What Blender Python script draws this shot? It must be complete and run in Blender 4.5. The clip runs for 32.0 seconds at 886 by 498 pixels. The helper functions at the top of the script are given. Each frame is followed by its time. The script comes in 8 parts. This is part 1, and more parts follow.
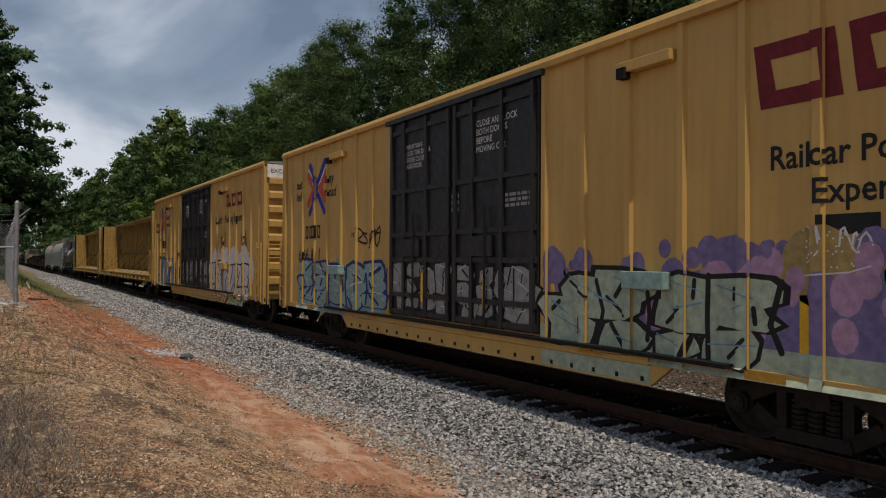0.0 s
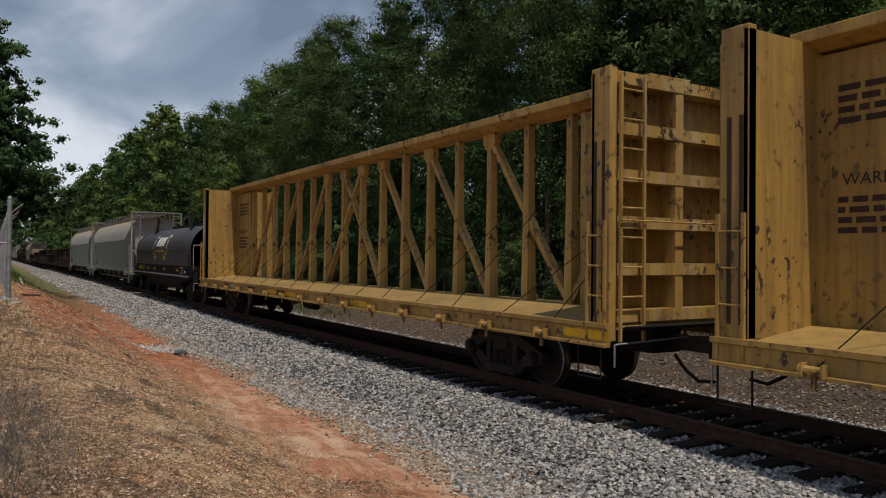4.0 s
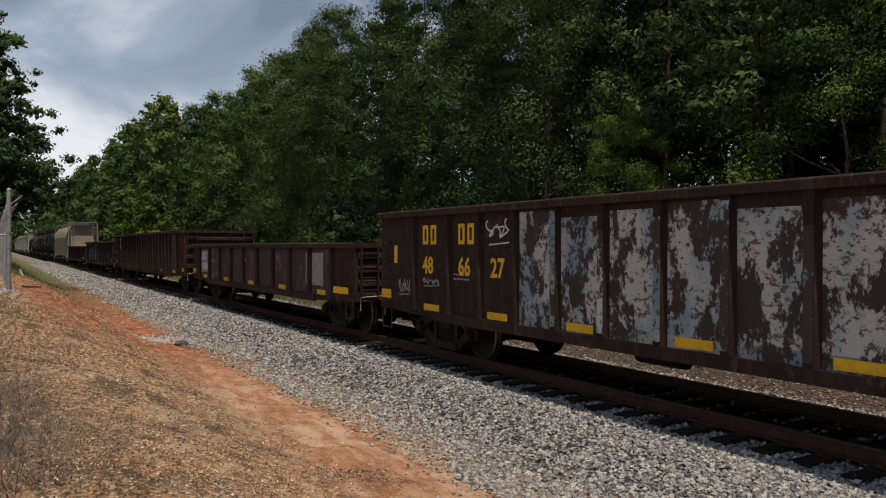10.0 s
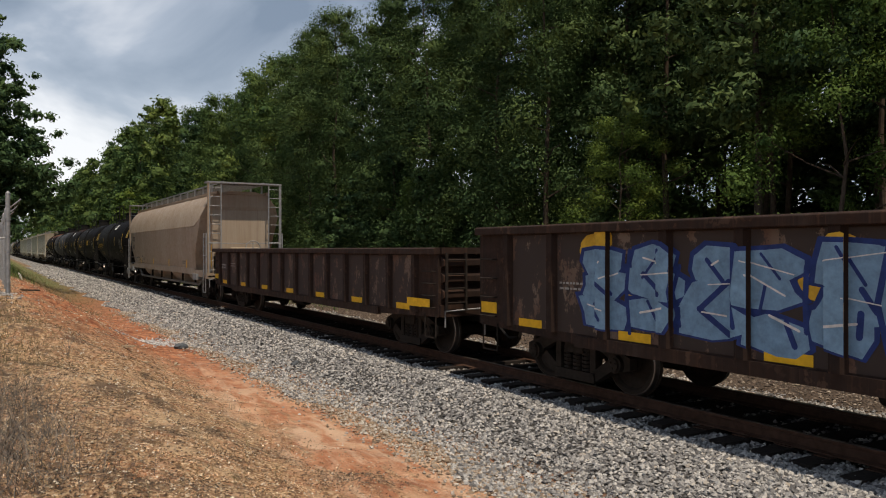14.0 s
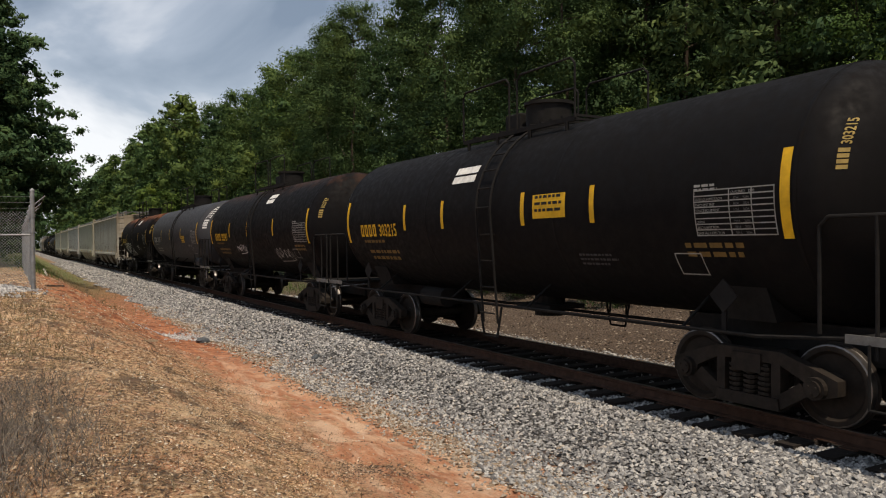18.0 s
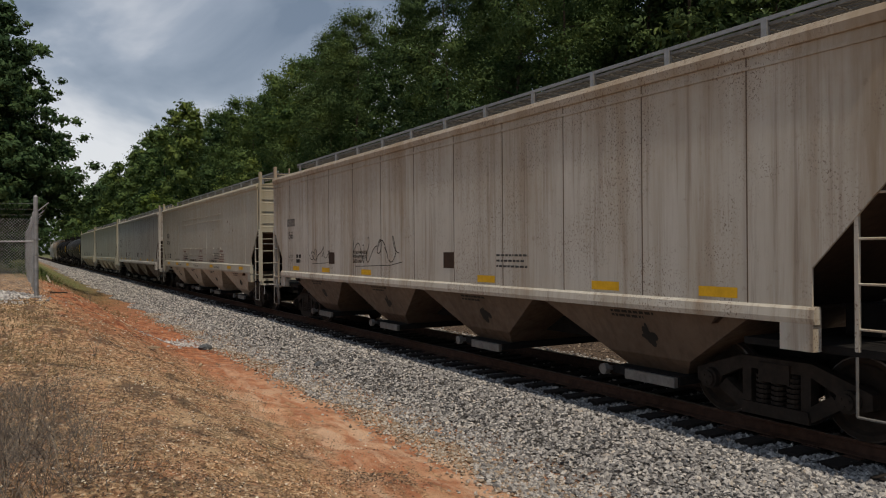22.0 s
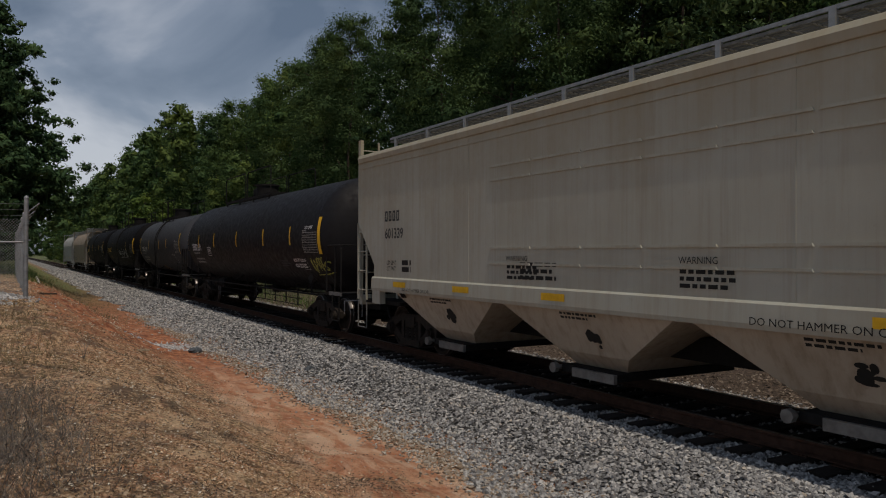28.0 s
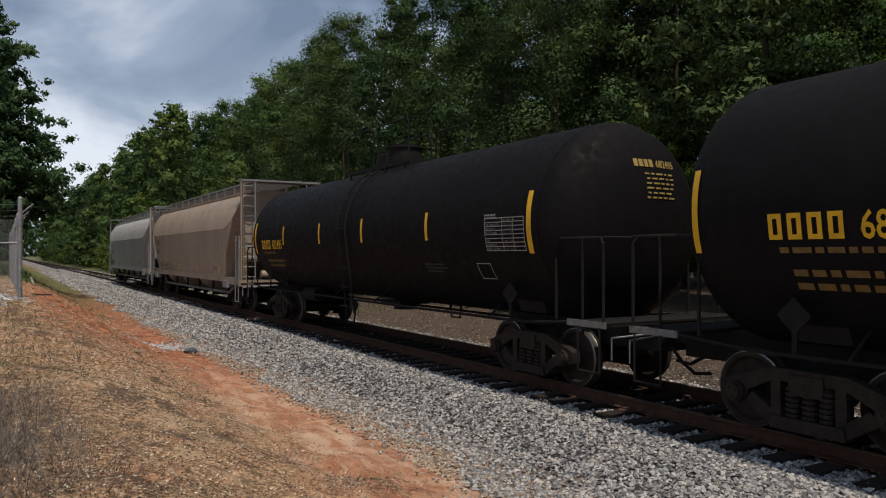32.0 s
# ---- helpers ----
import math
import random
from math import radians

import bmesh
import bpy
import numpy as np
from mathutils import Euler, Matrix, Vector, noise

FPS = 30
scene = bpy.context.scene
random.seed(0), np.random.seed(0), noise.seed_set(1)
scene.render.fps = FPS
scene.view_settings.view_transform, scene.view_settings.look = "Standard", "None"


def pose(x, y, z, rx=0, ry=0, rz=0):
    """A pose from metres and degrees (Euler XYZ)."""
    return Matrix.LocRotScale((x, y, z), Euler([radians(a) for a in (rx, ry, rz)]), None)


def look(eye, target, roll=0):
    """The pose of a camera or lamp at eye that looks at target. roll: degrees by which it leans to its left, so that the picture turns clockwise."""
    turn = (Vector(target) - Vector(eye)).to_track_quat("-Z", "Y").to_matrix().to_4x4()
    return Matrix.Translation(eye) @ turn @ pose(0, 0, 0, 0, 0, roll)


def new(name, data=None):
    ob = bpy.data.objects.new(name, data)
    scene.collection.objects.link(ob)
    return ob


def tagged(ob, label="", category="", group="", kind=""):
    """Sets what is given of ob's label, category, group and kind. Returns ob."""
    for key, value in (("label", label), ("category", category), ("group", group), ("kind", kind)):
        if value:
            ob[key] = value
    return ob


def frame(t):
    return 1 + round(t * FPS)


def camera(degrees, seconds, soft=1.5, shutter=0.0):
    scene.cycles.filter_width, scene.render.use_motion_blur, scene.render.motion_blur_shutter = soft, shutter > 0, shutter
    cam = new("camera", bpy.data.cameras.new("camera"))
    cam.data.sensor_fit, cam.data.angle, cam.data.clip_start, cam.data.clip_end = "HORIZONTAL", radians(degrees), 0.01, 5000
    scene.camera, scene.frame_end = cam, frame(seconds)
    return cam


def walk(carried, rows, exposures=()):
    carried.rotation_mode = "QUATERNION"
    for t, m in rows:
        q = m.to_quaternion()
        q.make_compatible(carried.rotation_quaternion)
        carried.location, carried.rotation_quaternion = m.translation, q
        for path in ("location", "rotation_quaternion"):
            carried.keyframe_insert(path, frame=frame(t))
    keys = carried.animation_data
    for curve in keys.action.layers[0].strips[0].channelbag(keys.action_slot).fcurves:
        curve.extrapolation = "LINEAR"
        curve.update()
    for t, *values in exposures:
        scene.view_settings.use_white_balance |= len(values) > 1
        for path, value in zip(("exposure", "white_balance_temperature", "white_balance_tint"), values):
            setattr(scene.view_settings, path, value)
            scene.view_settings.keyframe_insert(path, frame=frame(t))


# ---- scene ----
# camera: one stand on the bank beside the track, turning a little
EYE_Z = 2.071
FOV = 61.31
TRACK_X = 8.579
# the clip's camera opens and closes a little as bright and dark cars pass: seconds, stops
EXPO = [(0.0, 0.0, 7000), (3.0, 0.03, 7000), (6.0, 0.2, 7000), (8.0, -0.15, 7100), (9.2, -0.1, 7200), (10.0, 0.28, 7400), (13.0, 0.5, 7500), (18.0, 0.5, 7500), (21.0, 0.5, 7500), (22.0, 0.12, 7400), (24.0, -0.22, 7100), (25.0, -0.3, 7000), (28.0, -0.4, 6900), (29.0, 0.25, 6900), (30.0, 0.3, 6900), (32.0, 0.25, 6900)]
cam = camera(FOV, 32.0, soft=1.1)
walk(cam, [(t, pose(0, 0, EYE_Z, a, b, c)) for t, a, b, c in (
    (0.0, 90.942, -0.375, -30.792),
    (0.5, 91.054, -0.274, -30.804),
    (1.0, 91.069, -0.058, -30.823),
    (1.5, 91.050, -0.100, -30.737),
    (2.0, 90.894, -0.292, -30.903),
    (2.5, 90.739, -0.404, -31.195),
    (3.0, 90.678, -0.368, -31.395),
    (3.5, 90.650, -0.449, -31.272),
    (5.5, 90.742, -0.448, -31.096),
    (6.0, 90.663, -0.400, -31.001),
    (6.5, 90.591, -0.339, -30.984),
    (7.0, 90.444, -0.391, -31.128),
    (7.5, 90.319, -0.301, -31.034),
    (8.0, 90.203, -0.220, -31.094),
    (8.5, 90.127, -0.098, -30.910),
    (9.0, 89.969, -0.070, -30.986),
    (9.5, 89.845, -0.096, -31.083),
    (10.0, 89.850, -0.128, -31.217),
    (10.5, 89.940, -0.174, -31.322),
    (11.0, 89.950, -0.203, -31.364),
    (11.5, 89.896, -0.142, -31.295),
    (12.0, 89.823, -0.058, -31.166),
    (12.5, 89.818, -0.046, -31.052),
    (13.0, 89.760, 0.071, -30.982),
    (13.5, 89.857, 0.101, -31.197),
    (14.0, 90.006, 0.050, -31.273),
    (14.5, 90.125, -0.090, -31.288),
    (16.5, 89.725, -0.154, -31.419),
    (17.0, 89.581, 0.106, -30.662),
    (17.5, 89.478, 0.393, -30.143),
    (18.0, 89.494, 0.483, -29.831),
    (18.5, 89.553, 0.507, -29.671),
    (19.0, 89.627, 0.598, -29.529),
    (19.5, 89.566, 0.669, -29.258),
    (20.0, 89.445, 0.669, -29.085),
    (20.5, 89.410, 0.584, -28.967),
    (21.0, 89.501, 0.608, -28.984),
    (21.5, 89.912, 0.526, -29.146),
    (22.0, 90.037, 0.426, -29.635),
    (22.5, 90.075, 0.381, -30.286),
    (23.0, 90.136, 0.444, -30.392),
    (23.5, 90.140, 0.471, -30.179),
    (24.0, 90.237, 0.465, -30.042),
    (24.5, 90.268, 0.372, -29.867),
    (25.0, 90.327, 0.339, -29.722),
    (25.5, 90.340, 0.285, -29.700),
    (27.5, 90.332, -0.107, -29.996),
    (28.0, 90.457, -0.238, -30.232),
    (28.5, 90.361, -0.322, -30.337),
    (29.0, 90.194, -0.242, -30.428),
    (29.5, 90.145, -0.111, -30.459),
    (30.0, 90.254, 0.049, -30.295),
    (30.5, 90.320, 0.061, -30.205),
    (31.0, 90.323, 0.106, -30.151),
    (31.5, 90.356, -0.002, -30.348),
    (32.0, 90.385, 0.008, -30.576),
)], exposures=[(t, e, k, 14) for t, e, k in EXPO])

# ---- world and sun ----
SUN_EL, SUN_AZ = radians(66), radians(187)     # azimuth clockwise from +Y
sun_way = Vector((math.sin(SUN_AZ) * math.cos(SUN_EL), math.cos(SUN_AZ) * math.cos(SUN_EL), math.sin(SUN_EL)))
sun = new("sun", bpy.data.lights.new("sun", "SUN"))
sun.data.energy, sun.data.angle, sun.data.color = 2.75, radians(0.6), (1.0, 0.92, 0.79)
sun.matrix_basis = look(sun_way * 100, (0, 0, 0))

world = bpy.data.worlds.new("world")
scene.world = world
world.use_nodes = True
wn, wl = world.node_tree.nodes, world.node_tree.links
wn.clear()
sky = wn.new("ShaderNodeTexSky")
sky.sky_type, sky.sun_disc = "NISHITA", False
sky.sun_elevation, sky.sun_rotation = SUN_EL, SUN_AZ
bg_sky = wn.new("ShaderNodeBackground")
bg_sky.inputs["Strength"].default_value = 0.12
wl.new(sky.outputs["Color"], bg_sky.inputs["Color"])
wc = wn.new("ShaderNodeTexCoord")
wm = wn.new("ShaderNodeMapping")
wm.inputs["Scale"].default_value = (1.0, 1.0, 2.0)
wm.inputs["Location"].default_value = (2.05, 0.35, 0.6)
wl.new(wc.outputs["Generated"], wm.inputs["Vector"])
wno = wn.new("ShaderNodeTexNoise")
wno.inputs["Scale"].default_value, wno.inputs["Detail"].default_value, wno.inputs["Roughness"].default_value = 3.0, 6.0, 0.5
wno.inputs["Distortion"].default_value = 0.35
wl.new(wm.outputs["Vector"], wno.inputs["Vector"])
# cloud base: paler towards the horizon
ws = wn.new("ShaderNodeSeparateXYZ")
wl.new(wc.outputs["Generated"], ws.inputs[0])
wg = wn.new("ShaderNodeMapRange")
for key, val in (("From Min", 0.10), ("From Max", 0.33), ("To Min", 0.045), ("To Max", -0.045)):
    wg.inputs[key].default_value = val
wl.new(ws.outputs["Z"], wg.inputs["Value"])
wa = wn.new("ShaderNodeMath")
wa.operation = "ADD"
wl.new(wno.outputs["Fac"], wa.inputs[0])
wl.new(wg.outputs["Result"], wa.inputs[1])
wr = wn.new("ShaderNodeValToRGB")
cr = wr.color_ramp
cr.elements[0].position, cr.elements[0].color = 0.40, (0.125, 0.18, 0.26, 1)
cr.elements[1].position, cr.elements[1].color = 0.66, (0.60, 0.67, 0.76, 1)
e = cr.elements.new(0.52)
e.color = (0.25, 0.32, 0.42, 1)
wl.new(wa.outputs[0], wr.inputs["Fac"])
bg_cloud = wn.new("ShaderNodeBackground")
bg_cloud.inputs["Strength"].default_value = 1.08
wl.new(wr.outputs["Color"], bg_cloud.inputs["Color"])
wx = wn.new("ShaderNodeMixShader")
wx.inputs["Fac"].default_value = 0.82
wo = wn.new("ShaderNodeOutputWorld")
wl.new(bg_sky.outputs[0], wx.inputs[1])
wl.new(bg_cloud.outputs[0], wx.inputs[2])
wl.new(wx.outputs[0], wo.inputs["Surface"])

# ---- materials ----
def material(name):
    m = bpy.data.materials.new(name)
    m.use_nodes = True
    return m, m.node_tree.nodes, m.node_tree.links, m.node_tree.nodes["Principled BSDF"]


def coords(nodes, links, kind="Object", scale=(1, 1, 1)):
    tc = nodes.new("ShaderNodeTexCoord")
    mp = nodes.new("ShaderNodeMapping")
    mp.inputs["Scale"].default_value = scale
    links.new(tc.outputs[kind], mp.inputs["Vector"])
    return mp.outputs["Vector"]


def noise_tex(nodes, links, vec, scale, detail=4.0, rough=0.55):
    n = nodes.new("ShaderNodeTexNoise")
    n.inputs["Scale"].default_value, n.inputs["Detail"].default_value, n.inputs["Roughness"].default_value = scale, detail, rough
    links.new(vec, n.inputs["Vector"])
    return n.outputs["Fac"]


def ramp(nodes, links, fac, stops):
    r = nodes.new("ShaderNodeValToRGB")
    el = r.color_ramp.elements
    while len(el) < len(stops):
        el.new(0.5)
    for k, (p, c) in enumerate(stops):
        el[k].position = p
        el[k].color = (c, c, c, 1) if isinstance(c, (int, float)) else (*c, 1)
    links.new(fac, r.inputs["Fac"])
    return r.outputs["Color"]


def mix(nodes, links, fac, a, b, mode="MIX"):
    m = nodes.new("ShaderNodeMix")
    m.data_type, m.blend_type = "RGBA", mode
    for val, k in ((fac, 0), (a, 6), (b, 7)):
        if isinstance(val, (int, float)):
            m.inputs[k].default_value = val
        elif isinstance(val, tuple):
            m.inputs[k].default_value = (*val, 1)
        else:
            links.new(val, m.inputs[k])
    return m.outputs[2]


def bump(nodes, links, bsdf, height, strength, dist):
    b = nodes.new("ShaderNodeBump")
    b.inputs["Strength"].default_value, b.inputs["Distance"].default_value = strength, dist
    links.new(height, b.inputs["Height"])
    links.new(b.outputs["Normal"], bsdf.inputs["Normal"])


def paint(name, color, stain=(0.09, 0.05, 0.03), streak=0.5, spots=0.3, rough=0.5, dirt=(0.16, 0.13, 0.10), grime=0.35, metal=0.0, gloss=0.3, wash=0.0, pale=(0.5, 0.49, 0.46), bleed=None, freckles=None):
    """Weathered paint on steel: rain streaks, road dust, chips down to rust; bleed is rust or dirt running down from above: low, high, colour, share."""
    m, n, l, b = material(name)
    big = noise_tex(n, l, coords(n, l), 0.7, 5)
    run = noise_tex(n, l, coords(n, l, scale=(5, 5, 0.28)), 1.6, 6, 0.62)
    fine = noise_tex(n, l, coords(n, l), 7, 7, 0.65)
    col = mix(n, l, ramp(n, l, big, [(0.3, 0.0), (0.75, grime)]), color, dirt)
    col = mix(n, l, ramp(n, l, run, [(0.46, 0.0), (0.72, streak)]), col, dirt)
    if wash:
        broad = noise_tex(n, l, coords(n, l, scale=(1.1, 1.1, 0.07)), 1.0, 8, 0.72)
        thin = noise_tex(n, l, coords(n, l, scale=(9, 9, 0.22)), 1.0, 6, 0.7)
        col = mix(n, l, ramp(n, l, broad, [(0.50, 0.0), (0.66, wash)]), col, dirt)
        col = mix(n, l, ramp(n, l, broad, [(0.30, 0.7 * wash), (0.46, 0.0)]), col, pale)
        col = mix(n, l, ramp(n, l, thin, [(0.54, 0.0), (0.68, 0.6 * wash)]), col, stain)
    if bleed:
        lo, hi, tone, share = bleed
        tc = n.new("ShaderNodeTexCoord")
        sp = n.new("ShaderNodeSeparateXYZ")
        l.new(tc.outputs["Object"], sp.inputs[0])
        level = None
        drip = noise_tex(n, l, coords(n, l, scale=(1.6, 1.6, 0.12)), 1.3, 6, 0.65)
        for src, k in ((sp.outputs["Z"], 0.2), (drip, 0.55), (fine, 0.10)):
            q = n.new("ShaderNodeMath")
            q.operation = "MULTIPLY_ADD"
            l.new(src, q.inputs[0])
            q.inputs[1].default_value = k
            if level is None:
                q.inputs[2].default_value = -0.325
            else:
                l.new(level, q.inputs[2])
            level = q.outputs[0]
        col = mix(n, l, ramp(n, l, level, [(lo * 0.2, 0.0), (hi * 0.2, share)]), col, tone)
    if freckles:
        share, grain, speck = freckles
        dots = noise_tex(n, l, coords(n, l, scale=(1, 1, 0.8)), grain, 4, 0.6)
        herd = noise_tex(n, l, coords(n, l), 0.8, 4, 0.6)
        keep = mix(n, l, 1.0, ramp(n, l, dots, [(0.57, 0.0), (0.61, 1.0)]), ramp(n, l, herd, [(0.46, 0.0), (0.58, share)]), "MULTIPLY")
        col = mix(n, l, keep, col, speck)
    col = mix(n, l, ramp(n, l, fine, [(0.62, 0.0), (0.72, spots)]), col, stain)
    l.new(col, b.inputs["Base Color"])
    l.new(ramp(n, l, fine, [(0.3, rough - 0.1), (0.75, min(rough + 0.3, 1.0))]), b.inputs["Roughness"])
    b.inputs["Metallic"].default_value = metal
    b.inputs["Specular IOR Level"].default_value = gloss
    bump(n, l, b, fine, 0.12, 0.01)
    return m


def plain(name, color, rough=0.6, metal=0.0, vary=0.25, scale=9.0):
    m, n, l, b = material(name)
    f = noise_tex(n, l, coords(n, l), scale, 5, 0.6)
    dark = tuple(c * (1 - vary) for c in color)
    light = tuple(min(c * (1 + vary), 1) for c in color)
    l.new(ramp(n, l, f, [(0.3, dark), (0.7, light)]), b.inputs["Base Color"])
    b.inputs["Roughness"].default_value, b.inputs["Metallic"].default_value = rough, metal
    b.inputs["Specular IOR Level"].default_value = 0.2
    return m


def leaf_material(name, low, high, trans=0.25):
    """Leaves that differ one by one, clump by clump and tree by tree."""
    m, n, l, b = material(name)
    g = n.new("ShaderNodeNewGeometry")
    oi = n.new("ShaderNodeObjectInfo")
    c1 = ramp(n, l, g.outputs["Random Per Island"], [(0.0, low), (1.0, high)])
    c2 = ramp(n, l, oi.outputs["Random"], [(0.0, (0.62, 0.76, 0.70)), (0.5, (0.90, 0.95, 0.86)), (1.0, (1.22, 1.12, 0.84))])
    c3 = ramp(n, l, noise_tex(n, l, g.outputs["Position"], 0.42, 4, 0.6), [(0.34, (0.55, 0.68, 0.66)), (0.5, (0.9, 0.96, 0.88)), (0.66, (1.35, 1.24, 0.92))])
    c = mix(n, l, 1.0, mix(n, l, 1.0, c1, c2, "MULTIPLY"), c3, "MULTIPLY")
    l.new(c, b.inputs["Base Color"])
    b.inputs["Roughness"].default_value = 0.7
    b.inputs["Specular IOR Level"].default_value = 0.12
    t = n.new("ShaderNodeBsdfTranslucent")
    l.new(c, t.inputs["Color"])
    x = n.new("ShaderNodeMixShader")
    x.inputs["Fac"].default_value = trans
    l.new(b.outputs[0], x.inputs[1])
    l.new(t.outputs[0], x.inputs[2])
    l.new(x.outputs[0], n["Material Output"].inputs["Surface"])
    return m


M_YELLOW = paint("weathered_yellow", (0.48, 0.30, 0.085), streak=0.3, spots=0.2, grime=0.3, dirt=(0.27, 0.17, 0.075), wash=0.25, pale=(0.56, 0.36, 0.11), stain=(0.2, 0.11, 0.05))
M_DECK = paint("worn_deck", (0.36, 0.235, 0.075), dirt=(0.10, 0.07, 0.045), streak=0.5, spots=0.5, grime=0.6)
M_CBEAM = paint("centerbeam_yellow", (0.43, 0.265, 0.065), dirt=(0.12, 0.07, 0.035), streak=0.65, spots=1.0, grime=0.55, stain=(0.045, 0.03, 0.022), wash=0.45, pale=(0.58, 0.5, 0.36), freckles=(1.0, 8, (0.05, 0.034, 0.026)))
M_BLACKDOOR = paint("black_door_paint", (0.012, 0.012, 0.014), dirt=(0.035, 0.033, 0.03), spots=0.1, grime=0.3, rough=0.45)
M_COIL = paint("coil_cover_paint", (0.03, 0.032, 0.04), dirt=(0.09, 0.075, 0.065), spots=0.1, grime=0.3, rough=0.45)
M_HOPSTAIN = paint("hopper_stained_grey", (0.37, 0.385, 0.385), dirt=(0.25, 0.215, 0.165), streak=0.4, spots=0.12, grime=0.45, wash=0.3, stain=(0.24, 0.17, 0.10), bleed=(3.55, 4.35, (0.34, 0.23, 0.11), 0.85))
M_GREY = paint("hopper_grey", (0.39, 0.405, 0.41), dirt=(0.25, 0.205, 0.15), streak=0.4, spots=0.12, grime=0.45, wash=0.35, stain=(0.24, 0.17, 0.10))
M_TAN = paint("hopper_tan", (0.315, 0.265, 0.21), dirt=(0.21, 0.15, 0.10), streak=0.45, spots=0.2, grime=0.5, wash=0.45, pale=(0.40, 0.36, 0.30), stain=(0.12, 0.07, 0.045), bleed=(3.2, 5.0, (0.20, 0.12, 0.07), 0.5))
M_VTG = paint("hopper_dusty_grey", (0.47, 0.465, 0.42), dirt=(0.25, 0.19, 0.125), streak=0.35, spots=0.35, grime=0.3, wash=0.8, pale=(0.56, 0.57, 0.54), stain=(0.13, 0.085, 0.05), bleed=(2.7, 4.7, (0.20, 0.14, 0.08), 0.7), freckles=(0.7, 40, (0.085, 0.045, 0.028)))
M_VTGL = paint("hopper_light_grey", (0.44, 0.45, 0.44), dirt=(0.25, 0.215, 0.17), streak=0.45, spots=0.2, grime=0.35, wash=0.4, pale=(0.54, 0.55, 0.54), stain=(0.11, 0.06, 0.035), bleed=(3.3, 5.2, (0.22, 0.18, 0.13), 0.5), freckles=(0.9, 40, (0.085, 0.045, 0.028)))
M_CREAM = paint("hopper_cream", (0.385, 0.39, 0.34), dirt=(0.26, 0.225, 0.155), streak=0.35, spots=0.12, grime=0.45, wash=0.25, stain=(0.13, 0.08, 0.05), bleed=(2.9, 4.9, (0.27, 0.22, 0.125), 0.6))
M_GOND = paint("gondola_rust_brown", (0.0145, 0.0090, 0.0078), dirt=(0.034, 0.018, 0.0125), streak=0.6, spots=0.75, grime=0.6, stain=(0.085, 0.045, 0.029), rough=0.75, wash=0.85, pale=(0.046, 0.034, 0.028), gloss=0.18, freckles=(0.65, 5.5, (0.085, 0.050, 0.034)))
M_TANK = paint("tank_black", (0.0042, 0.0042, 0.005), dirt=(0.010, 0.0085, 0.008), streak=0.35, spots=0.06, grime=0.4, rough=0.62, gloss=0.09)
M_TANK2 = paint("tank_grey_black", (0.038, 0.042, 0.050), dirt=(0.037, 0.031, 0.029), streak=0.3, spots=0.06, grime=0.35, rough=0.6, gloss=0.18)
M_TANKTOP = paint("tank_black_faint_rust", (0.0042, 0.0042, 0.005), dirt=(0.010, 0.0085, 0.008), streak=0.35, spots=0.06, grime=0.4, rough=0.62, gloss=0.09, bleed=(3.7, 4.1, (0.045, 0.022, 0.015), 0.7))
M_TRUCK = plain("truck_iron", (0.019, 0.0148, 0.012), 0.8, 0.0, 0.55)
M_PAN = paint("pan_dusty_grey", (0.19, 0.16, 0.13), dirt=(0.09, 0.065, 0.05), streak=0.5, spots=0.4, grime=0.6)
M_LPG = paint("tank_blue_black", (0.0085, 0.0085, 0.0105), dirt=(0.014, 0.0125, 0.0125), streak=0.3, spots=0.04, grime=0.35, rough=0.55, gloss=0.16)
M_RUSTTANK = paint("tank_black_rusted", (0.0045, 0.0044, 0.005), dirt=(0.011, 0.0085, 0.0075), streak=0.35, spots=0.1, grime=0.4, rough=0.7, gloss=0.09, bleed=(3.55, 4.0, (0.16, 0.065, 0.036), 0.95))
M_UNDER = plain("underframe_black", (0.010, 0.0095, 0.0095), 0.85, 0.0, 0.4)
M_WHEEL = plain("wheel_iron", (0.020, 0.0155, 0.0125), 0.8, 0.0, 0.4)
M_TREAD = plain("worn_tread_steel", (0.16, 0.15, 0.145), 0.4, 0.9, 0.2)
M_RAILSIDE = plain("rail_rust", (0.055, 0.030, 0.021), 0.85, 0.1, 0.4)
M_TIE = plain("creosoted_tie", (0.022, 0.018, 0.016), 0.9, 0.0, 0.5, 14)
M_WHITE = plain("white_stencil", (0.62, 0.62, 0.6), 0.6, 0, 0.2)
M_STRIPE = plain("yellow_reflector", (0.62, 0.36, 0.02), 0.45, 0, 0.15)
M_GALV = plain("galvanised_steel", (0.25, 0.26, 0.27), 0.55, 0.5, 0.2)
M_WALK = plain("walkway_steel", (0.15, 0.15, 0.145), 0.6, 0.3, 0.3)
M_BARK = plain("pine_bark", (0.06, 0.045, 0.035), 0.95, 0, 0.4, 5)
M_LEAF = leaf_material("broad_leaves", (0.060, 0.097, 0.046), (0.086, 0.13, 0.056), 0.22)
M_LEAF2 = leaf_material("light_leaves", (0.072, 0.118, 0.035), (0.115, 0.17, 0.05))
# brighter copy of the broad leaves: sunlight put into the colour
M_FARLEAF = leaf_material("sun_painted_leaves", (0.072, 0.118, 0.052), (0.108, 0.162, 0.066), 0.25)
# darker needle copy for inner trees: forest shade put into the colour
M_SHADENEEDLE = leaf_material("shade_painted_needles", (0.034, 0.056, 0.032), (0.050, 0.078, 0.042), 0.15)
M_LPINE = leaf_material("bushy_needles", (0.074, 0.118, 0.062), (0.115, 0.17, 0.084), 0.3)
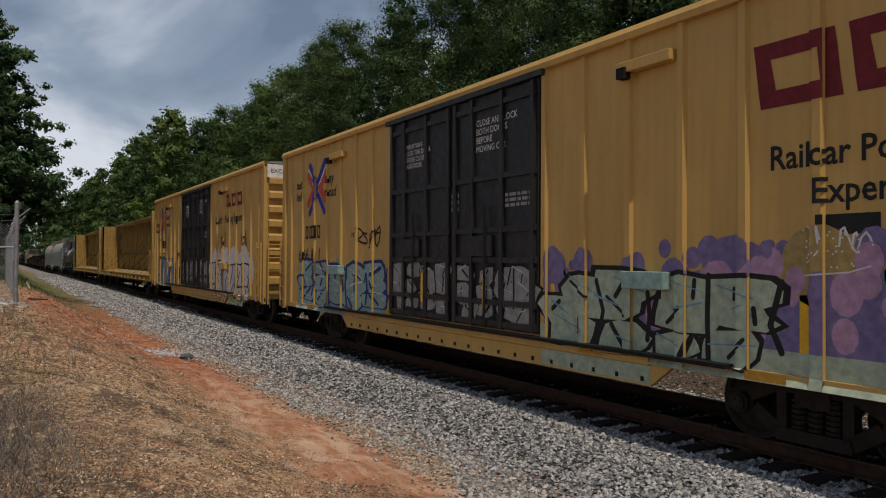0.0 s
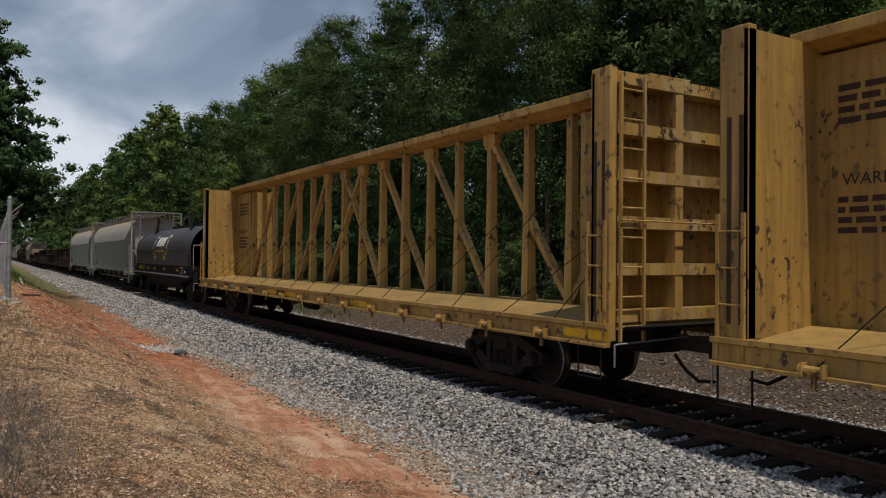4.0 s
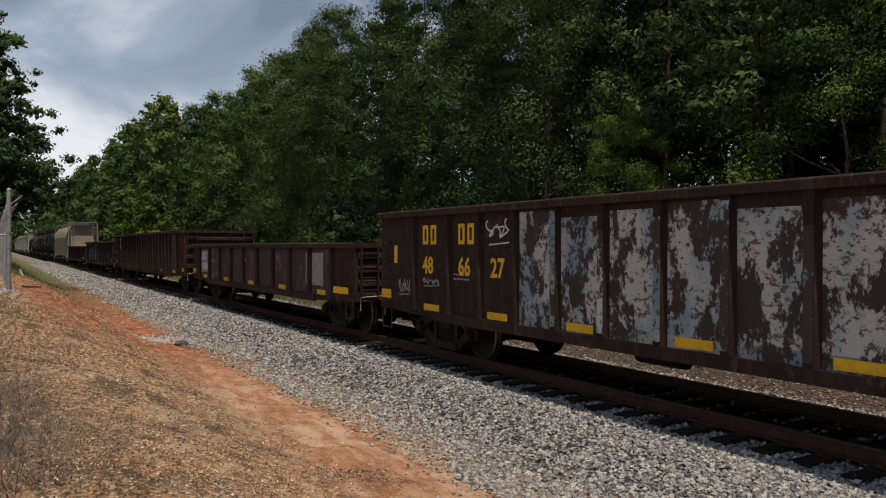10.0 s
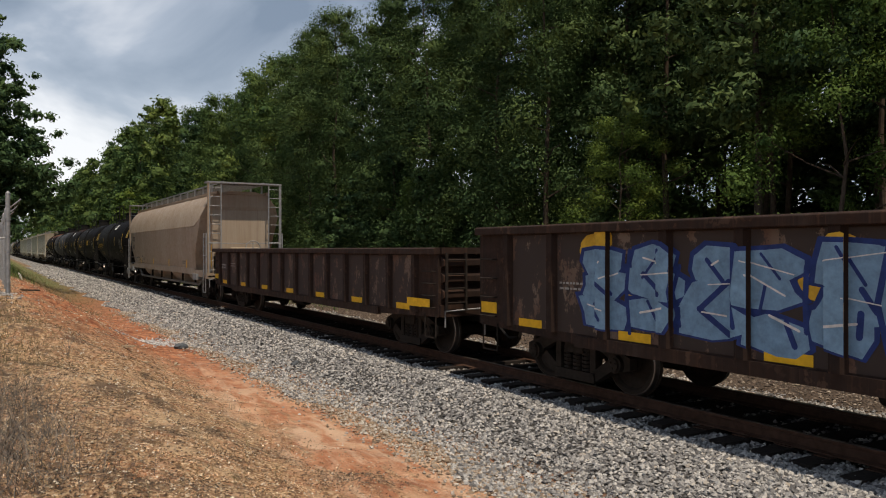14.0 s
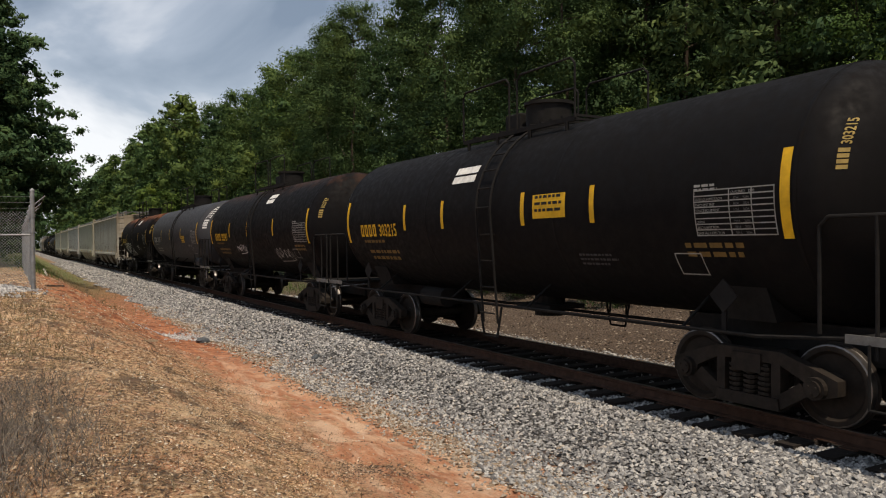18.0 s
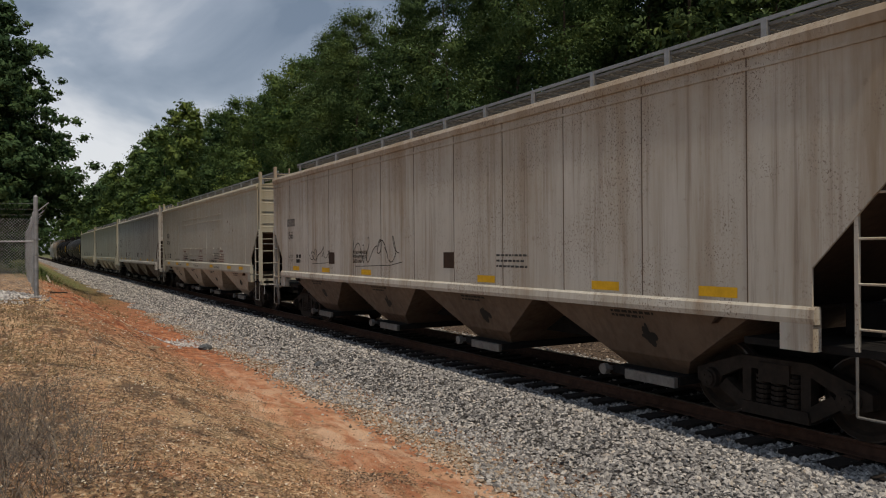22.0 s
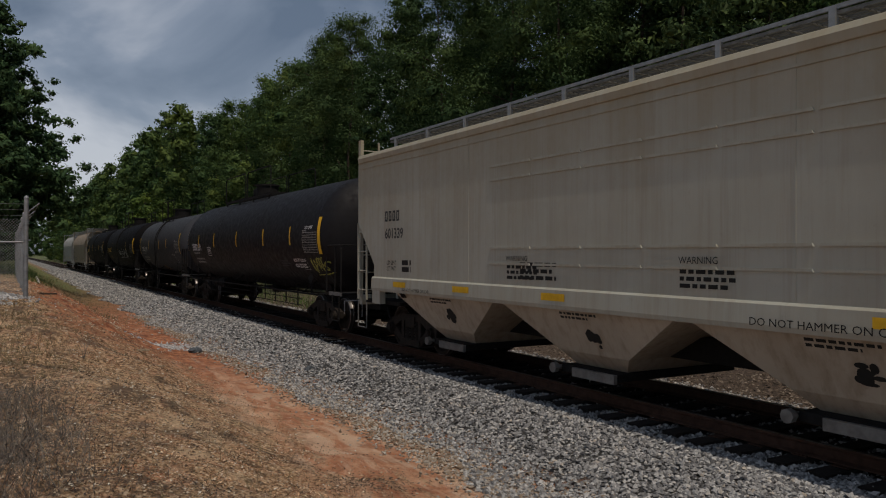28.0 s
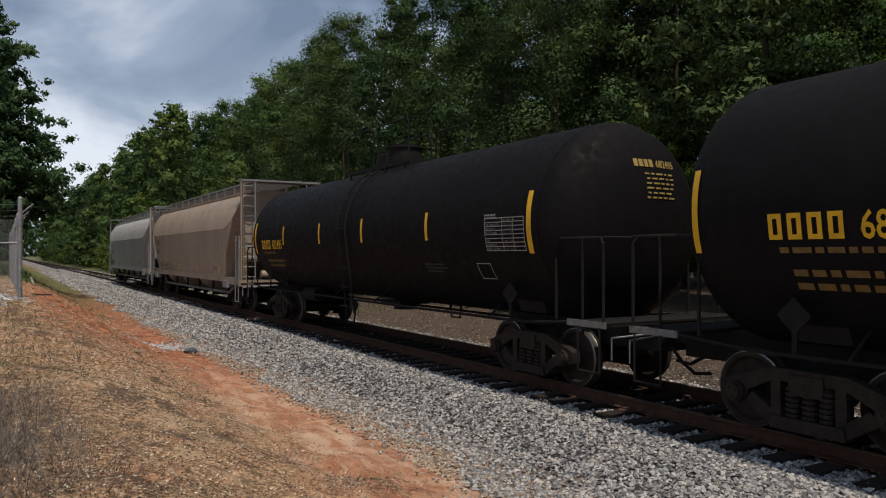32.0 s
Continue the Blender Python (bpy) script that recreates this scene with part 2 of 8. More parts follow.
# brighter needle copy: sunlight put into the colour
M_FARPINE = leaf_material("sun_painted_needles", (0.054, 0.092, 0.050), (0.084, 0.13, 0.064), 0.2)

# ---- geometry helpers ----
class G:
    """A small mesh builder: gathers vertices and faces of one part."""
    def __init__(self):
        self.v, self.f = [], []

    def add(self, v, f):
        k = len(self.v)
        self.v += [tuple(p) for p in v]
        self.f += [tuple(i + k for i in q) for q in f]
        return self

    def box(self, x0, x1, y0, y1, z0, z1):
        return self.add([(x0, y0, z0), (x1, y0, z0), (x1, y1, z0), (x0, y1, z0), (x0, y0, z1), (x1, y0, z1), (x1, y1, z1), (x0, y1, z1)],
                        [(0, 3, 2, 1), (4, 5, 6, 7), (0, 1, 5, 4), (1, 2, 6, 5), (2, 3, 7, 6), (3, 0, 4, 7)])

    def prism(self, poly, a, b, axis="y"):
        """A closed outline pushed from a to b along an axis; the outline is (x, z), (y, z) or (x, y)."""
        put = {"y": lambda p, t: (p[0], t, p[1]), "x": lambda p, t: (t, p[0], p[1]), "z": lambda p, t: (p[0], p[1], t)}[axis]
        n = len(poly)
        return self.add([put(p, a) for p in poly] + [put(p, b) for p in poly],
                        [tuple(range(n))[::-1], tuple(range(n, 2 * n))] + [(i, (i + 1) % n, n + (i + 1) % n, n + i) for i in range(n)])

    def cyl(self, p0, p1, r, n=12, r2=None):
        p0, p1 = Vector(p0), Vector(p1)
        r2 = r if r2 is None else r2
        w = (p1 - p0).normalized()
        a = w.orthogonal().normalized()
        b = w.cross(a)
        ring = [a * math.cos(2 * math.pi * i / n) + b * math.sin(2 * math.pi * i / n) for i in range(n)]
        return self.add([p0 + q * r for q in ring] + [p1 + q * r2 for q in ring],
                        [tuple(range(n))[::-1], tuple(range(n, 2 * n))] + [(i, (i + 1) % n, n + (i + 1) % n, n + i) for i in range(n)])

    def tube(self, pts, r, n=6):
        for p, q in zip(pts, pts[1:]):
            self.cyl(p, q, r, n)
        return self

    def loft(self, rings, close=True, caps=True):
        """Skins rings of equal length."""
        n = len(rings[0])
        v = [p for r in rings for p in r]
        f = []
        for k in range(len(rings) - 1):
            for i in range(n if close else n - 1):
                j = (i + 1) % n
                f.append((k * n + i, k * n + j, (k + 1) * n + j, (k + 1) * n + i))
        if caps:
            f += [tuple(range(n))[::-1], tuple(range((len(rings) - 1) * n, len(rings) * n))]
        return self.add(v, f)

    def mesh(self, name, mat, smooth=False):
        me = bpy.data.meshes.new(name)
        me.from_pydata(self.v, [], self.f)
        me.materials.append(mat)
        if smooth:
            me.polygons.foreach_set("use_smooth", [True] * len(me.polygons))
            me.set_sharp_from_angle(angle=radians(38))
        me.update()
        return me


def part(name, g, mat, parent, label="", bevel=0.0, smooth=False, at=None):
    """Links a builder or a mesh as one mesh object under a thing or a part."""
    me = g if isinstance(g, bpy.types.Mesh) else g.mesh(name, mat, smooth)
    ob = new(name, me)
    ob.parent = parent
    if at is not None:
        ob.matrix_basis = at
    if label:
        ob["label"] = label
    if bevel:
        md = ob.modifiers.new("edges", "BEVEL")
        md.width, md.segments, md.limit_method, md.angle_limit = bevel, 2, "ANGLE", radians(40)
    return ob


def thing(name, at, label, category, group="", kind=""):
    ob = new(name)
    ob.matrix_basis = at
    ob.empty_display_size = 0.3
    return tagged(ob, label, category, group, kind)


def solid(name, g, mat, label, category="", group="", kind="", smooth=False, bevel=0.0):
    return tagged(part(name, g, mat, None, "", bevel, smooth), label, category, group, kind)


def sstep(a, b, x):
    t = np.clip((x - a) / (b - a), 0, 1)
    return t * t * (3 - 2 * t)


# ---- ground ----
def lumps(x, y, scale, seed):
    """Smooth lattice noise between -1 and 1."""
    x, y = np.asarray(x, float) * scale, np.asarray(y, float) * scale
    i, j = np.floor(x), np.floor(y)
    u, v = x - i, y - j
    u, v = u * u * (3 - 2 * u), v * v * (3 - 2 * v)

    def knot(a, b):
        q = np.sin(a * 127.1 + b * 311.7 + seed * 74.7) * 43758.5453
        return 2 * (q - np.floor(q)) - 1
    return (knot(i, j) * (1 - u) + knot(i + 1, j) * u) * (1 - v) + (knot(i, j + 1) * (1 - u) + knot(i + 1, j + 1) * u) * v


def ground_z(x, y):
    """Height of the ground across and along the track; rail tops are at zero."""
    x, y = np.asarray(x, float), np.asarray(y, float)
    bank = 0.45 + 0.55 * sstep(6, 20, y)
    z = bank + (-0.5 - bank) * sstep(0.2, 4.1, x)
    z = z + 0.10 * sstep(0, -12, x)
    z = np.where(x > 4.1, -0.5 - 0.10 * sstep(4.1, 5.2, x), z)
    z = np.where(x > 5.2, -0.6 + 0.36 * sstep(5.0, 6.9, x), z)
    z = np.where(x > 10.3, -0.24 - 0.36 * sstep(10.3, 12.0, x), z)
    z = np.where(x > 12.5, -0.6 + 1.0 * sstep(12.5, 24, x), z)
    z = z + 0.22 * np.exp(-((x + 0.6) / 0.7) ** 2 - ((y - 19.6) / 0.9) ** 2)
    bumps = 0.05 * np.sin(1.7 * x + 0.6 * y) * np.sin(0.9 * y - 0.7 * x) + 0.03 * np.sin(4.1 * x + 2.2 * y) * np.sin(3.3 * y)
    bumps = bumps + 0.045 * lumps(x, y, 1.3, 1) + 0.03 * lumps(x, y, 2.9, 2) + 0.014 * lumps(x, y, 5.5, 3)
    # rills washed down the cut face of the bank
    face = np.exp(-((x - 1.7) / 1.1) ** 2) * sstep(11, 16, y) * (1 - sstep(30, 45, y))
    bumps = bumps + face * (0.15 * lumps(0.35 * x, y, 1.5, 4) + 0.10 * lumps(0.3 * x, y, 3.4, 5))
    off = np.clip(np.maximum(4.6 - x, x - 12.6), 0, 1) * np.clip((5.1 - x) * 2 + (x > 9) * 20, 0, 1)
    return z + bumps * off


def grid_sheet(xs, ys):
    xx, yy = np.meshgrid(xs, ys, indexing="ij")
    zz = ground_z(xx, yy)
    v = np.stack([xx, yy, zz], -1).reshape(-1, 3)
    a, b = len(xs), len(ys)
    k = (np.arange(a - 1)[:, None] * b + np.arange(b - 1)[None, :]).ravel()
    f = np.stack([k, k + b, k + b + 1, k + 1], 1)
    me = bpy.data.meshes.new("ground")
    me.from_pydata(v.tolist(), [], f.tolist())
    me.polygons.foreach_set("use_smooth", [True] * len(me.polygons))
    return me


def ground_material():
    m, n, l, b = material("clay_and_dry_litter")
    geo = n.new("ShaderNodeNewGeometry")
    pos = geo.outputs["Position"]
    sep = n.new("ShaderNodeSeparateXYZ")
    l.new(pos, sep.inputs[0])
    big = noise_tex(n, l, pos, 0.5, 4)
    mid = noise_tex(n, l, pos, 2.2, 6, 0.6)
    fine = noise_tex(n, l, pos, 17, 6, 0.7)
    grit = noise_tex(n, l, pos, 55, 4, 0.7)

    def math_node(op, a, c):
        k = n.new("ShaderNodeMath")
        k.operation = op
        for i, q in enumerate((a, c)):
            if isinstance(q, (int, float)):
                k.inputs[i].default_value = q
            else:
                l.new(q, k.inputs[i])
        return k.outputs[0]

    broad = noise_tex(n, l, pos, 0.9, 5, 0.6)
    spot = noise_tex(n, l, pos, 4.5, 5, 0.65)
    clay = ramp(n, l, mid, [(0.30, (0.35, 0.125, 0.06)), (0.48, (0.58, 0.245, 0.125)), (0.62, (0.76, 0.45, 0.28))])
    clay = mix(n, l, ramp(n, l, spot, [(0.50, 0.0), (0.66, 0.6)]), clay, (0.66, 0.42, 0.27))
    clay = mix(n, l, ramp(n, l, fine, [(0.56, 0.0), (0.66, 0.5)]), clay, (0.28, 0.12, 0.07))
    litter = ramp(n, l, fine, [(0.38, (0.075, 0.046, 0.028)), (0.47, (0.34, 0.20, 0.105)), (0.54, (0.62, 0.40, 0.22)), (0.64, (0.88, 0.68, 0.47))])
    litter = mix(n, l, ramp(n, l, grit, [(0.54, 0.0), (0.70, 0.5)]), litter, (0.36, 0.28, 0.20))
    litter = mix(n, l, ramp(n, l, spot, [(0.53, 0.0), (0.63, 0.7)]), litter, clay)
    litter = mix(n, l, ramp(n, l, broad, [(0.32, 0.75), (0.44, 0.0)]), litter, (0.74, 0.53, 0.33))
    dull = noise_tex(n, l, pos, 1.5, 6, 0.68)
    litter = mix(n, l, ramp(n, l, dull, [(0.52, 0.0), (0.62, 0.8)]), litter, (0.115, 0.078, 0.052))
    stretch = n.new("ShaderNodeMapping")
    stretch.inputs["Scale"].default_value = (2.4, 0.55, 1.0)
    l.new(pos, stretch.inputs["Vector"])
    rill = noise_tex(n, l, stretch.outputs["Vector"], 1.3, 7, 0.65)
    clay = mix(n, l, ramp(n, l, rill, [(0.50, 0.0), (0.60, 0.75)]), clay, (0.80, 0.56, 0.39))
    clay = mix(n, l, ramp(n, l, rill, [(0.36, 0.7), (0.45, 0.0)]), clay, litter)
    # washed clay strip along the ballast, with a wandering edge
    wob = math_node("ADD", sep.outputs["X"], math_node("MULTIPLY", math_node("SUBTRACT", big, 0.5), 2.4))
    wob = math_node("ADD", wob, math_node("MULTIPLY", math_node("SUBTRACT", mid, 0.5), 1.6))
    strip = ramp(n, l, math_node("MULTIPLY", wob, 0.1), [(0.255, 0.0), (0.335, 1.0)])
    col = mix(n, l, strip, litter, clay)
    # bare red cut in the bank
    cut = math_node("MULTIPLY", ramp(n, l, math_node("MULTIPLY", sep.outputs["Y"], 0.01), [(0.12, 0.0), (0.19, 1.0)]),
                    ramp(n, l, math_node("MULTIPLY", wob, 0.1), [(0.04, 0.0), (0.10, 1.0)]))
    cut = math_node("MULTIPLY", cut, ramp(n, l, mid, [(0.36, 0.35), (0.52, 1.0)]))
    col = mix(n, l, cut, col, mix(n, l, ramp(n, l, spot, [(0.42, 0.0), (0.6, 1.0)]), (0.24, 0.075, 0.034), (0.56, 0.22, 0.10)))
    # brown weedy bank farther on
    away = ramp(n, l, math_node("MULTIPLY", sep.outputs["Y"], 0.01), [(0.26, 0.0), (0.62, 0.85)])
    col = mix(n, l, away, col, ramp(n, l, fine, [(0.38, (0.07, 0.055, 0.03)), (0.52, (0.19, 0.135, 0.08)), (0.64, (0.34, 0.24, 0.15))]))
    # grey stone dust under and beside the track, gap shade painted in near by; brown gravel and a clay line beyond it
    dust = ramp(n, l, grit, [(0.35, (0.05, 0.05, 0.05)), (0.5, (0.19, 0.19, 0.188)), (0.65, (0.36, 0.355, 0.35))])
    # near dust is coloured dark as the shade in gaps between stones
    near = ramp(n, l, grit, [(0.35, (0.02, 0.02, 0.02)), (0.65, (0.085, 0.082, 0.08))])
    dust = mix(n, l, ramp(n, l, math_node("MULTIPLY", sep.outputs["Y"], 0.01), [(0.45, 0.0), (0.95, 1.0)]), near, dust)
    # from under the near rail on, the dust is multiplied to a darker tone
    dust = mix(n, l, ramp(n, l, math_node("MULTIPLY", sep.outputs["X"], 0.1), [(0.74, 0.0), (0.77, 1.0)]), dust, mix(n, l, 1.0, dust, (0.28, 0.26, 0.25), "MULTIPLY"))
    edge = math_node("ADD", sep.outputs["X"], math_node("MULTIPLY", math_node("SUBTRACT", mid, 0.5), 1.0))
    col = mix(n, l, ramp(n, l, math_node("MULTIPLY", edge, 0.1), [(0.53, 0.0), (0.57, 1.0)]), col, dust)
    # gravel beyond the track: shade of train and trees put into its browns
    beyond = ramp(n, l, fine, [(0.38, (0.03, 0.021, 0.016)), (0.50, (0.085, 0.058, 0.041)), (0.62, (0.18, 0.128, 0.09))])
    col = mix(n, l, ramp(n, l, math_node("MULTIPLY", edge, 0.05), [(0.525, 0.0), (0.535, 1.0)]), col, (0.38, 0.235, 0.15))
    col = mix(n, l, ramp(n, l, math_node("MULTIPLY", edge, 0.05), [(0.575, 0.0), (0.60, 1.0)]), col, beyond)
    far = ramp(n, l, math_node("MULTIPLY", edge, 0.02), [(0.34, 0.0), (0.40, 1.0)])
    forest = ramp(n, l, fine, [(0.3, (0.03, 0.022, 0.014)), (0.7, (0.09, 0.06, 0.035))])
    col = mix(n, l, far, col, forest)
    grass = ramp(n, l, math_node("MULTIPLY", sep.outputs["Y"], 0.005), [(0.17, 0.0), (0.3, 0.75)])
    side = ramp(n, l, math_node("MULTIPLY", sep.outputs["X"], 0.05), [(0.2, 1.0), (0.26, 0.0), (0.6, 0.0), (0.64, 0.8)])
    col = mix(n, l, math_node("MULTIPLY", grass, side), col, (0.09, 0.13, 0.03))
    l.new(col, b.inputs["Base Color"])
    b.inputs["Roughness"].default_value = 0.95
    hgt = math_node("ADD", math_node("MULTIPLY", fine, 0.7), math_node("MULTIPLY", grit, 0.5))
    bump(n, l, b, hgt, 1.0, 0.09)
    return m


M_GROUND = ground_material()
gx = np.concatenate([[-2500, -900, -300, -120, -60, -30, -18, -12, -9, -7, -5.5, -4.2, -3.5], np.arange(-3, 5.01, 0.08), np.arange(5.16, 14.01, 0.16), [15, 16.5, 18, 20, 23, 27, 34, 50, 90, 200, 600, 2500]])
gy = np.concatenate([[-2500, -800, -250, -90, -40, -20, -10, -5], np.arange(-2, 3, 0.25), np.arange(3, 20, 0.1), np.arange(20, 34, 0.2), np.arange(34, 90, 1.5), [95, 110, 130, 160, 200, 260, 350, 500, 900, 2500]])
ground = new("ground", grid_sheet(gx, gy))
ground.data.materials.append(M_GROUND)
tagged(ground, "orange clay ground with dry litter and gravel beside the track", "ground", kind="structure")

# ---- track ----
NEAR_RAIL, FAR_RAIL = TRACK_X - 0.7525, TRACK_X + 0.7525
track = thing("railway_track", pose(0, 0, 0), "single railway track of rusty rails on dark timber ties in grey ballast", "railway track", kind="structure")
rail_out = [(-0.07, -0.17), (0.07, -0.17), (0.07, -0.155), (0.012, -0.135), (0.009, -0.045), (0.035, -0.035), (0.035, -0.004),
            (-0.035, -0.004), (-0.035, -0.035), (-0.009, -0.045), (-0.012, -0.135), (-0.07, -0.155)]
for rx in (NEAR_RAIL, FAR_RAIL):
    r = part("rail", G().prism([(rx + a, b) for a, b in rail_out][::-1], -60, 600), M_RAILSIDE, track, "rusty steel rail")
    part("rail_head", G().box(rx - 0.028, rx + 0.028, -60, 600, -0.004, 0.0), M_TREAD, r, "wheel-polished running band")
tie_mesh = G().box(-1.32, 1.32, -0.115, 0.115, -0.34, -0.175).mesh("tie", M_TIE)
plate_mesh = G().box(-0.17, 0.17, -0.10, 0.10, -0.175, -0.165).mesh("tie_plate", M_RAILSIDE)
rt = random.Random(5)
for k in range(170):
    y = -8 + 0.53 * k
    tie = part("tie", tie_mesh, None, track, at=pose(TRACK_X + rt.uniform(-0.06, 0.06), y + rt.uniform(-0.03, 0.03), rt.uniform(-0.012, 0.012), 0, 0, rt.uniform(-1.4, 1.4)))
    if k < 60:
        for rx in (NEAR_RAIL, FAR_RAIL):
            part("tie_plate", plate_mesh, None, tie, at=pose(rx - TRACK_X, 0, 0.003))
far_ties = G()
for k in range(600):
    y = 82.1 + 0.53 * k
    far_ties.box(TRACK_X - 1.3, TRACK_X + 1.3, y - 0.115, y + 0.115, -0.34, -0.175)
tagged(part("far_ties", far_ties, M_TIE, track), kind="stuff")


# ---- loose stone ----
def stone_field(name, n, place, size, mat, label, seed, flat=0.7):
    """n small faceted stones in one mesh; place(rng, n) gives x and y."""
    rng = np.random.default_rng(seed)
    x, y = place(rng, n)
    n = len(x)
    z = ground_z(x, y)
    base = np.array([[1, 0, 0], [-1, 0, 0], [0, 1, 0], [0, -1, 0], [0, 0, 1], [0, 0, -1]], float)
    s = size(rng, n, x, y)
    v = base[None] * (1 + rng.uniform(-0.35, 0.35, (n, 6, 1))) + rng.uniform(-0.25, 0.25, (n, 6, 3))
    ang = rng.uniform(0, 2 * math.pi, n)
    tip = rng.uniform(-0.6, 0.6, n)
    v[..., 2] *= flat
    c, si = np.cos(tip)[:, None], np.sin(tip)[:, None]
    v1 = np.stack([v[..., 0], v[..., 1] * c - v[..., 2] * si, v[..., 1] * si + v[..., 2] * c], -1)
    c, si = np.cos(ang)[:, None], np.sin(ang)[:, None]
    v2 = np.stack([v1[..., 0] * c - v1[..., 1] * si, v1[..., 0] * si + v1[..., 1] * c, v1[..., 2]], -1)
    v2 *= s[:, None, None] * rng.uniform(0.75, 1.3, (n, 1, 3))
    v2 += np.stack([x, y, z + 0.25 * s + rng.uniform(-0.3, 0.5, n) * s], -1)[:, None]
    tri = np.array([[0, 2, 4], [2, 1, 4], [1, 3, 4], [3, 0, 4], [2, 0, 5], [1, 2, 5], [3, 1, 5], [0, 3, 5]])
    f = (tri[None] + 6 * np.arange(n)[:, None, None]).reshape(-1, 3)
    me = bpy.data.meshes.new(name)
    me.from_pydata(v2.reshape(-1, 3).tolist(), [], f.tolist())
    me.materials.append(mat)
    return tagged(new(name, me), label, "gravel", kind="stuff")


def stone_material(name, stops, rough=0.9, patches=False):
    m, n, l, b = material(name)
    g = n.new("ShaderNodeNewGeometry")
    c = ramp(n, l, g.outputs["Random Per Island"], stops)
    f = noise_tex(n, l, g.outputs["Position"], 60, 4, 0.7)
    c = mix(n, l, 1.0, c, ramp(n, l, f, [(0.3, 0.75), (0.7, 1.12)]), "MULTIPLY")
    if patches:
        w = noise_tex(n, l, g.outputs["Position"], 1.5, 6, 0.68)
        v = noise_tex(n, l, g.outputs["Position"], 0.9, 5, 0.6)
        c = mix(n, l, 1.0, c, ramp(n, l, w, [(0.40, (1.15, 1.12, 1.05)), (0.52, (0.95, 0.95, 0.95)), (0.62, (0.33, 0.35, 0.38))]), "MULTIPLY")
        c = mix(n, l, ramp(n, l, v, [(0.34, 0.55), (0.46, 0.0), (0.52, 0.0), (0.60, 0.65)]), c, ramp(n, l, v, [(0.45, (0.78, 0.58, 0.38)), (0.55, (0.42, 0.17, 0.08))]))
    l.new(c, b.inputs["Base Color"])
    b.inputs["Roughness"].default_value = rough
    return m


M_STONE = stone_material("granite_ballast", [(0.0, (0.07, 0.07, 0.073)), (0.35, (0.19, 0.19, 0.192)), (0.75, (0.33, 0.33, 0.325)), (0.95, (0.50, 0.49, 0.475)), (1.0, (0.40, 0.35, 0.29))])
M_PEBBLE = stone_material("mixed_pebbles", [(0.0, (0.12, 0.07, 0.045)), (0.4, (0.24, 0.14, 0.08)), (0.6, (0.44, 0.31, 0.19)), (0.88, (0.60, 0.50, 0.37)), (1.0, (0.82, 0.77, 0.68))])

# brown stones coloured darker to carry the shade beyond the track
M_FARSTONE = stone_material("brown_gravel_painted_shade", [(0.0, (0.04, 0.03, 0.024)), (0.6, (0.14, 0.105, 0.08)), (1.0, (0.36, 0.3, 0.24))])
M_TOE = stone_material("dusty_toe_stones", [(0.0, (0.14, 0.10, 0.07)), (0.45, (0.28, 0.21, 0.145)), (0.75, (0.34, 0.31, 0.27)), (1.0, (0.48, 0.45, 0.4))])


def along(rng, n, near, far):
    """Distances along the track, denser near the camera."""
    q = rng.uniform(0, 1, n)
    return near * (far / near) ** q


def ballast_place(rng, n):
    y = along(rng, n, 3.2, 125)
    edge = 5.15 + 0.25 * np.sin(0.8 * y) + 0.15 * np.sin(2.3 * y + 1)
    x = edge + (7.75 - edge) * rng.uniform(-0.12, 1, n) ** 1.0
    x = np.where(rng.uniform(0, 1, n) < 0.16, rng.uniform(7.7, 12.4, n), x)
    return x, y


def ballast_size(rng, n, x, y):
    return rng.uniform(0.018, 0.036, n) * (1 + np.clip(y - 10, 0, 60) * 0.03)


stone_field("ballast", 84000, ballast_place, ballast_size, M_STONE, "loose grey crushed granite ballast", 11)
stone_field("ballast_behind", 14000, lambda r, n: (r.uniform(5.1, 12.2, n), r.uniform(-14, 3.4, n)), lambda r, n, x, y: r.uniform(0.03, 0.05, n), M_STONE, "loose grey crushed granite ballast", 15)
stone_field("pebbles", 30000, lambda r, n: (-1.5 + 5.6 * r.beta(1.2, 1.9, n), along(r, n, 3.0, 34)), lambda r, n, x, y: r.uniform(0.004, 0.011, n) * (1 + y * 0.05), M_PEBBLE,
            "small tan and brown stones scattered on clay", 12, 0.55)
stone_field("toe_gravel", 13000, lambda r, n: (4.82 + 0.3 * r.normal(size=n) + 0.25 * r.uniform(0, 1, n), along(r, n, 3.0, 34)), lambda r, n, x, y: r.uniform(0.012, 0.028, n) * (1 + y * 0.02), M_TOE,
            "tan and grey stones mixed with clay along the ballast edge", 14, 0.6)
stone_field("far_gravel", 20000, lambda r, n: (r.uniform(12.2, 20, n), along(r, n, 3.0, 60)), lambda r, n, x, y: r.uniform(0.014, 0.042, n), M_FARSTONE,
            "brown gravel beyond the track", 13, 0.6)


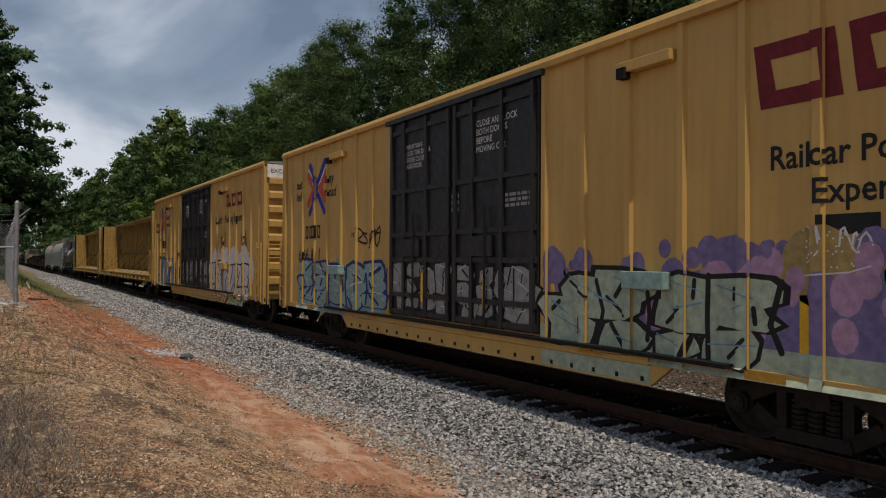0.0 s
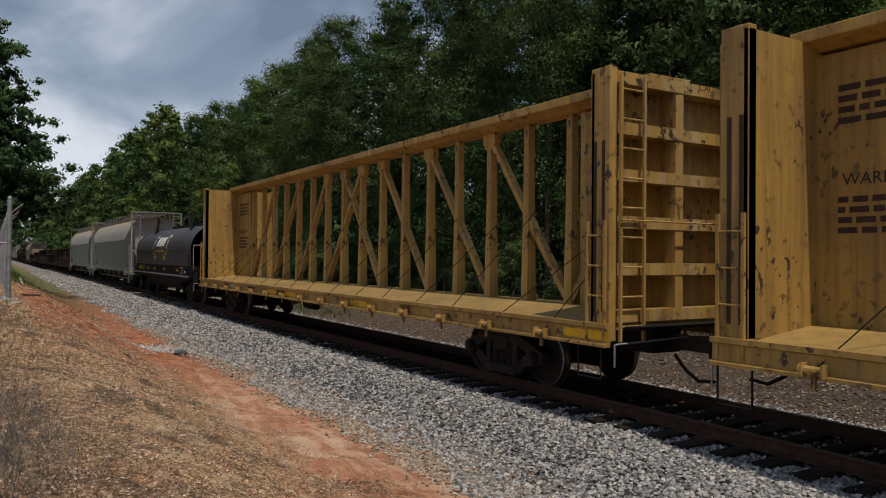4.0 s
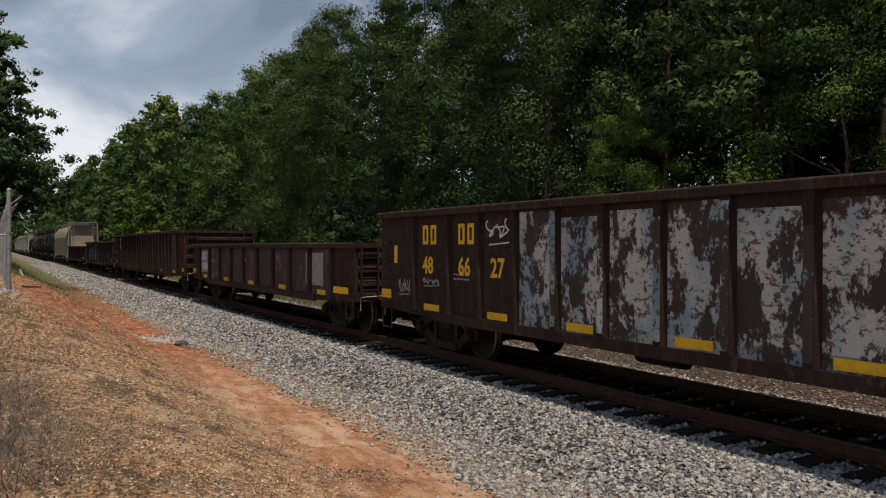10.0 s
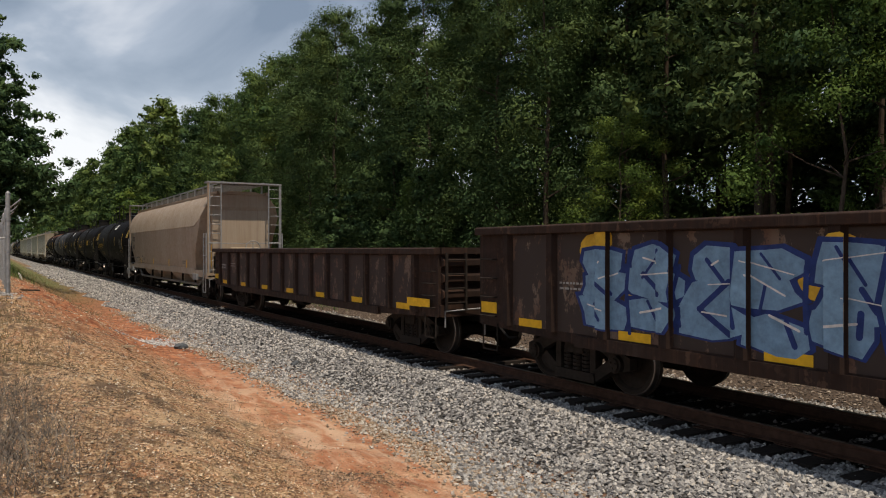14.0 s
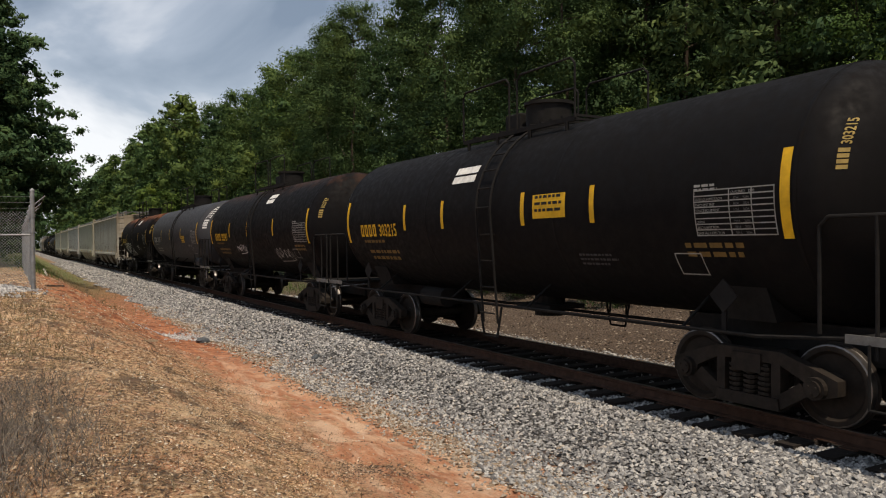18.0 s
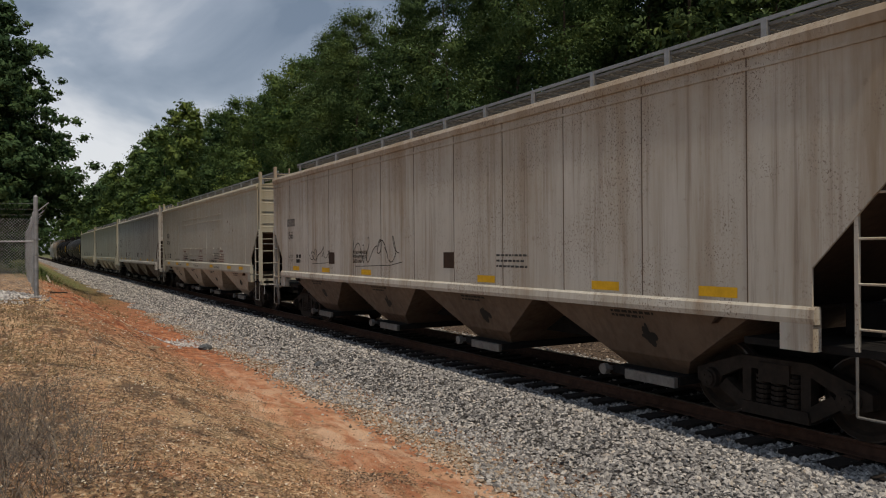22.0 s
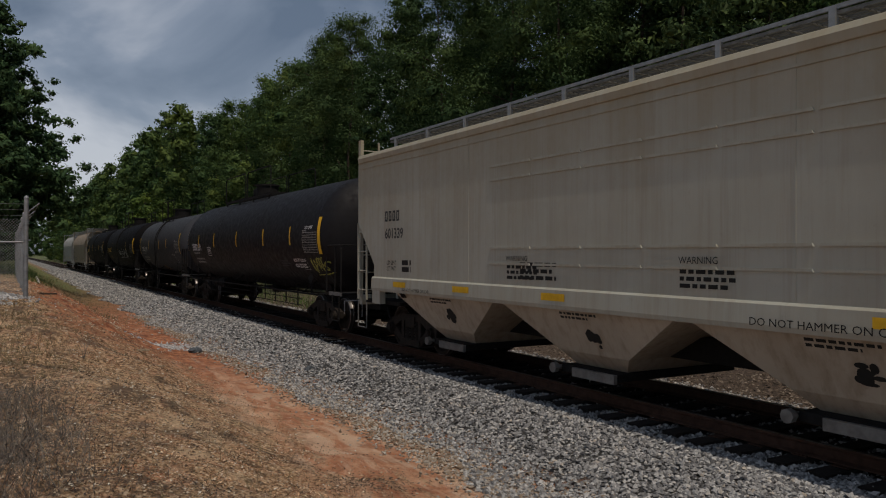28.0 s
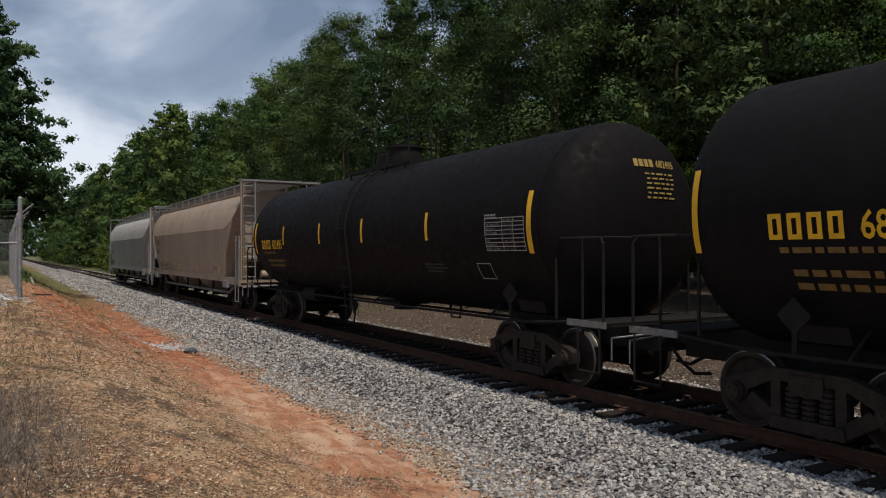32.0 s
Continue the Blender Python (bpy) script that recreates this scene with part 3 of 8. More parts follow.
# ---- trees ----
def leaf_cards(rng, centers, size, out, fold=0.35, loose=0.6):
    """One bent four-cornered leaf spray at each centre, lying roughly along the skin of its clump."""
    n = len(centers)
    nor = out + rng.normal(size=(n, 3)) * loose
    nor[:, 2] += 0.35
    nor /= np.linalg.norm(nor, axis=1)[:, None] + 1e-9
    d = rng.normal(size=(n, 3))
    d[:, 2] -= 0.3
    d -= (d * nor).sum(1)[:, None] * nor
    d /= np.linalg.norm(d, axis=1)[:, None] + 1e-9
    w = np.cross(nor, d)
    s = size * rng.uniform(0.6, 1.4, (n, 1))
    a, b = centers - d * s, centers + d * s
    c, e = centers + w * s * 0.5 + nor * s * fold * 0.5, centers - w * s * 0.5 + nor * s * fold * 0.5
    v = np.stack([a, c, b, e], 1).reshape(-1, 3)
    f = (np.array([[0, 2, 1], [0, 3, 2]])[None] + 4 * np.arange(n)[:, None, None]).reshape(-1, 3)
    soft = out * 1.0 + nor * 0.55 + np.array([0, 0, 0.15])
    soft /= np.linalg.norm(soft, axis=1)[:, None] + 1e-9
    return v, f, np.repeat(soft, 4, 0)


def crown_points(rng, n, h, r, low, blobs, flat=0.75, pine=False, heart=0.5, clump=0.33):
    """Points on uneven clumps spread through a crown: small leaves on the skin, coarser ones within, which close the clump."""
    pts, size, outs, cores = [], [], [], []
    weight = rng.uniform(0.45, 1.6, blobs)
    for k in range(blobs):
        q = (k + rng.uniform(0, 1)) / blobs
        per = int(n * weight[k] / weight.sum()) + 1
        z = h * (low + (1 - low) * q)
        if pine:
            wide = r * (1.05 - 0.85 * q) * rng.uniform(0.35, 1.0)
        else:
            wide = r * math.sin(math.pi * min(1.0, 0.30 + 0.64 * q)) * rng.uniform(0.35, 0.95)
        a = 2.4 * k + rng.uniform(-0.6, 0.6)
        c = np.array([wide * math.cos(a), wide * math.sin(a), z])
        br = r * clump * math.sqrt(weight[k]) * (1.15 - 0.45 * q)
        p = rng.normal(size=(per, 3))
        p /= np.linalg.norm(p, axis=1)[:, None]
        outs.append(p.copy())
        inner = rng.uniform(0, 1, per) < 0.16
        lump = 1 + 0.22 * np.sin(5 * p[:, 0] + k) * np.sin(4 * p[:, 1] + 2 * k) + 0.16 * np.sin(9 * p[:, 2] + 3 * k)
        if pine:
            lump = 0.5 + 0.5 * lump
        rad = np.where(inner, rng.uniform(0.0, 0.5, per), rng.uniform(0.5, 1.04, per) * lump) * br
        p *= rad[:, None]
        p[:, 2] *= flat
        if not pine:
            p[:, 2] -= 0.10 * (p[:, 0] ** 2 + p[:, 1] ** 2) / br
        pts.append(c + p)
        size.append(np.where(inner, 1.9, 1.0))
        cores.append((c, br * heart, flat))
    return np.concatenate(pts), np.concatenate(size), np.concatenate(outs), cores


def pine_points(rng, n, h, r, low, branches, heart, clump):
    """Needle tufts strung along upturned branches."""
    tufts = []
    for k in range(branches):
        q = ((k + rng.uniform(0, 1)) / branches) ** 1.25
        z = h * (low + (0.99 - low) * q)
        reach = r * (1.02 - 0.84 * q ** 1.2) * rng.uniform(0.6, 1.0)
        a = 2.4 * k + rng.uniform(-0.5, 0.5)
        rise = reach * rng.uniform(-0.02, 0.30)
        steps = max(2, int(reach / (clump * r * 1.05)))
        for j in range(steps):
            t = (j + 1) / steps
            if t < 0.22:
                continue
            w = rng.normal() * 0.10 * reach * t
            c = np.array([math.cos(a) * reach * t - math.sin(a) * w, math.sin(a) * reach * t + math.cos(a) * w, z + rise * t ** 1.4 + rng.normal() * 0.04 * r])
            tufts.append((c, clump * r * rng.uniform(0.65, 1.2) * (1.1 - 0.35 * t), np.array([math.cos(a), math.sin(a), 0.5])))
    area = sum(b * b for c, b, d in tufts)
    pts, outs, cores = [], [], []
    for c, b, d in tufts:
        per = int(n * b * b / area) + 2
        p = rng.normal(size=(per, 3))
        p /= np.linalg.norm(p, axis=1)[:, None]
        outs.append(p + 0.35 * d)
        p = p * (rng.uniform(0.35, 1.08, per) * b)[:, None]
        p[:, 2] *= 0.62
        pts.append(c + p)
        cores.append((c, b * heart, 0.6))
    pts = np.concatenate(pts)
    return pts, np.ones(len(pts)), np.concatenate(outs), cores


def core_lump(c, r, flat, rng):
    """The closed dark heart of a leaf clump: a small uneven lump."""
    v, f = [], []
    for k in range(5):
        q = math.pi * (0.1 + 0.8 * k / 4)
        for i in range(7):
            a = 2 * math.pi * (i + 0.5 * (k % 2)) / 7
            e = r * rng.uniform(0.75, 1.15)
            v.append((c[0] + e * math.sin(q) * math.cos(a), c[1] + e * math.sin(q) * math.sin(a), c[2] + e * flat * math.cos(q)))
    for k in range(4):
        for i in range(7):
            j = (i + 1) % 7
            f += [(k * 7 + i, (k + 1) * 7 + i, (k + 1) * 7 + j), (k * 7 + i, (k + 1) * 7 + j, k * 7 + j)]
    return v, f


def tree_meshes(name, seed, h, r, low, n, blobs, size, mat, pine=False, heart=0.5, clump=0.33):
    rng = np.random.default_rng(seed)
    rr = random.Random(seed)
    g = G()
    bend = [(0, 0, -0.4)]
    for k in range(1, 7):
        bend.append((rr.uniform(-0.12, 0.12) * k * 0.5, rr.uniform(-0.12, 0.12) * k * 0.5, h * 0.94 * k / 6))
    r0 = 0.006 * h + 0.03
    for k in range(6):
        g.cyl(bend[k], bend[k + 1], r0 * (1 - 0.15 * k), 9, r0 * (1 - 0.15 * (k + 1)))
    for k in range(14 if pine else 9):
        q = rr.uniform(max(low - 0.1, 0.15), 0.92)
        z = h * q
        i = min(int(q * 6), 5)
        a = rr.uniform(0, 2 * math.pi)
        ln = r * (rr.uniform(0.25, 0.5) if pine else rr.uniform(0.4, 0.75)) * (1.1 - 0.6 * q)
        p = Vector(bend[i]).lerp(Vector(bend[i + 1]), 0.5)
        p.z = z
        q1 = p + Vector((math.cos(a) * ln * 0.5, math.sin(a) * ln * 0.5, ln * rr.uniform(0.1, 0.35)))
        q2 = p + Vector((math.cos(a) * ln, math.sin(a) * ln, ln * rr.uniform(0.15, 0.6)))
        g.cyl(p, q1, r0 * 0.34, 5, r0 * 0.22)
        g.cyl(q1, q2, r0 * 0.22, 5, r0 * 0.07)
    trunk = g.mesh(name + "_trunk", M_BARK, True)
    c, k, o, cores = pine_points(rng, n, h, r, low, blobs, heart, clump) if pine else crown_points(rng, n, h, r, low, blobs, 0.75, False, heart, clump)
    v, f, soft = leaf_cards(rng, c, size * k[:, None], o, 0.35, 0.85 if pine else 0.6)
    v, f, soft = v.tolist(), f.tolist(), soft.tolist()
    for q in cores:
        a, b = core_lump(*q, rng)
        n0 = len(v)
        v += a
        away = np.array(a) - q[0]
        away = away / (np.linalg.norm(away, axis=1)[:, None] + 1e-6) + rng.normal(size=away.shape) * 0.9
        soft += (away / (np.linalg.norm(away, axis=1)[:, None] + 1e-6)).tolist()
        f += [tuple(i + n0 for i in t) for t in b]
    me = bpy.data.meshes.new(name + "_crown")
    me.from_pydata(v, [], f)
    me.materials.append(mat)
    me.normals_split_custom_set_from_vertices(soft)
    return trunk, me


def plant_tree(kind, meshes, x, y, turn, scale, label, group):
    z = float(ground_z(x, y)) - 0.1
    t = thing(kind, Matrix.LocRotScale((x, y, z), Euler((0, 0, turn)), (scale, scale, scale * 1.0)), label, "tree", group)
    part("trunk", meshes[0], None, t)
    part("crown", meshes[1], None, t)
    return t


BROAD = [tree_meshes("broadleaf", 20 + k, 17.5, 4.8, 0.08, 60000, 72, 0.056, M_LEAF, False, 0.24, 0.28) for k in range(3)]
LIGHT = [tree_meshes("light_broadleaf", 30 + k, 8, 3.0, 0.35, 15000, 22, 0.042, M_LEAF2, False, 0.2, 0.26) for k in range(2)]
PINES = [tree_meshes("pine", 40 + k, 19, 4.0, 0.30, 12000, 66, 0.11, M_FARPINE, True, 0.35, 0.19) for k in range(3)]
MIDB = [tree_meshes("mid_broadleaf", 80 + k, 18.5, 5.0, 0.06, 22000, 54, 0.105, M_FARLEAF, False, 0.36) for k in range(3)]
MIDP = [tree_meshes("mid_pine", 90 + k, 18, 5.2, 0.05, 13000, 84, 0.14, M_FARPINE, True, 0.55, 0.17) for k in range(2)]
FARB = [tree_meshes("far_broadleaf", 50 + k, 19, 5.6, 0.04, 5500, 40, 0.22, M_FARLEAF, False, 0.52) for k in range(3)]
FARL = [tree_meshes("far_light_tree", 60, 12, 4.6, 0.05, 3400, 24, 0.20, M_LEAF2)]
# inner broadleaf and thin pines wear the needle colour darkened for forest shade
DARK = [tree_meshes("inner_broadleaf", 55 + k, 17, 5.4, 0.1, 13000, 46, 0.15, M_SHADENEEDLE) for k in range(2)]
UNDER = [tree_meshes("understory_shrub", 70 + k, 3.4, 2.0, 0.05, 8000, 22, 0.04, M_LEAF, False, 0.25, 0.28) for k in range(2)]
THIN = [tree_meshes("thin_pine", 75 + k, 19, 2.1, 0.52, 2600, 26, 0.13, M_SHADENEEDLE, True, 0.3, 0.3) for k in range(3)]
rf = random.Random(3)
EDGE = "forest beside the track"


def forest_tree(kind, meshes, x, y, scale, label, group=EDGE):
    return plant_tree(kind, meshes, x, y, rf.uniform(0, 6.2), scale, label, group)


# near end: pine stand with bare trunks and a broken leaf edge
for k in range(8):
    y = -16 + 5.4 * k + rf.uniform(-1, 1)
    forest_tree("pine_tree", PINES[k % 3], 23.5 + rf.uniform(-1.5, 1.5), y, rf.uniform(0.95, 1.12), "tall dark pine with a bare lower trunk")
for k in range(9):
    forest_tree("pine_tree", PINES[k % 3], 28 + rf.uniform(-1.5, 6), -20 + 6.0 * k + rf.uniform(-1, 1), rf.uniform(0.9, 1.15), "tall slender pine inside the shaded forest")
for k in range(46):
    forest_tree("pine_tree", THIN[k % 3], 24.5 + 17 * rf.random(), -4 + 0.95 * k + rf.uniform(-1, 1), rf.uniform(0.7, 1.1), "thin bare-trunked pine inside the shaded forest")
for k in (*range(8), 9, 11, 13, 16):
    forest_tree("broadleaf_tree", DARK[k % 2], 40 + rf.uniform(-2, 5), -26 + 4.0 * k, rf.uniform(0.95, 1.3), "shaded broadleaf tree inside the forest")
# leafy wall of broadleaf trees
for k in range(14):
    y = 25 + 5.0 * k + rf.uniform(-0.8, 0.8)
    pine = k in (3, 9, 12)
    kind = MIDP[k % 2] if pine else BROAD[k % 3] if y < 52 else MIDB[k % 3]
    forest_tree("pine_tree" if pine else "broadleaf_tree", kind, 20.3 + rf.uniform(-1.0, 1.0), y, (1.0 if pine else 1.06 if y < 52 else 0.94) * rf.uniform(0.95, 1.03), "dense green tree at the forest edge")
for x, y, size in ((21.0, 119, 1.30), (20.5, 127, 1.24), (20.0, 150, 1.2)):
    forest_tree("pine_tree", MIDP[int(y) % 2], x, y, size, "tall round-headed pine above the woods along the line")
for k in range(12):
    y = 26 + 6.0 * k
    forest_tree("broadleaf_tree", MIDB[k % 3], 27 + rf.uniform(-1.5, 1.5), y, rf.uniform(0.96, 1.04), "tall green broadleaf tree behind the forest edge")
for k in range(10):
    forest_tree("pine_tree" if k % 3 == 0 else "broadleaf_tree", MIDP[k % 2] if k % 3 == 0 else FARB[k % 3], 34 + rf.uniform(-1.5, 2), 20 + 8 * k, rf.uniform(0.85, 1.0), "green tree deep in the forest")
for k in range(20):
    y = -8 + 3.9 * k + rf.uniform(-1, 1)
    forest_tree("understory_shrub", UNDER[k % 2], 17.6 + rf.uniform(-0.6, 1.8), y, rf.uniform(0.5, 1.0) if y < 25 else rf.uniform(0.7, 1.3), "low leafy shrub at the forest edge")
for x, y, s in ((19.4, 19.5, 0.85), (19.0, 33, 0.75), (18.6, 6.2, 0.95), (20.8, 12.3, 1.2)):
    forest_tree("light_green_tree", LIGHT[int(y) % 2], x, y, s, "young light green tree leaning from the forest edge")
# woods along the line
for k in range(24):
    y = 92 + 8.0 * k
    pine = k % 3 == 1
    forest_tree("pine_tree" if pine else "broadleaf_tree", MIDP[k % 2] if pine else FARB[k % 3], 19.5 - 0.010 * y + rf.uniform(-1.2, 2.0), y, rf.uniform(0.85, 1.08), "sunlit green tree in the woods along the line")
    forest_tree("broadleaf_tree", FARB[(k + 1) % 3], 27.5 + rf.uniform(-2, 2), y + 4, rf.uniform(0.92, 1.15), "green tree deep in the woods along the line")
for k in range(13):
    forest_tree("light_green_tree", FARL[0], 15.6 + rf.uniform(-0.8, 0.8), 74 + 14 * k, rf.uniform(0.45, 0.85), "yellow-green young tree beside the line")
LEFT = "trees beyond the fence"
LPINE = tree_meshes("left_pine", 47, 15.2, 6.6, 0.17, 95000, 360, 0.12, M_LPINE, True, 0.45, 0.10)
forest_tree("pine_tree", LPINE, -1.6, 47, 1.0, "bushy green pine beyond the chain-link fence", LEFT)
for x, y, s, k in ((-8.5, 51, 0.85, 1), (-2.6, 58, 0.85, 1), (-2.4, 70, 0.9, 0), (-2.6, 83, 0.95, 0), (-2.4, 97, 0.95, 1)):
    forest_tree("pine_tree", MIDP[k], x, y, s, "bushy green pine beyond the chain-link fence", LEFT)
for k in range(14):
    y = 112 + 14 * k
    forest_tree("broadleaf_tree", FARB[k % 3], 0.018 * y - 4.6 + rf.uniform(-0.8, 0.2), y, rf.uniform(0.75, 0.9), "green tree on the far side of the line", LEFT)
for k in range(7):
    forest_tree("leafy_shrub", UNDER[k % 2], -1.6 + rf.uniform(-1.0, 0.4), 46 + 11 * k, rf.uniform(0.6, 1.0), "low green shrub on the bank", LEFT)
# the woods close where the line bends away
for x, y, size in ((-9.0, 316, 1.1), (-4.5, 300, 1.0), (-0.6, 290, 0.95), (-0.2, 322, 0.95), (17.5, 296, 0.95), (18.0, 318, 1.1), (22.5, 305, 1.2)):
    forest_tree("broadleaf_tree", FARB[int(y) % 3], x, y, size, "sunlit green tree where the line bends away", LEFT)
for k in range(8):
    forest_tree("broadleaf_tree", FARB[k % 3], -14 + 6.0 * k, 640 + rf.uniform(-8, 8), rf.uniform(1.3, 1.6), "distant green tree closing the view along the line", LEFT)

# ---- freight cars: shared running gear ----
SPEED = 15.0
WHEELSETS, CARS = [], []
WHEEL_R = 0.457


def ring(r, x, n=26):
    return [(x, r * math.cos(2 * math.pi * i / n), r * math.sin(2 * math.pi * i / n)) for i in range(n)]


def wheelset_mesh():
    g = G()
    for s in (-1, 1):
        prof = [(0.09, 0.66), (0.12, 0.68), (0.34, 0.72), (0.39, 0.68), (0.478, 0.685), (0.483, 0.70), (0.46, 0.725), (WHEEL_R, 0.74), (WHEEL_R, 0.815), (0.44, 0.825), (0.385, 0.82),
                (0.35, 0.775), (0.15, 0.755), (0.12, 0.80), (0.09, 0.80)]
        g.loft([ring(r, s * x) for r, x in (prof if s > 0 else prof)], True, False)
    g.cyl((-1.05, 0, 0), (1.05, 0, 0), 0.085, 12)
    me = g.mesh("wheelset", M_WHEEL, True)
    me.materials.append(M_TREAD)
    for p in me.polygons:
        c = p.center
        rad = math.hypot(c.y, c.z)
        if rad > 0.435 and abs(c.x) > 0.72:
            p.material_index = 1
    return me


def side_frame_mesh():
    g = G()
    x0, x1 = -0.07, 0.07
    up = [(-1.12, 0.40), (-1.12, 0.56), (-0.86, 0.655), (-0.45, 0.79), (0.45, 0.79), (0.86, 0.655), (1.12, 0.56), (1.12, 0.40), (1.0, 0.36), (0.78, 0.36), (0.74, 0.50), (0.42, 0.65), (-0.42, 0.65), (-0.74, 0.50), (-0.78, 0.36), (-1.0, 0.36)]
    n = len(up) // 2
    for k in range(n - 1):
        g.prism([up[k], up[k + 1], up[-2 - k], up[-1 - k]], x0, x1, "x")
    for s in (-1, 1):
        g.prism([(s * 0.80, 0.36), (s * 0.68, 0.48), (s * 0.36, 0.27), (s * 0.42, 0.13)], x0, x1, "x")
        g.prism([(s * 0.44, 0.22), (s * 0.44, 0.70), (s * 0.32, 0.70), (s * 0.32, 0.22)], x0, x1, "x")
    g.prism([(-0.44, 0.12), (0.44, 0.12), (0.42, 0.26), (-0.42, 0.26)], x0 - 0.03, x1 + 0.03, "x")
    return g.mesh("side_frame", M_TRUCK)


def spring_mesh():
    prof = [(0.05, 0.26)]
    for k in range(6):
        z = 0.27 + 0.058 * k
        prof += [(0.088, z), (0.088, z + 0.034), (0.055, z + 0.04), (0.055, z + 0.055)]
    prof.append((0.05, 0.63))
    g = G().loft([[(r * math.cos(2 * math.pi * i / 12), r * math.sin(2 * math.pi * i / 12), z) for i in range(12)] for r, z in prof])
    return g.mesh("spring", M_TRUCK)


def cap_mesh():
    g = G()
    g.cyl((-0.10, 0, 0), (0.12, 0, 0), 0.125, 16)
    g.cyl((0.12, 0, 0), (0.15, 0, 0), 0.09, 16)
    for k in range(3):
        a = 2 * math.pi * k / 3 + 0.4
        g.cyl((0.15, 0.05 * math.cos(a), 0.05 * math.sin(a)), (0.165, 0.05 * math.cos(a), 0.05 * math.sin(a)), 0.015, 6)
    return g.mesh("bearing_cap", M_TRUCK)


ME_WHEELSET, ME_FRAME, ME_SPRING, ME_CAP = wheelset_mesh(), side_frame_mesh(), spring_mesh(), cap_mesh()
ME_BOLSTER = G().box(-1.1, 1.1, -0.2, 0.2, 0.52, 0.74).box(-0.25, 0.25, -0.25, 0.25, 0.74, 0.84).box(-0.8, 0.8, -0.62, -0.5, 0.28, 0.4).box(-0.8, 0.8, 0.5, 0.62, 0.28, 0.4).mesh("truck", M_TRUCK)


def truck(car, y):
    t = part("truck", ME_BOLSTER, None, car, "rust-brown cast iron truck", at=pose(0, y, 0))
    for s in (-1, 1):
        part("side_frame", ME_FRAME, None, t, at=pose(s * 1.0, 0, 0))
        for q in (-0.2, 0.0, 0.2):
            part("spring", ME_SPRING, None, t, at=pose(s * 1.0, q, 0))
        for q in (-0.889, 0.889):
            part("bearing_cap", ME_CAP, None, t, at=pose(s * 1.02, q, WHEEL_R, 0, 0, 0 if s > 0 else 180))
    for q in (-0.889, 0.889):
        WHEELSETS.append((part("wheelset", ME_WHEELSET, None, t, "worn steel wheels on one axle", at=pose(0, q, WHEEL_R)), q))
    return t


def coupler_mesh():
    g = G()
    g.box(-0.1, 0.1, -0.1, 0.62, 0.78, 0.98)
    g.prism([(-0.17, 0.55), (0.12, 0.55), (0.17, 0.72), (0.15, 0.90), (0.04, 0.90), (0.02, 0.76), (-0.10, 0.74), (-0.19, 0.66)], 0.72, 1.04, "z")
    return g.mesh("coupler", M_TRUCK)


ME_COUPLER = coupler_mesh()


def couplers(car, half):
    """Couplers, cut levers and air hoses on both ends."""
    for s in (-1, 1):
        part("coupler", ME_COUPLER, None, car, "rusty knuckle coupler", at=pose(0, s * half, 0, 0, 0, 0 if s > 0 else 180))
        g = G()
        g.tube([(s * 0.22, s * (half + 0.05), 0.72), (s * 0.3, s * (half + 0.3), 0.55), (s * 0.32, s * (half + 0.55), 0.42), (s * 0.3, s * (half + 0.8), 0.45)], 0.025)
        part("air_hose", g, M_UNDER, car)
        g = G()
        g.tube([(-1.4, s * (half + 0.06), 0.62), (-1.4, s * (half + 0.06), 0.92), (-0.2, s * (half + 0.18), 0.98), (1.4, s * (half + 0.06), 0.92)], 0.014)
        part("cut_lever", g, M_GALV, car)


def ladder(car, p0, p1, width, rungs, mat, way="y", r=0.014, name="ladder"):
    """Upright ladder from p0 to p1 (foot and head of its middle); rungs run along way."""
    g = G()
    d = Vector((0, width / 2, 0)) if way == "y" else Vector((width / 2, 0, 0))
    p0, p1 = Vector(p0), Vector(p1)
    for s in (-1, 1):
        a, b = p0 + d * s, p1 + d * s
        g.box(a.x - 0.02, a.x + 0.02, a.y - 0.02, a.y + 0.02, a.z, b.z) if (b - a).xy.length < 0.02 else g.cyl(a, b, 0.022, 6)
    for k in range(rungs):
        c = p0.lerp(p1, (k + 0.5) / rungs)
        g.cyl(c - d, c + d, r, 6)
    return part(name, g, mat, car)


def grab(car, pts, mat=None, r=0.013):
    return part("grab_iron", G().tube(pts, r), mat or M_UNDER, car)


def flat(x):
    return lambda y, z: x


def text_mesh(body, size, bold=0.0, slant=0.0):
    cu = bpy.data.curves.new("stencil", "FONT")
    cu.body, cu.size, cu.offset, cu.space_line, cu.shear = body, size, bold, 0.95, slant
    cu.resolution_u = 2
    ob = bpy.data.objects.new("stencil_tmp", cu)
    me = ob.to_mesh().copy()
    ob.to_mesh_clear()
    bpy.data.objects.remove(ob)
    bpy.data.curves.remove(cu)
    me.materials.clear()
    return me


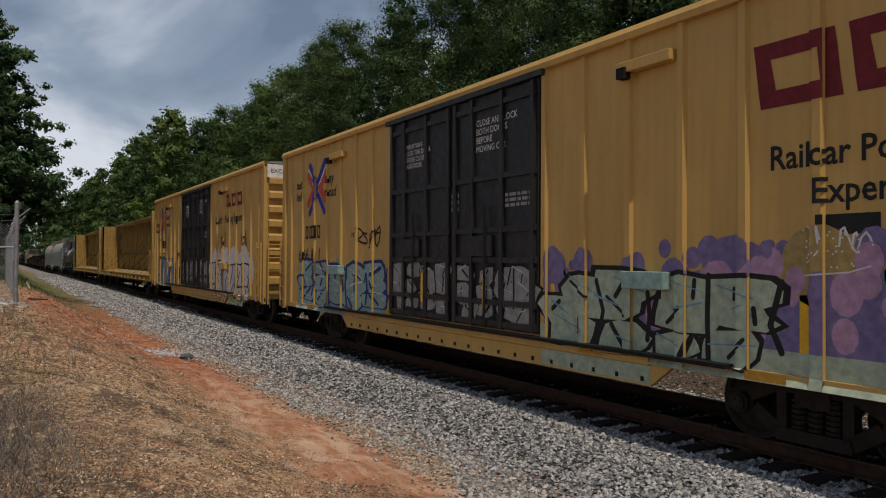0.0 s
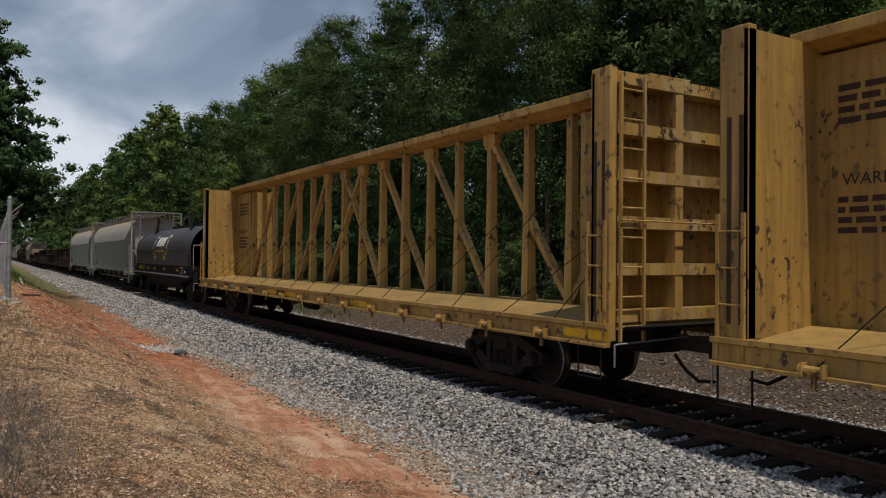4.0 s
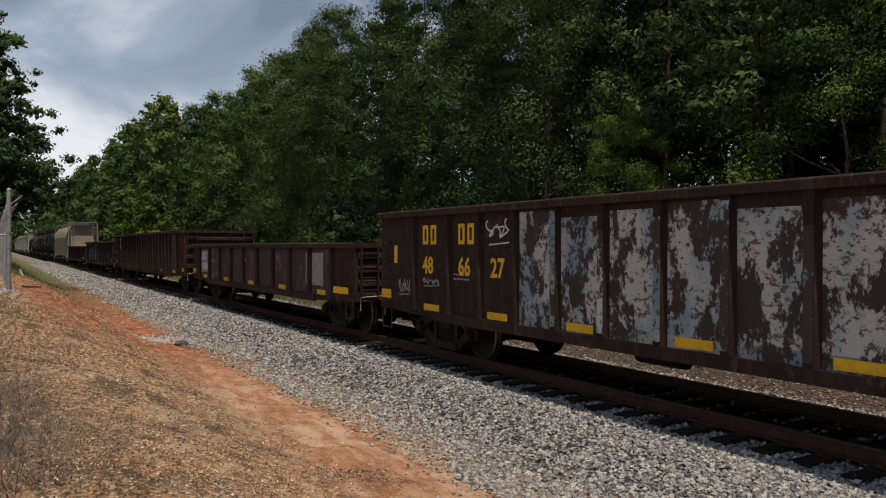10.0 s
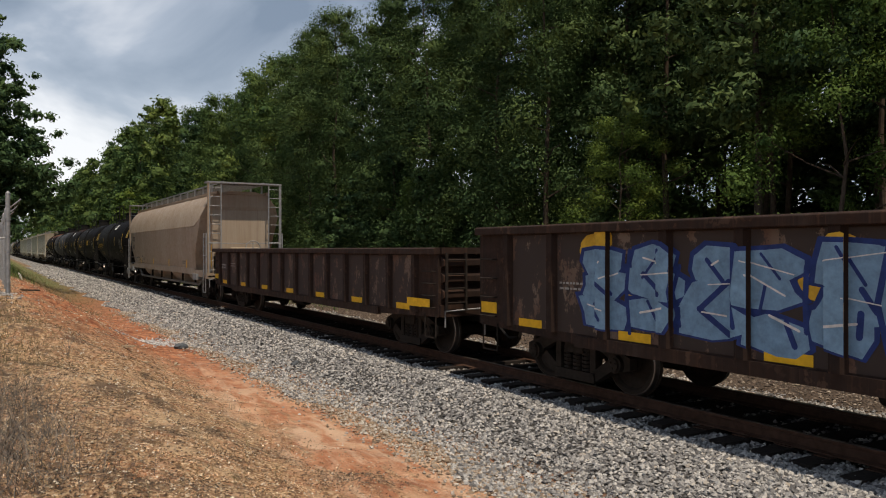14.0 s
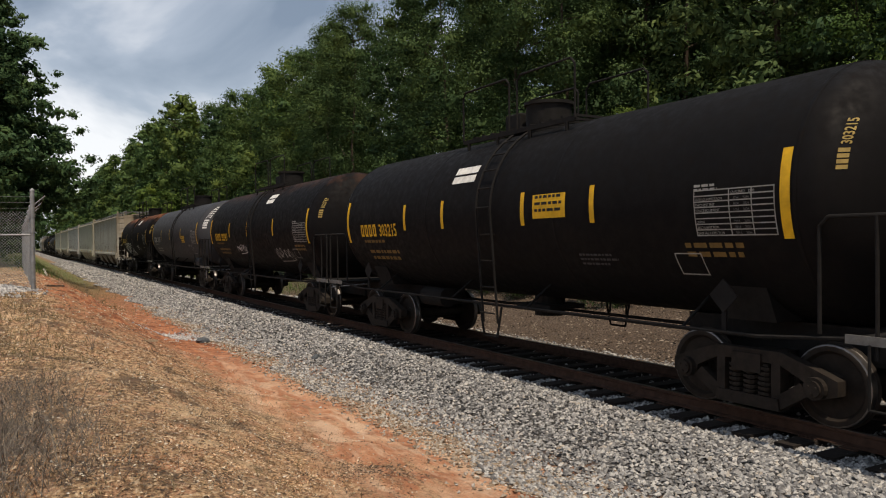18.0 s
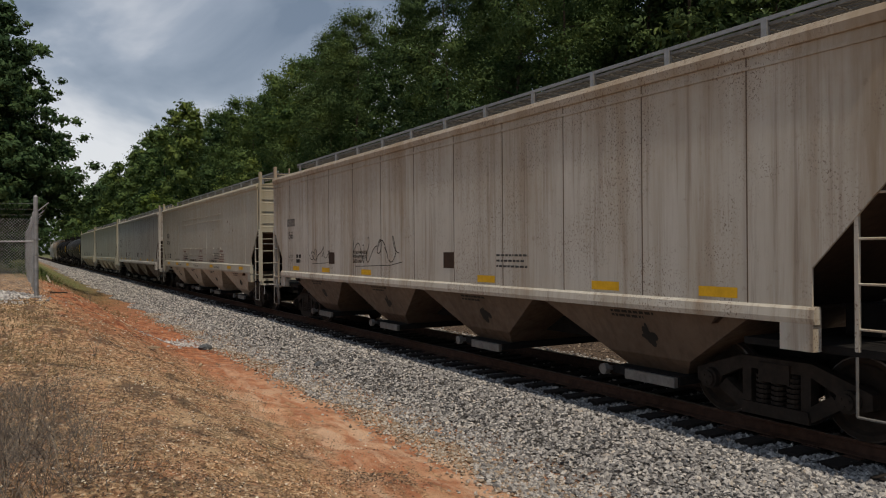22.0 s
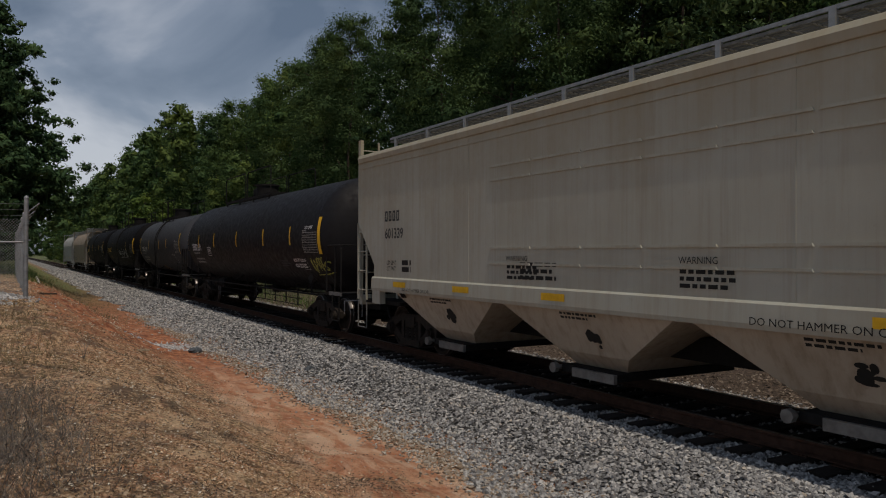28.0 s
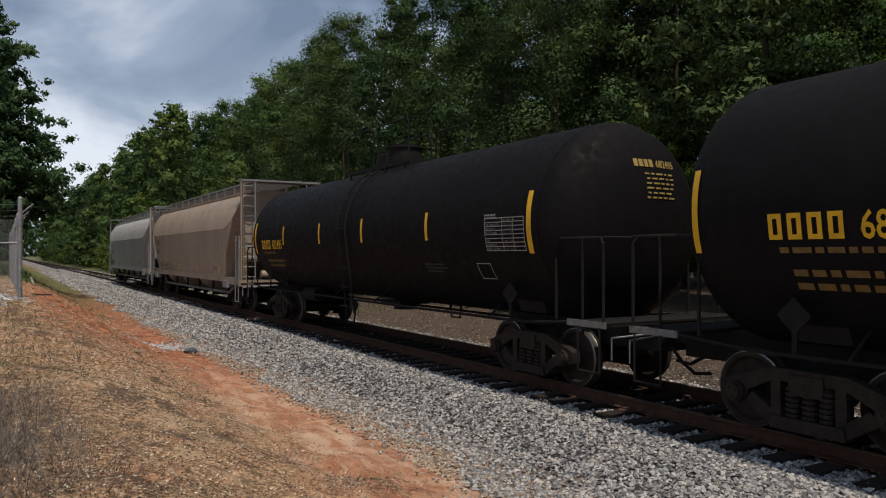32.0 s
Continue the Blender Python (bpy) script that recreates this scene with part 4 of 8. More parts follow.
def side_text(car, body, y, z, size, mat, surf, spread=1.0, bold=0.0, rot=0.0, name="stencil", label="", slant=0.0, ycuts=()):
    """Writing on the near side, its left end at y, its base at z; it drapes over posts whose edges are the cuts."""
    me = text_mesh(body, size, bold, slant)
    me.materials.append(mat)
    c, s = math.cos(radians(rot)), math.sin(radians(rot))
    for v in me.vertices:
        a, b = v.co.x * spread, v.co.y
        v.co = (0, y - (a * c - b * s), z + a * s + b * c)
    lo, hi = min(v.co.y for v in me.vertices), max(v.co.y for v in me.vertices)
    near = [q for q in ycuts if lo < q < hi]
    if near:
        bm = bmesh.new()
        bm.from_mesh(me)
        for q in near:
            for e in (-0.002, 0.002):
                bmesh.ops.bisect_plane(bm, geom=bm.verts[:] + bm.edges[:] + bm.faces[:], plane_co=(0, q + e, 0), plane_no=(0, 1, 0))
        bm.to_mesh(me)
        bm.free()
    for v in me.vertices:
        v.co.x = surf(v.co.y, v.co.z) - 0.005
    me.update()
    return part(name, me, None, car, label)


def cut_poly(poly, axis, at, keep_above):
    out = []
    for i, p in enumerate(poly):
        q = poly[(i + 1) % len(poly)]
        a, b = p[axis] - at, q[axis] - at
        if not keep_above:
            a, b = -a, -b
        if a >= 0:
            out.append(p)
        if (a > 0) != (b > 0) and abs(a - b) > 1e-12:
            t = a / (a - b)
            out.append((p[0] + (q[0] - p[0]) * t, p[1] + (q[1] - p[1]) * t))
    return out


def decal(g, polys, surf, lift=0.004, ycuts=(), zcuts=()):
    """Paints convex outlines (y, z) on a surface x = surf(y, z), split at the given lines so that they follow its ribs or curve."""
    for n, poly in enumerate(polys):
        pieces = [poly]
        for axis, cuts in ((0, ycuts), (1, zcuts)):
            lo, hi = min(p[axis] for p in poly), max(p[axis] for p in poly)
            for c in cuts:
                if lo < c < hi:
                    nxt = []
                    for q in pieces:
                        for side in (True, False):
                            k = cut_poly(q, axis, c, side)
                            if len(k) > 2:
                                nxt.append(k)
                    pieces = nxt
        off = lift + (n % 40) * 0.00003
        for q in pieces:
            cy = sum(p[0] for p in q) / len(q)
            g.add([(surf(cy + (p[0] - cy) * 0.98, p[1]) - off, p[0], p[1]) for p in q], [tuple(range(len(q)))])
    return g


def rect(y0, y1, z0, z1):
    return [(y0, z0), (y0, z1), (y1, z1), (y1, z0)]


def disc(y, z, r, n=12, ry=None):
    ry = r if ry is None else ry
    return [(y + ry * math.cos(-2 * math.pi * i / n), z + r * math.sin(-2 * math.pi * i / n)) for i in range(n)]


def stroke(pts, w):
    """Convex pieces of a brush line of width w."""
    out = []
    for p, q in zip(pts, pts[1:]):
        d = Vector((q[0] - p[0], q[1] - p[1]))
        if d.length < 1e-6:
            continue
        k = Vector((-d.y, d.x)).normalized() * w / 2
        out.append([(p[0] + k.x, p[1] + k.y), (q[0] + k.x, q[1] + k.y), (q[0] - k.x, q[1] - k.y), (p[0] - k.x, p[1] - k.y)])
    return out + [disc(p[0], p[1], w / 2, 8) for p in pts]


def patch(car, name, y0, y1, z0, z1, mat, surf, label="", zc=()):
    return part(name, decal(G(), [rect(y0, y1, z0, z1)], surf, 0.003, (), zc), mat, car, label)


def bars(car, y, z, lines, height, mat, surf, gap=1.7, seed=0, name="small_print", ycuts=()):
    """Rows of small unreadable print as plain bars; lines are lengths in metres, reading towards -y."""
    polys = []
    rr = random.Random(seed)
    for k, ln in enumerate(lines):
        p, zz = 0.0, z - k * height * gap
        while p < ln:
            w = height * rr.uniform(1.2, 3.6)
            polys.append(rect(y - min(p + w, ln), y - p, zz, zz + height))
            p += w + height * 0.7
    return tagged(part(name, decal(G(), polys, surf, 0.004, ycuts), mat, car), kind="stuff")


def marks(car, y, z, size, n, mat, surf, name="owner_mark", ycuts=()):
    """An owner's initials as plain blocks."""
    for k in range(n):
        a = y - k * size * 0.82
        w, t = size * 0.58, size * 0.19
        part(name, decal(G(), [rect(a - w, a, z, z + t), rect(a - w, a, z + size - t, z + size), rect(a - t, a, z + t, z + size - t), rect(a - w, a - w + t, z + t, z + size - t)], surf, 0.004, ycuts), mat, car)


def graffiti(car, y0, y1, z0, z1, letters, mats, surf, seed, ycuts=(), zcuts=(), wild=0.25, weight=0.22, cloud=True):
    """A sprayed piece of no readable word: cloud, dark jagged outline, fat filled blocks with slits, shade and shine."""
    rr = random.Random(seed)
    cloud_m, edge_m, fill_m, shine_m = mats
    wide, high = y1 - y0, z1 - z0
    if cloud:
        polys = []
        for k in range(int(wide * 3.0)):
            polys.append(disc(y0 + wide * rr.uniform(0, 1), z0 + high * rr.uniform(0.25, 1.05), high * rr.uniform(0.08, 0.2), 11))
        tagged(part("graffiti_cloud", decal(G(), polys, surf, 0.003, ycuts, zcuts), cloud_m, car), kind="stuff")
    edge, fill, slit, shine = [], [], [], []
    cell = wide / letters
    w = min(cell, high) * 0.07

    def block(cy, cz, wy, wz, lean):
        n = 9
        pts = []
        for i in range(n):
            a = 2 * math.pi * (i + rr.uniform(-0.25, 0.25)) / n
            k = 1 / max(abs(math.cos(a)), abs(math.sin(a))) ** 0.75
            k *= rr.uniform(0.78, 1.12)
            pts.append((cy + wy * k * math.cos(a) + lean * math.sin(a) * wz, cz + wz * k * math.sin(a)))
        return pts
    for k in range(letters):
        cy = y1 - (k + 0.5) * cell
        for q in range(3):
            up = (0.22, 0.52, 0.80)[q]
            p = block(cy + rr.uniform(-0.2, 0.2) * cell, z0 + high * (up + rr.uniform(-0.06, 0.06)), cell * rr.uniform(0.42, 0.64), high * rr.uniform(0.14, 0.22), rr.uniform(-0.5, 0.5))
            my, mz = sum(a for a, b in p) / 9, sum(b for a, b in p) / 9
            edge.append([(my + (a - my) * (1 + 2.4 * w / cell), mz + (b - mz) * (1 + 2.4 * w / high) + (0 if b < mz else w * 0.5)) for a, b in p])
            fill.append(p)
            slit += stroke([(my + rr.uniform(-0.3, 0.3) * cell, mz + high * rr.uniform(0.05, 0.16)), (my + rr.uniform(-0.3, 0.3) * cell, mz - high * rr.uniform(0.05, 0.16))], w * rr.uniform(0.5, 1.3))
            shine += stroke([(my + rr.uniform(-0.4, 0.0) * cell, mz + high * rr.uniform(-0.1, 0.15)), (my + rr.uniform(0.0, 0.4) * cell, mz + high * rr.uniform(0.0, 0.18))], w * rr.uniform(0.2, 0.5))
        slit += stroke([(cy - cell * 0.5, z0 + high * rr.uniform(0, 0.3)), (cy - cell * rr.uniform(0.35, 0.65), z0 + high * 0.5), (cy - cell * 0.5, z0 + high * rr.uniform(0.75, 1.0))], w * 1.1)
    for name, polys, lift, m in (("graffiti_outline", edge, 0.0055, edge_m), ("graffiti_fill", fill, 0.008, fill_m), ("graffiti_linework", slit, 0.0105, edge_m), ("graffiti_shine", shine, 0.013, shine_m)):
        tagged(part(name, decal(G(), polys, surf, lift, ycuts, zcuts), m, car), kind="stuff")


def scrawl(car, y0, y1, z0, z1, mat, surf, seed, w=0.025, ycuts=(), zcuts=(), n=3):
    """A quick looping marker tag of no readable word, with a tail line."""
    rr = random.Random(seed)
    polys = []
    wide, high, mid = (y1 - y0) / n, z1 - z0, (z0 + z1) / 2
    for k in range(n):
        a = y1 - wide * k
        f1, f2, p1, p2 = rr.choice((1.0, 1.5, 2.0)), rr.choice((1.0, 2.0, 2.5)), rr.uniform(0, 6.28), rr.uniform(0, 6.28)
        tall = rr.uniform(0.7, 1.0)
        pts = []
        for q in range(19):
            t = q / 18
            pts.append((a - wide * (0.1 + 0.8 * t) + 0.30 * wide * math.sin(6.28 * f1 * t + p1), mid + 0.5 * high * tall * math.sin(6.28 * f2 * t + p2) * (0.65 + 0.35 * math.cos(9 * t))))
        polys += stroke(pts, w)
    if n > 2:
        polys += stroke([(y1 - 0.25 * wide, z0 - 0.1 * high), (y0 + 0.8 * wide, z0 - 0.02 * high), (y0 - 0.1 * wide, z0 + 0.1 * high)], w * 0.7)
    return part("scrawled_tag", decal(G(), polys, surf, 0.004, ycuts, zcuts), mat, car)


def car_thing(name, u0, u1, label):
    c = thing(name, pose(TRACK_X, (u0 + u1) / 2, 0), label, "freight car", "cars of the freight train")
    CARS.append((c, (u0 + u1) / 2))
    return c, (u1 - u0) / 2

# paints of the lettering
P_MAROON = plain("maroon_paint", (0.13, 0.012, 0.016), 0.6)
P_BLACK = plain("black_stencil", (0.012, 0.012, 0.012), 0.6)
P_BLUE = plain("blue_paint", (0.015, 0.035, 0.26), 0.6)
P_RED = plain("red_paint", (0.45, 0.07, 0.045), 0.6)
P_OLIVE = plain("olive_spray", (0.30, 0.21, 0.08), 0.6)
P_MINT = plain("mint_spray", (0.30, 0.36, 0.27), 0.6)
P_LILAC = plain("lilac_spray", (0.15, 0.12, 0.24), 0.6)
P_PINK = plain("pink_spray", (0.33, 0.20, 0.30), 0.6)
P_TEAL = plain("pale_teal_spray", (0.20, 0.31, 0.29), 0.6)
P_SKY = plain("sky_blue_spray", (0.13, 0.235, 0.35), 0.6)
P_NAVY = plain("navy_spray", (0.012, 0.03, 0.13), 0.6)
P_CHROME = plain("white_spray", (0.52, 0.52, 0.52), 0.55)
P_GOLD = plain("yellow_spray", (0.5, 0.30, 0.03), 0.55)
P_DULL = plain("faded_white_print", (0.25, 0.25, 0.24), 0.7)
P_DARKRED = plain("dark_red_brown", (0.045, 0.028, 0.02), 0.9)
P_FADED = plain("faded_black_stencil", (0.055, 0.055, 0.055), 0.7, 0, 0.5, 25)
P_PALEYEL = plain("faded_yellow_stencil", (0.30, 0.215, 0.07), 0.6)
P_AMBER = plain("dull_amber_reflector", (0.40, 0.20, 0.025), 0.5)
P_GREEN = plain("green_marker", (0.03, 0.25, 0.04), 0.6)


# ---- boxcars ----
def boxcar(u0, u1, look_no):
    car, hl = car_thing("boxcar", u0, u1, "weathered yellow high-cube boxcar with black plug doors and graffiti")
    d = 2.5
    part("body", G().box(-1.53, 1.53, -hl + 0.06, hl - 0.06, 0.86, 5.02), M_YELLOW, car, "sun-faded yellow steel body")
    ME = G().prism([(-0.05, -0.045), (-0.05, 0.045), (0, 0.07), (0, -0.07)], 0.9, 5.0, "z").mesh("side_post", M_YELLOW)
    ys = []
    k = 0
    while d + 0.06 + 0.87 * k < hl - 0.3:
        ys.append(d + 0.06 + 0.87 * k)
        k += 1
    posts = sorted([-y for y in ys] + ys)
    for y in posts:
        for s in (-1, 1):
            part("side_post", ME, None, car, at=pose(-1.53 if s < 0 else 1.53, y, 0, 0, 0, 0 if s < 0 else 180))
    for s in (-1, 1):
        for e in (-1, 1):
            part("corner_post", G().box(min(s * 1.5, s * 1.6), max(s * 1.5, s * 1.6), min(e * (hl - 0.22), e * hl), max(e * (hl - 0.22), e * hl), 0.72, 5.05), M_YELLOW, car, bevel=0.015)
        part("side_sill", G().prism([(s * 1.50, 0.92), (s * 1.61, 0.92), (s * 1.61, 0.80), (s * 1.57, 0.78), (s * 1.57, 0.53), (s * 1.50, 0.53)][::s], -hl + 4.6, hl - 4.6), M_YELLOW, car, "grimy side sill with small tabs")
        for e in (-1, 1):
            part("sill_end", G().prism([(e * (hl - 4.6), 0.53), (e * (hl - 4.6), 0.92), (e * hl, 0.92), (e * hl, 0.80), (e * (hl - 4.25), 0.80)], min(s * 1.5, s * 1.57), max(s * 1.5, s * 1.57), "x"), M_YELLOW, car)
        part("top_chord", G().prism([(s * 1.50, 4.96), (s * 1.62, 4.96), (s * 1.64, 5.04), (s * 1.60, 5.12), (s * 1.45, 5.12)][::s], -hl, hl), M_YELLOW, car)
        tabs = G()
        for q in np.arange(-hl + 4.7, hl - 4.7, 0.45):
            tabs.box(min(s * 1.57, s * 1.585), max(s * 1.57, s * 1.585), q, q + 0.05, 0.58, 0.64)
        tagged(part("sill_tab_row", tabs, M_UNDER, car), kind="stuff")
    part("roof", G().prism([(-1.6, 5.10), (0, 5.20), (1.6, 5.10), (1.6, 5.06), (-1.6, 5.06)], -hl, hl), M_GALV, car, "dull galvanised roof")
    MR = G().prism([(-1.55, 5.10), (0, 5.235), (1.55, 5.10)], -0.04, 0.04).mesh("roof_rib", M_GALV)
    for k in range(14):
        part("roof_rib", MR, None, car, at=pose(0, -hl + 0.9 + k * (2 * hl - 1.8) / 13, 0))
    for e in (-1, 1):
        part("end_wall", G().box(-1.5, 1.5, min(e * (hl - 0.10), e * (hl - 0.05)), max(e * (hl - 0.10), e * (hl - 0.05)), 0.86, 5.05), M_YELLOW, car)
        for k in range(8):
            z = 1.28 + 0.44 * k
            out = [(e * (hl - 0.06), z), (e * (hl - 0.06), z + 0.30), (e * (hl + 0.05), z + 0.23), (e * (hl + 0.05), z + 0.07)]
            part("end_rib", G().prism(out, -1.44, 1.44, "x"), M_YELLOW, car)
        part("end_band", G().box(-1.5, 1.5, min(e * (hl - 0.05), e * (hl + 0.02)), max(e * (hl - 0.05), e * (hl + 0.02)), 4.62, 5.03), M_WHITE, car, "white clearance band with black print")
        ladder(car, (-1.25, e * (hl + 0.12), 0.72), (-1.25, e * (hl + 0.12), 2.75), 0.46, 5, M_YELLOW, "x")
        part("end_platform", G().box(-0.7, 0.7, min(e * hl, e * (hl + 0.3)), max(e * hl, e * (hl + 0.3)), 1.02, 1.06), M_UNDER, car)
        part("brake_housing", G().box(0.45, 0.95, min(e * (hl + 0.02), e * (hl + 0.22)), max(e * (hl + 0.02), e * (hl + 0.22)), 1.75, 2.35), M_YELLOW, car, bevel=0.03) if e > 0 else None
    part("hand_brake_wheel", G().cyl((0.1, -hl - 0.12, 2.05), (0.1, -hl - 0.17, 2.05), 0.28, 20).cyl((0.1, -hl - 0.17, 2.05), (0.1, -hl - 0.2, 2.05), 0.07, 10), M_UNDER, car)
    me = text_mesh("EXCESS HEIGHT CAR", 0.19)
    me.materials.append(P_BLACK)
    part("stencil", me, None, car, at=Matrix(((1, 0, 0, -1.4), (0, 0, -1, -hl - 0.024), (0, 1, 0, 4.76), (0, 0, 0, 1))))
    for e in (-1, 1):
        ladder(car, (-1.66, e * (hl - 0.28), 0.78), (-1.66, e * (hl - 0.28), 2.62), 0.44, 5, M_YELLOW, "y")
        part("sill_step", G().tube([(-1.58, e * (hl - 0.1), 0.74), (-1.58, e * (hl - 0.1), 0.42), (-1.58, e * (hl - 0.5), 0.42), (-1.58, e * (hl - 0.5), 0.74)], 0.014), M_UNDER, car)
    # double plug doors
    for s in (-1, 1):
        for a, b in ((-d + 0.04, -0.02), (0.02, d - 0.04)):
            x0 = s * 1.58
            door = part("plug_door", G().box(min(s * 1.5, x0), max(s * 1.5, x0), a, b, 0.98, 4.86), M_BLACKDOOR, car, "black plug door with faded white print", bevel=0.012)
            for z in (1.02, 1.36, 2.05, 2.55, 3.42, 4.62):
                part("door_beam", G().box(min(x0, s * 1.63), max(x0, s * 1.63), a + 0.03, b - 0.03, z, z + 0.09), M_BLACKDOOR, door)
            for q in (a + 0.06, a + (b - a) * 0.36, a + (b - a) * 0.72, b - 0.14):
                part("door_stile", G().box(min(x0, s * 1.645), max(x0, s * 1.645), q, q + 0.08, 1.0, 4.84), M_BLACKDOOR, door)
            part("lock_rod", G().cyl((s * 1.66, a + (b - a) * 0.55, 1.0), (s * 1.66, a + (b - a) * 0.55, 3.0), 0.022, 8), M_UNDER, door)
            part("lock_box", G().box(min(x0, s * 1.65), max(x0, s * 1.65), a + (b - a) * 0.48, a + (b - a) * 0.75, 2.16, 2.5), M_BLACKDOOR, door)
        part("door_track", G().box(min(s * 1.53, s * 1.68), max(s * 1.53, s * 1.68), -d - 3.4, d + 3.4, 0.9, 0.95), M_UNDER, car)
        part("upper_track", G().box(min(s * 1.53, s * 1.66), max(s * 1.53, s * 1.66), -d - 0.1, d + 0.1, 4.87, 4.96), M_BLACKDOOR, car)
        for q in (-d - 2.6, d + 2.4):
            bx = part("door_stop", G().box(min(s * 1.53, s * 1.68), max(s * 1.53, s * 1.68), q, q + 0.9, 4.52, 4.66), M_YELLOW, car, bevel=0.01)
            part("stop_block", G().box(min(s * 1.6, s * 1.72), max(s * 1.6, s * 1.72), q + 0.72, q + 0.86, 4.44, 4.58), M_UNDER, bx)
            part("lower_stop", G().box(min(s * 1.53, s * 1.68), max(s * 1.53, s * 1.68), q + 0.1, q + 0.8, 1.74, 1.96), P_TEAL if look_no == 0 else M_YELLOW, car, bevel=0.01)
    part("underframe", G().box(-0.35, 0.35, -hl + 0.2, hl - 0.2, 0.62, 0.9).box(-1.45, 1.45, -1.1, -0.8, 0.6, 0.88).box(-1.45, 1.45, 0.8, 1.1, 0.6, 0.88), M_UNDER, car)
    part("brake_reservoir", G().cyl((0.5, 0.2, 0.55), (0.5, 1.3, 0.55), 0.2, 14), M_UNDER, car, smooth=True)
    for y in (-hl + 2.75, hl - 2.75):
        truck(car, y)
    couplers(car, hl)
    cuts = [c for y in posts for c in (y - 0.07, y + 0.07)]

    def surf(y, z):
        if abs(y) < d:
            return -1.58
        if z < 0.92:
            return -1.61 if z > 0.79 else -1.57
        return -1.582 if any(abs(y - p) < 0.0702 for p in posts) else -1.53
    zc = (0.79, 0.92)
    # owner's monogram and slogan as plain shapes, road sign emblem, print
    def slab(name, polys, mat, label=""):
        part(name, decal(G(), polys, surf, 0.0045, cuts, zc), mat, car, label)
    if look_no == 0:
        y, zb, zt, w = -hl + 3.05, 3.72, 4.42, 0.92
    else:
        y, zb, zt, w = -4.7, 3.95, 4.40, 0.56
    for k in range(3):
        a = y - k * (w + 0.14)
        t = 0.26 * (zt - zb)
        slab("owner_monogram", [[(a - w, zb), (a - w * 0.97, zb + t), (a + w * 0.03, zb + t), (a, zb)], [(a - w * 0.93, zt - t), (a - w * 0.9, zt), (a + w * 0.1, zt), (a + w * 0.07, zt - t)],
                                [(a - t, zb + t), (a - t + w * 0.07, zt - t), (a + w * 0.07, zt - t), (a + w * 0.03, zb + t)], [(a - w * 0.97, zb + t), (a - w * 0.93, zt - t), (a - w * 0.93 + t, zt - t), (a - w * 0.97 + t, zb + t)]],
             P_MAROON, "maroon owner's monogram as a plain frame")
    if look_no == 0:
        side_text(car, "Railcar Pooling", -hl + 2.95, 3.06, 0.36, P_BLACK, surf, 0.9, 0.006, ycuts=cuts)
        side_text(car, "Experts", -hl + 2.45, 2.68, 0.36, P_BLACK, surf, 0.9, 0.006, ycuts=cuts)
        bars(car, -hl + 2.40, 2.36, [1.3], 0.2, P_BLACK, surf, seed=6, ycuts=cuts, name="slogan_print")
    else:
        side_text(car, "Railcar Pooling Experts", -3.3, 3.40, 0.40, P_BLACK, surf, 0.95, 0.006, ycuts=cuts)
    yr = 7.58
    if look_no == 0:
        side_text(car, "next\nload", yr + 0.72, 4.0, 0.34, P_BLACK, surf, 0.9, 0.006, slant=0.2, ycuts=cuts)
    else:
        side_text(car, "next\nload", yr + 1.10, 3.72, 0.33, P_BLACK, surf, 0.85, 0.006, slant=0.2, ycuts=cuts)
    side_text(car, "any\nroad", yr - 1.44, 4.00, 0.36, P_BLACK, surf, 0.9, 0.006, slant=0.2, ycuts=cuts)
    ex = yr - (0.80 if look_no == 0 else 0.50)
    slab("emblem_red", stroke([(ex + 0.62, 4.30), (ex + 0.20, 3.93), (ex + 0.62, 3.56)], 0.22), P_RED)
    slab("emblem_red", stroke([(ex - 0.62, 4.30), (ex - 0.20, 3.93), (ex - 0.62, 3.56)], 0.22), P_RED)
    slab("emblem_blue", stroke([(ex + 0.52, 4.56), (ex + 0.10, 4.14), (ex + 0.02, 3.93), (ex + 0.10, 3.72), (ex + 0.52, 3.30)], 0.17), P_BLUE)
    slab("emblem_blue", stroke([(ex - 0.52, 4.58), (ex - 0.08, 4.12)], 0.17), P_BLUE)
    slab("emblem_blue", stroke([(ex - 0.08, 3.74), (ex - 0.52, 3.30)], 0.17), P_BLUE)
    slab("emblem_white", stroke([(ex + 0.60, 4.45), (ex + 0.16, 4.04)], 0.05) + stroke([(ex - 0.60, 4.45), (ex - 0.16, 4.04)], 0.05), M_WHITE)
    marks(car, yr, 2.64, 0.34, 4, P_BLACK, surf, ycuts=cuts)
    side_text(car, "6 66 11 1" if look_no == 0 else "663 457", yr + 0.53, 2.08, 0.44, P_BLACK, surf, 0.95, 0.006, slant=0.15, ycuts=cuts)
    side_text(car, "LD LMT\nLT WT", yr - 0.1, 1.62, 0.16, P_BLACK, surf, ycuts=cuts)
    side_text(car, "208400\n 77600", yr - 1.0, 1.62, 0.16, P_BLACK, surf, ycuts=cuts)
    side_text(car, "PLATE\n   F", yr - 3.0, 2.62, 0.15, P_BLACK, surf, ycuts=cuts)
    dl = -1.583
    side_text(car, "CLOSE AND LOCK\nBOTH DOORS\nBEFORE\nMOVING CAR", -0.75, 4.36, 0.155, M_WHITE, flat(dl), 0.9)
    side_text(car, "-IMPORTANT-\nCLOSE THIS DOOR\nBEFORE CLOSING\nMAIN DOOR", 1.86, 4.28, 0.135, M_WHITE, flat(dl), 0.9)
    bars(car, -1.6, 3.12, [0.7, 0.7, 0.7], 0.05, P_DULL, flat(dl), seed=8)
    bars(car, 0.05, 3.2, [0.25, 0.25, 0.25], 0.07, P_DULL, flat(dl), seed=9)
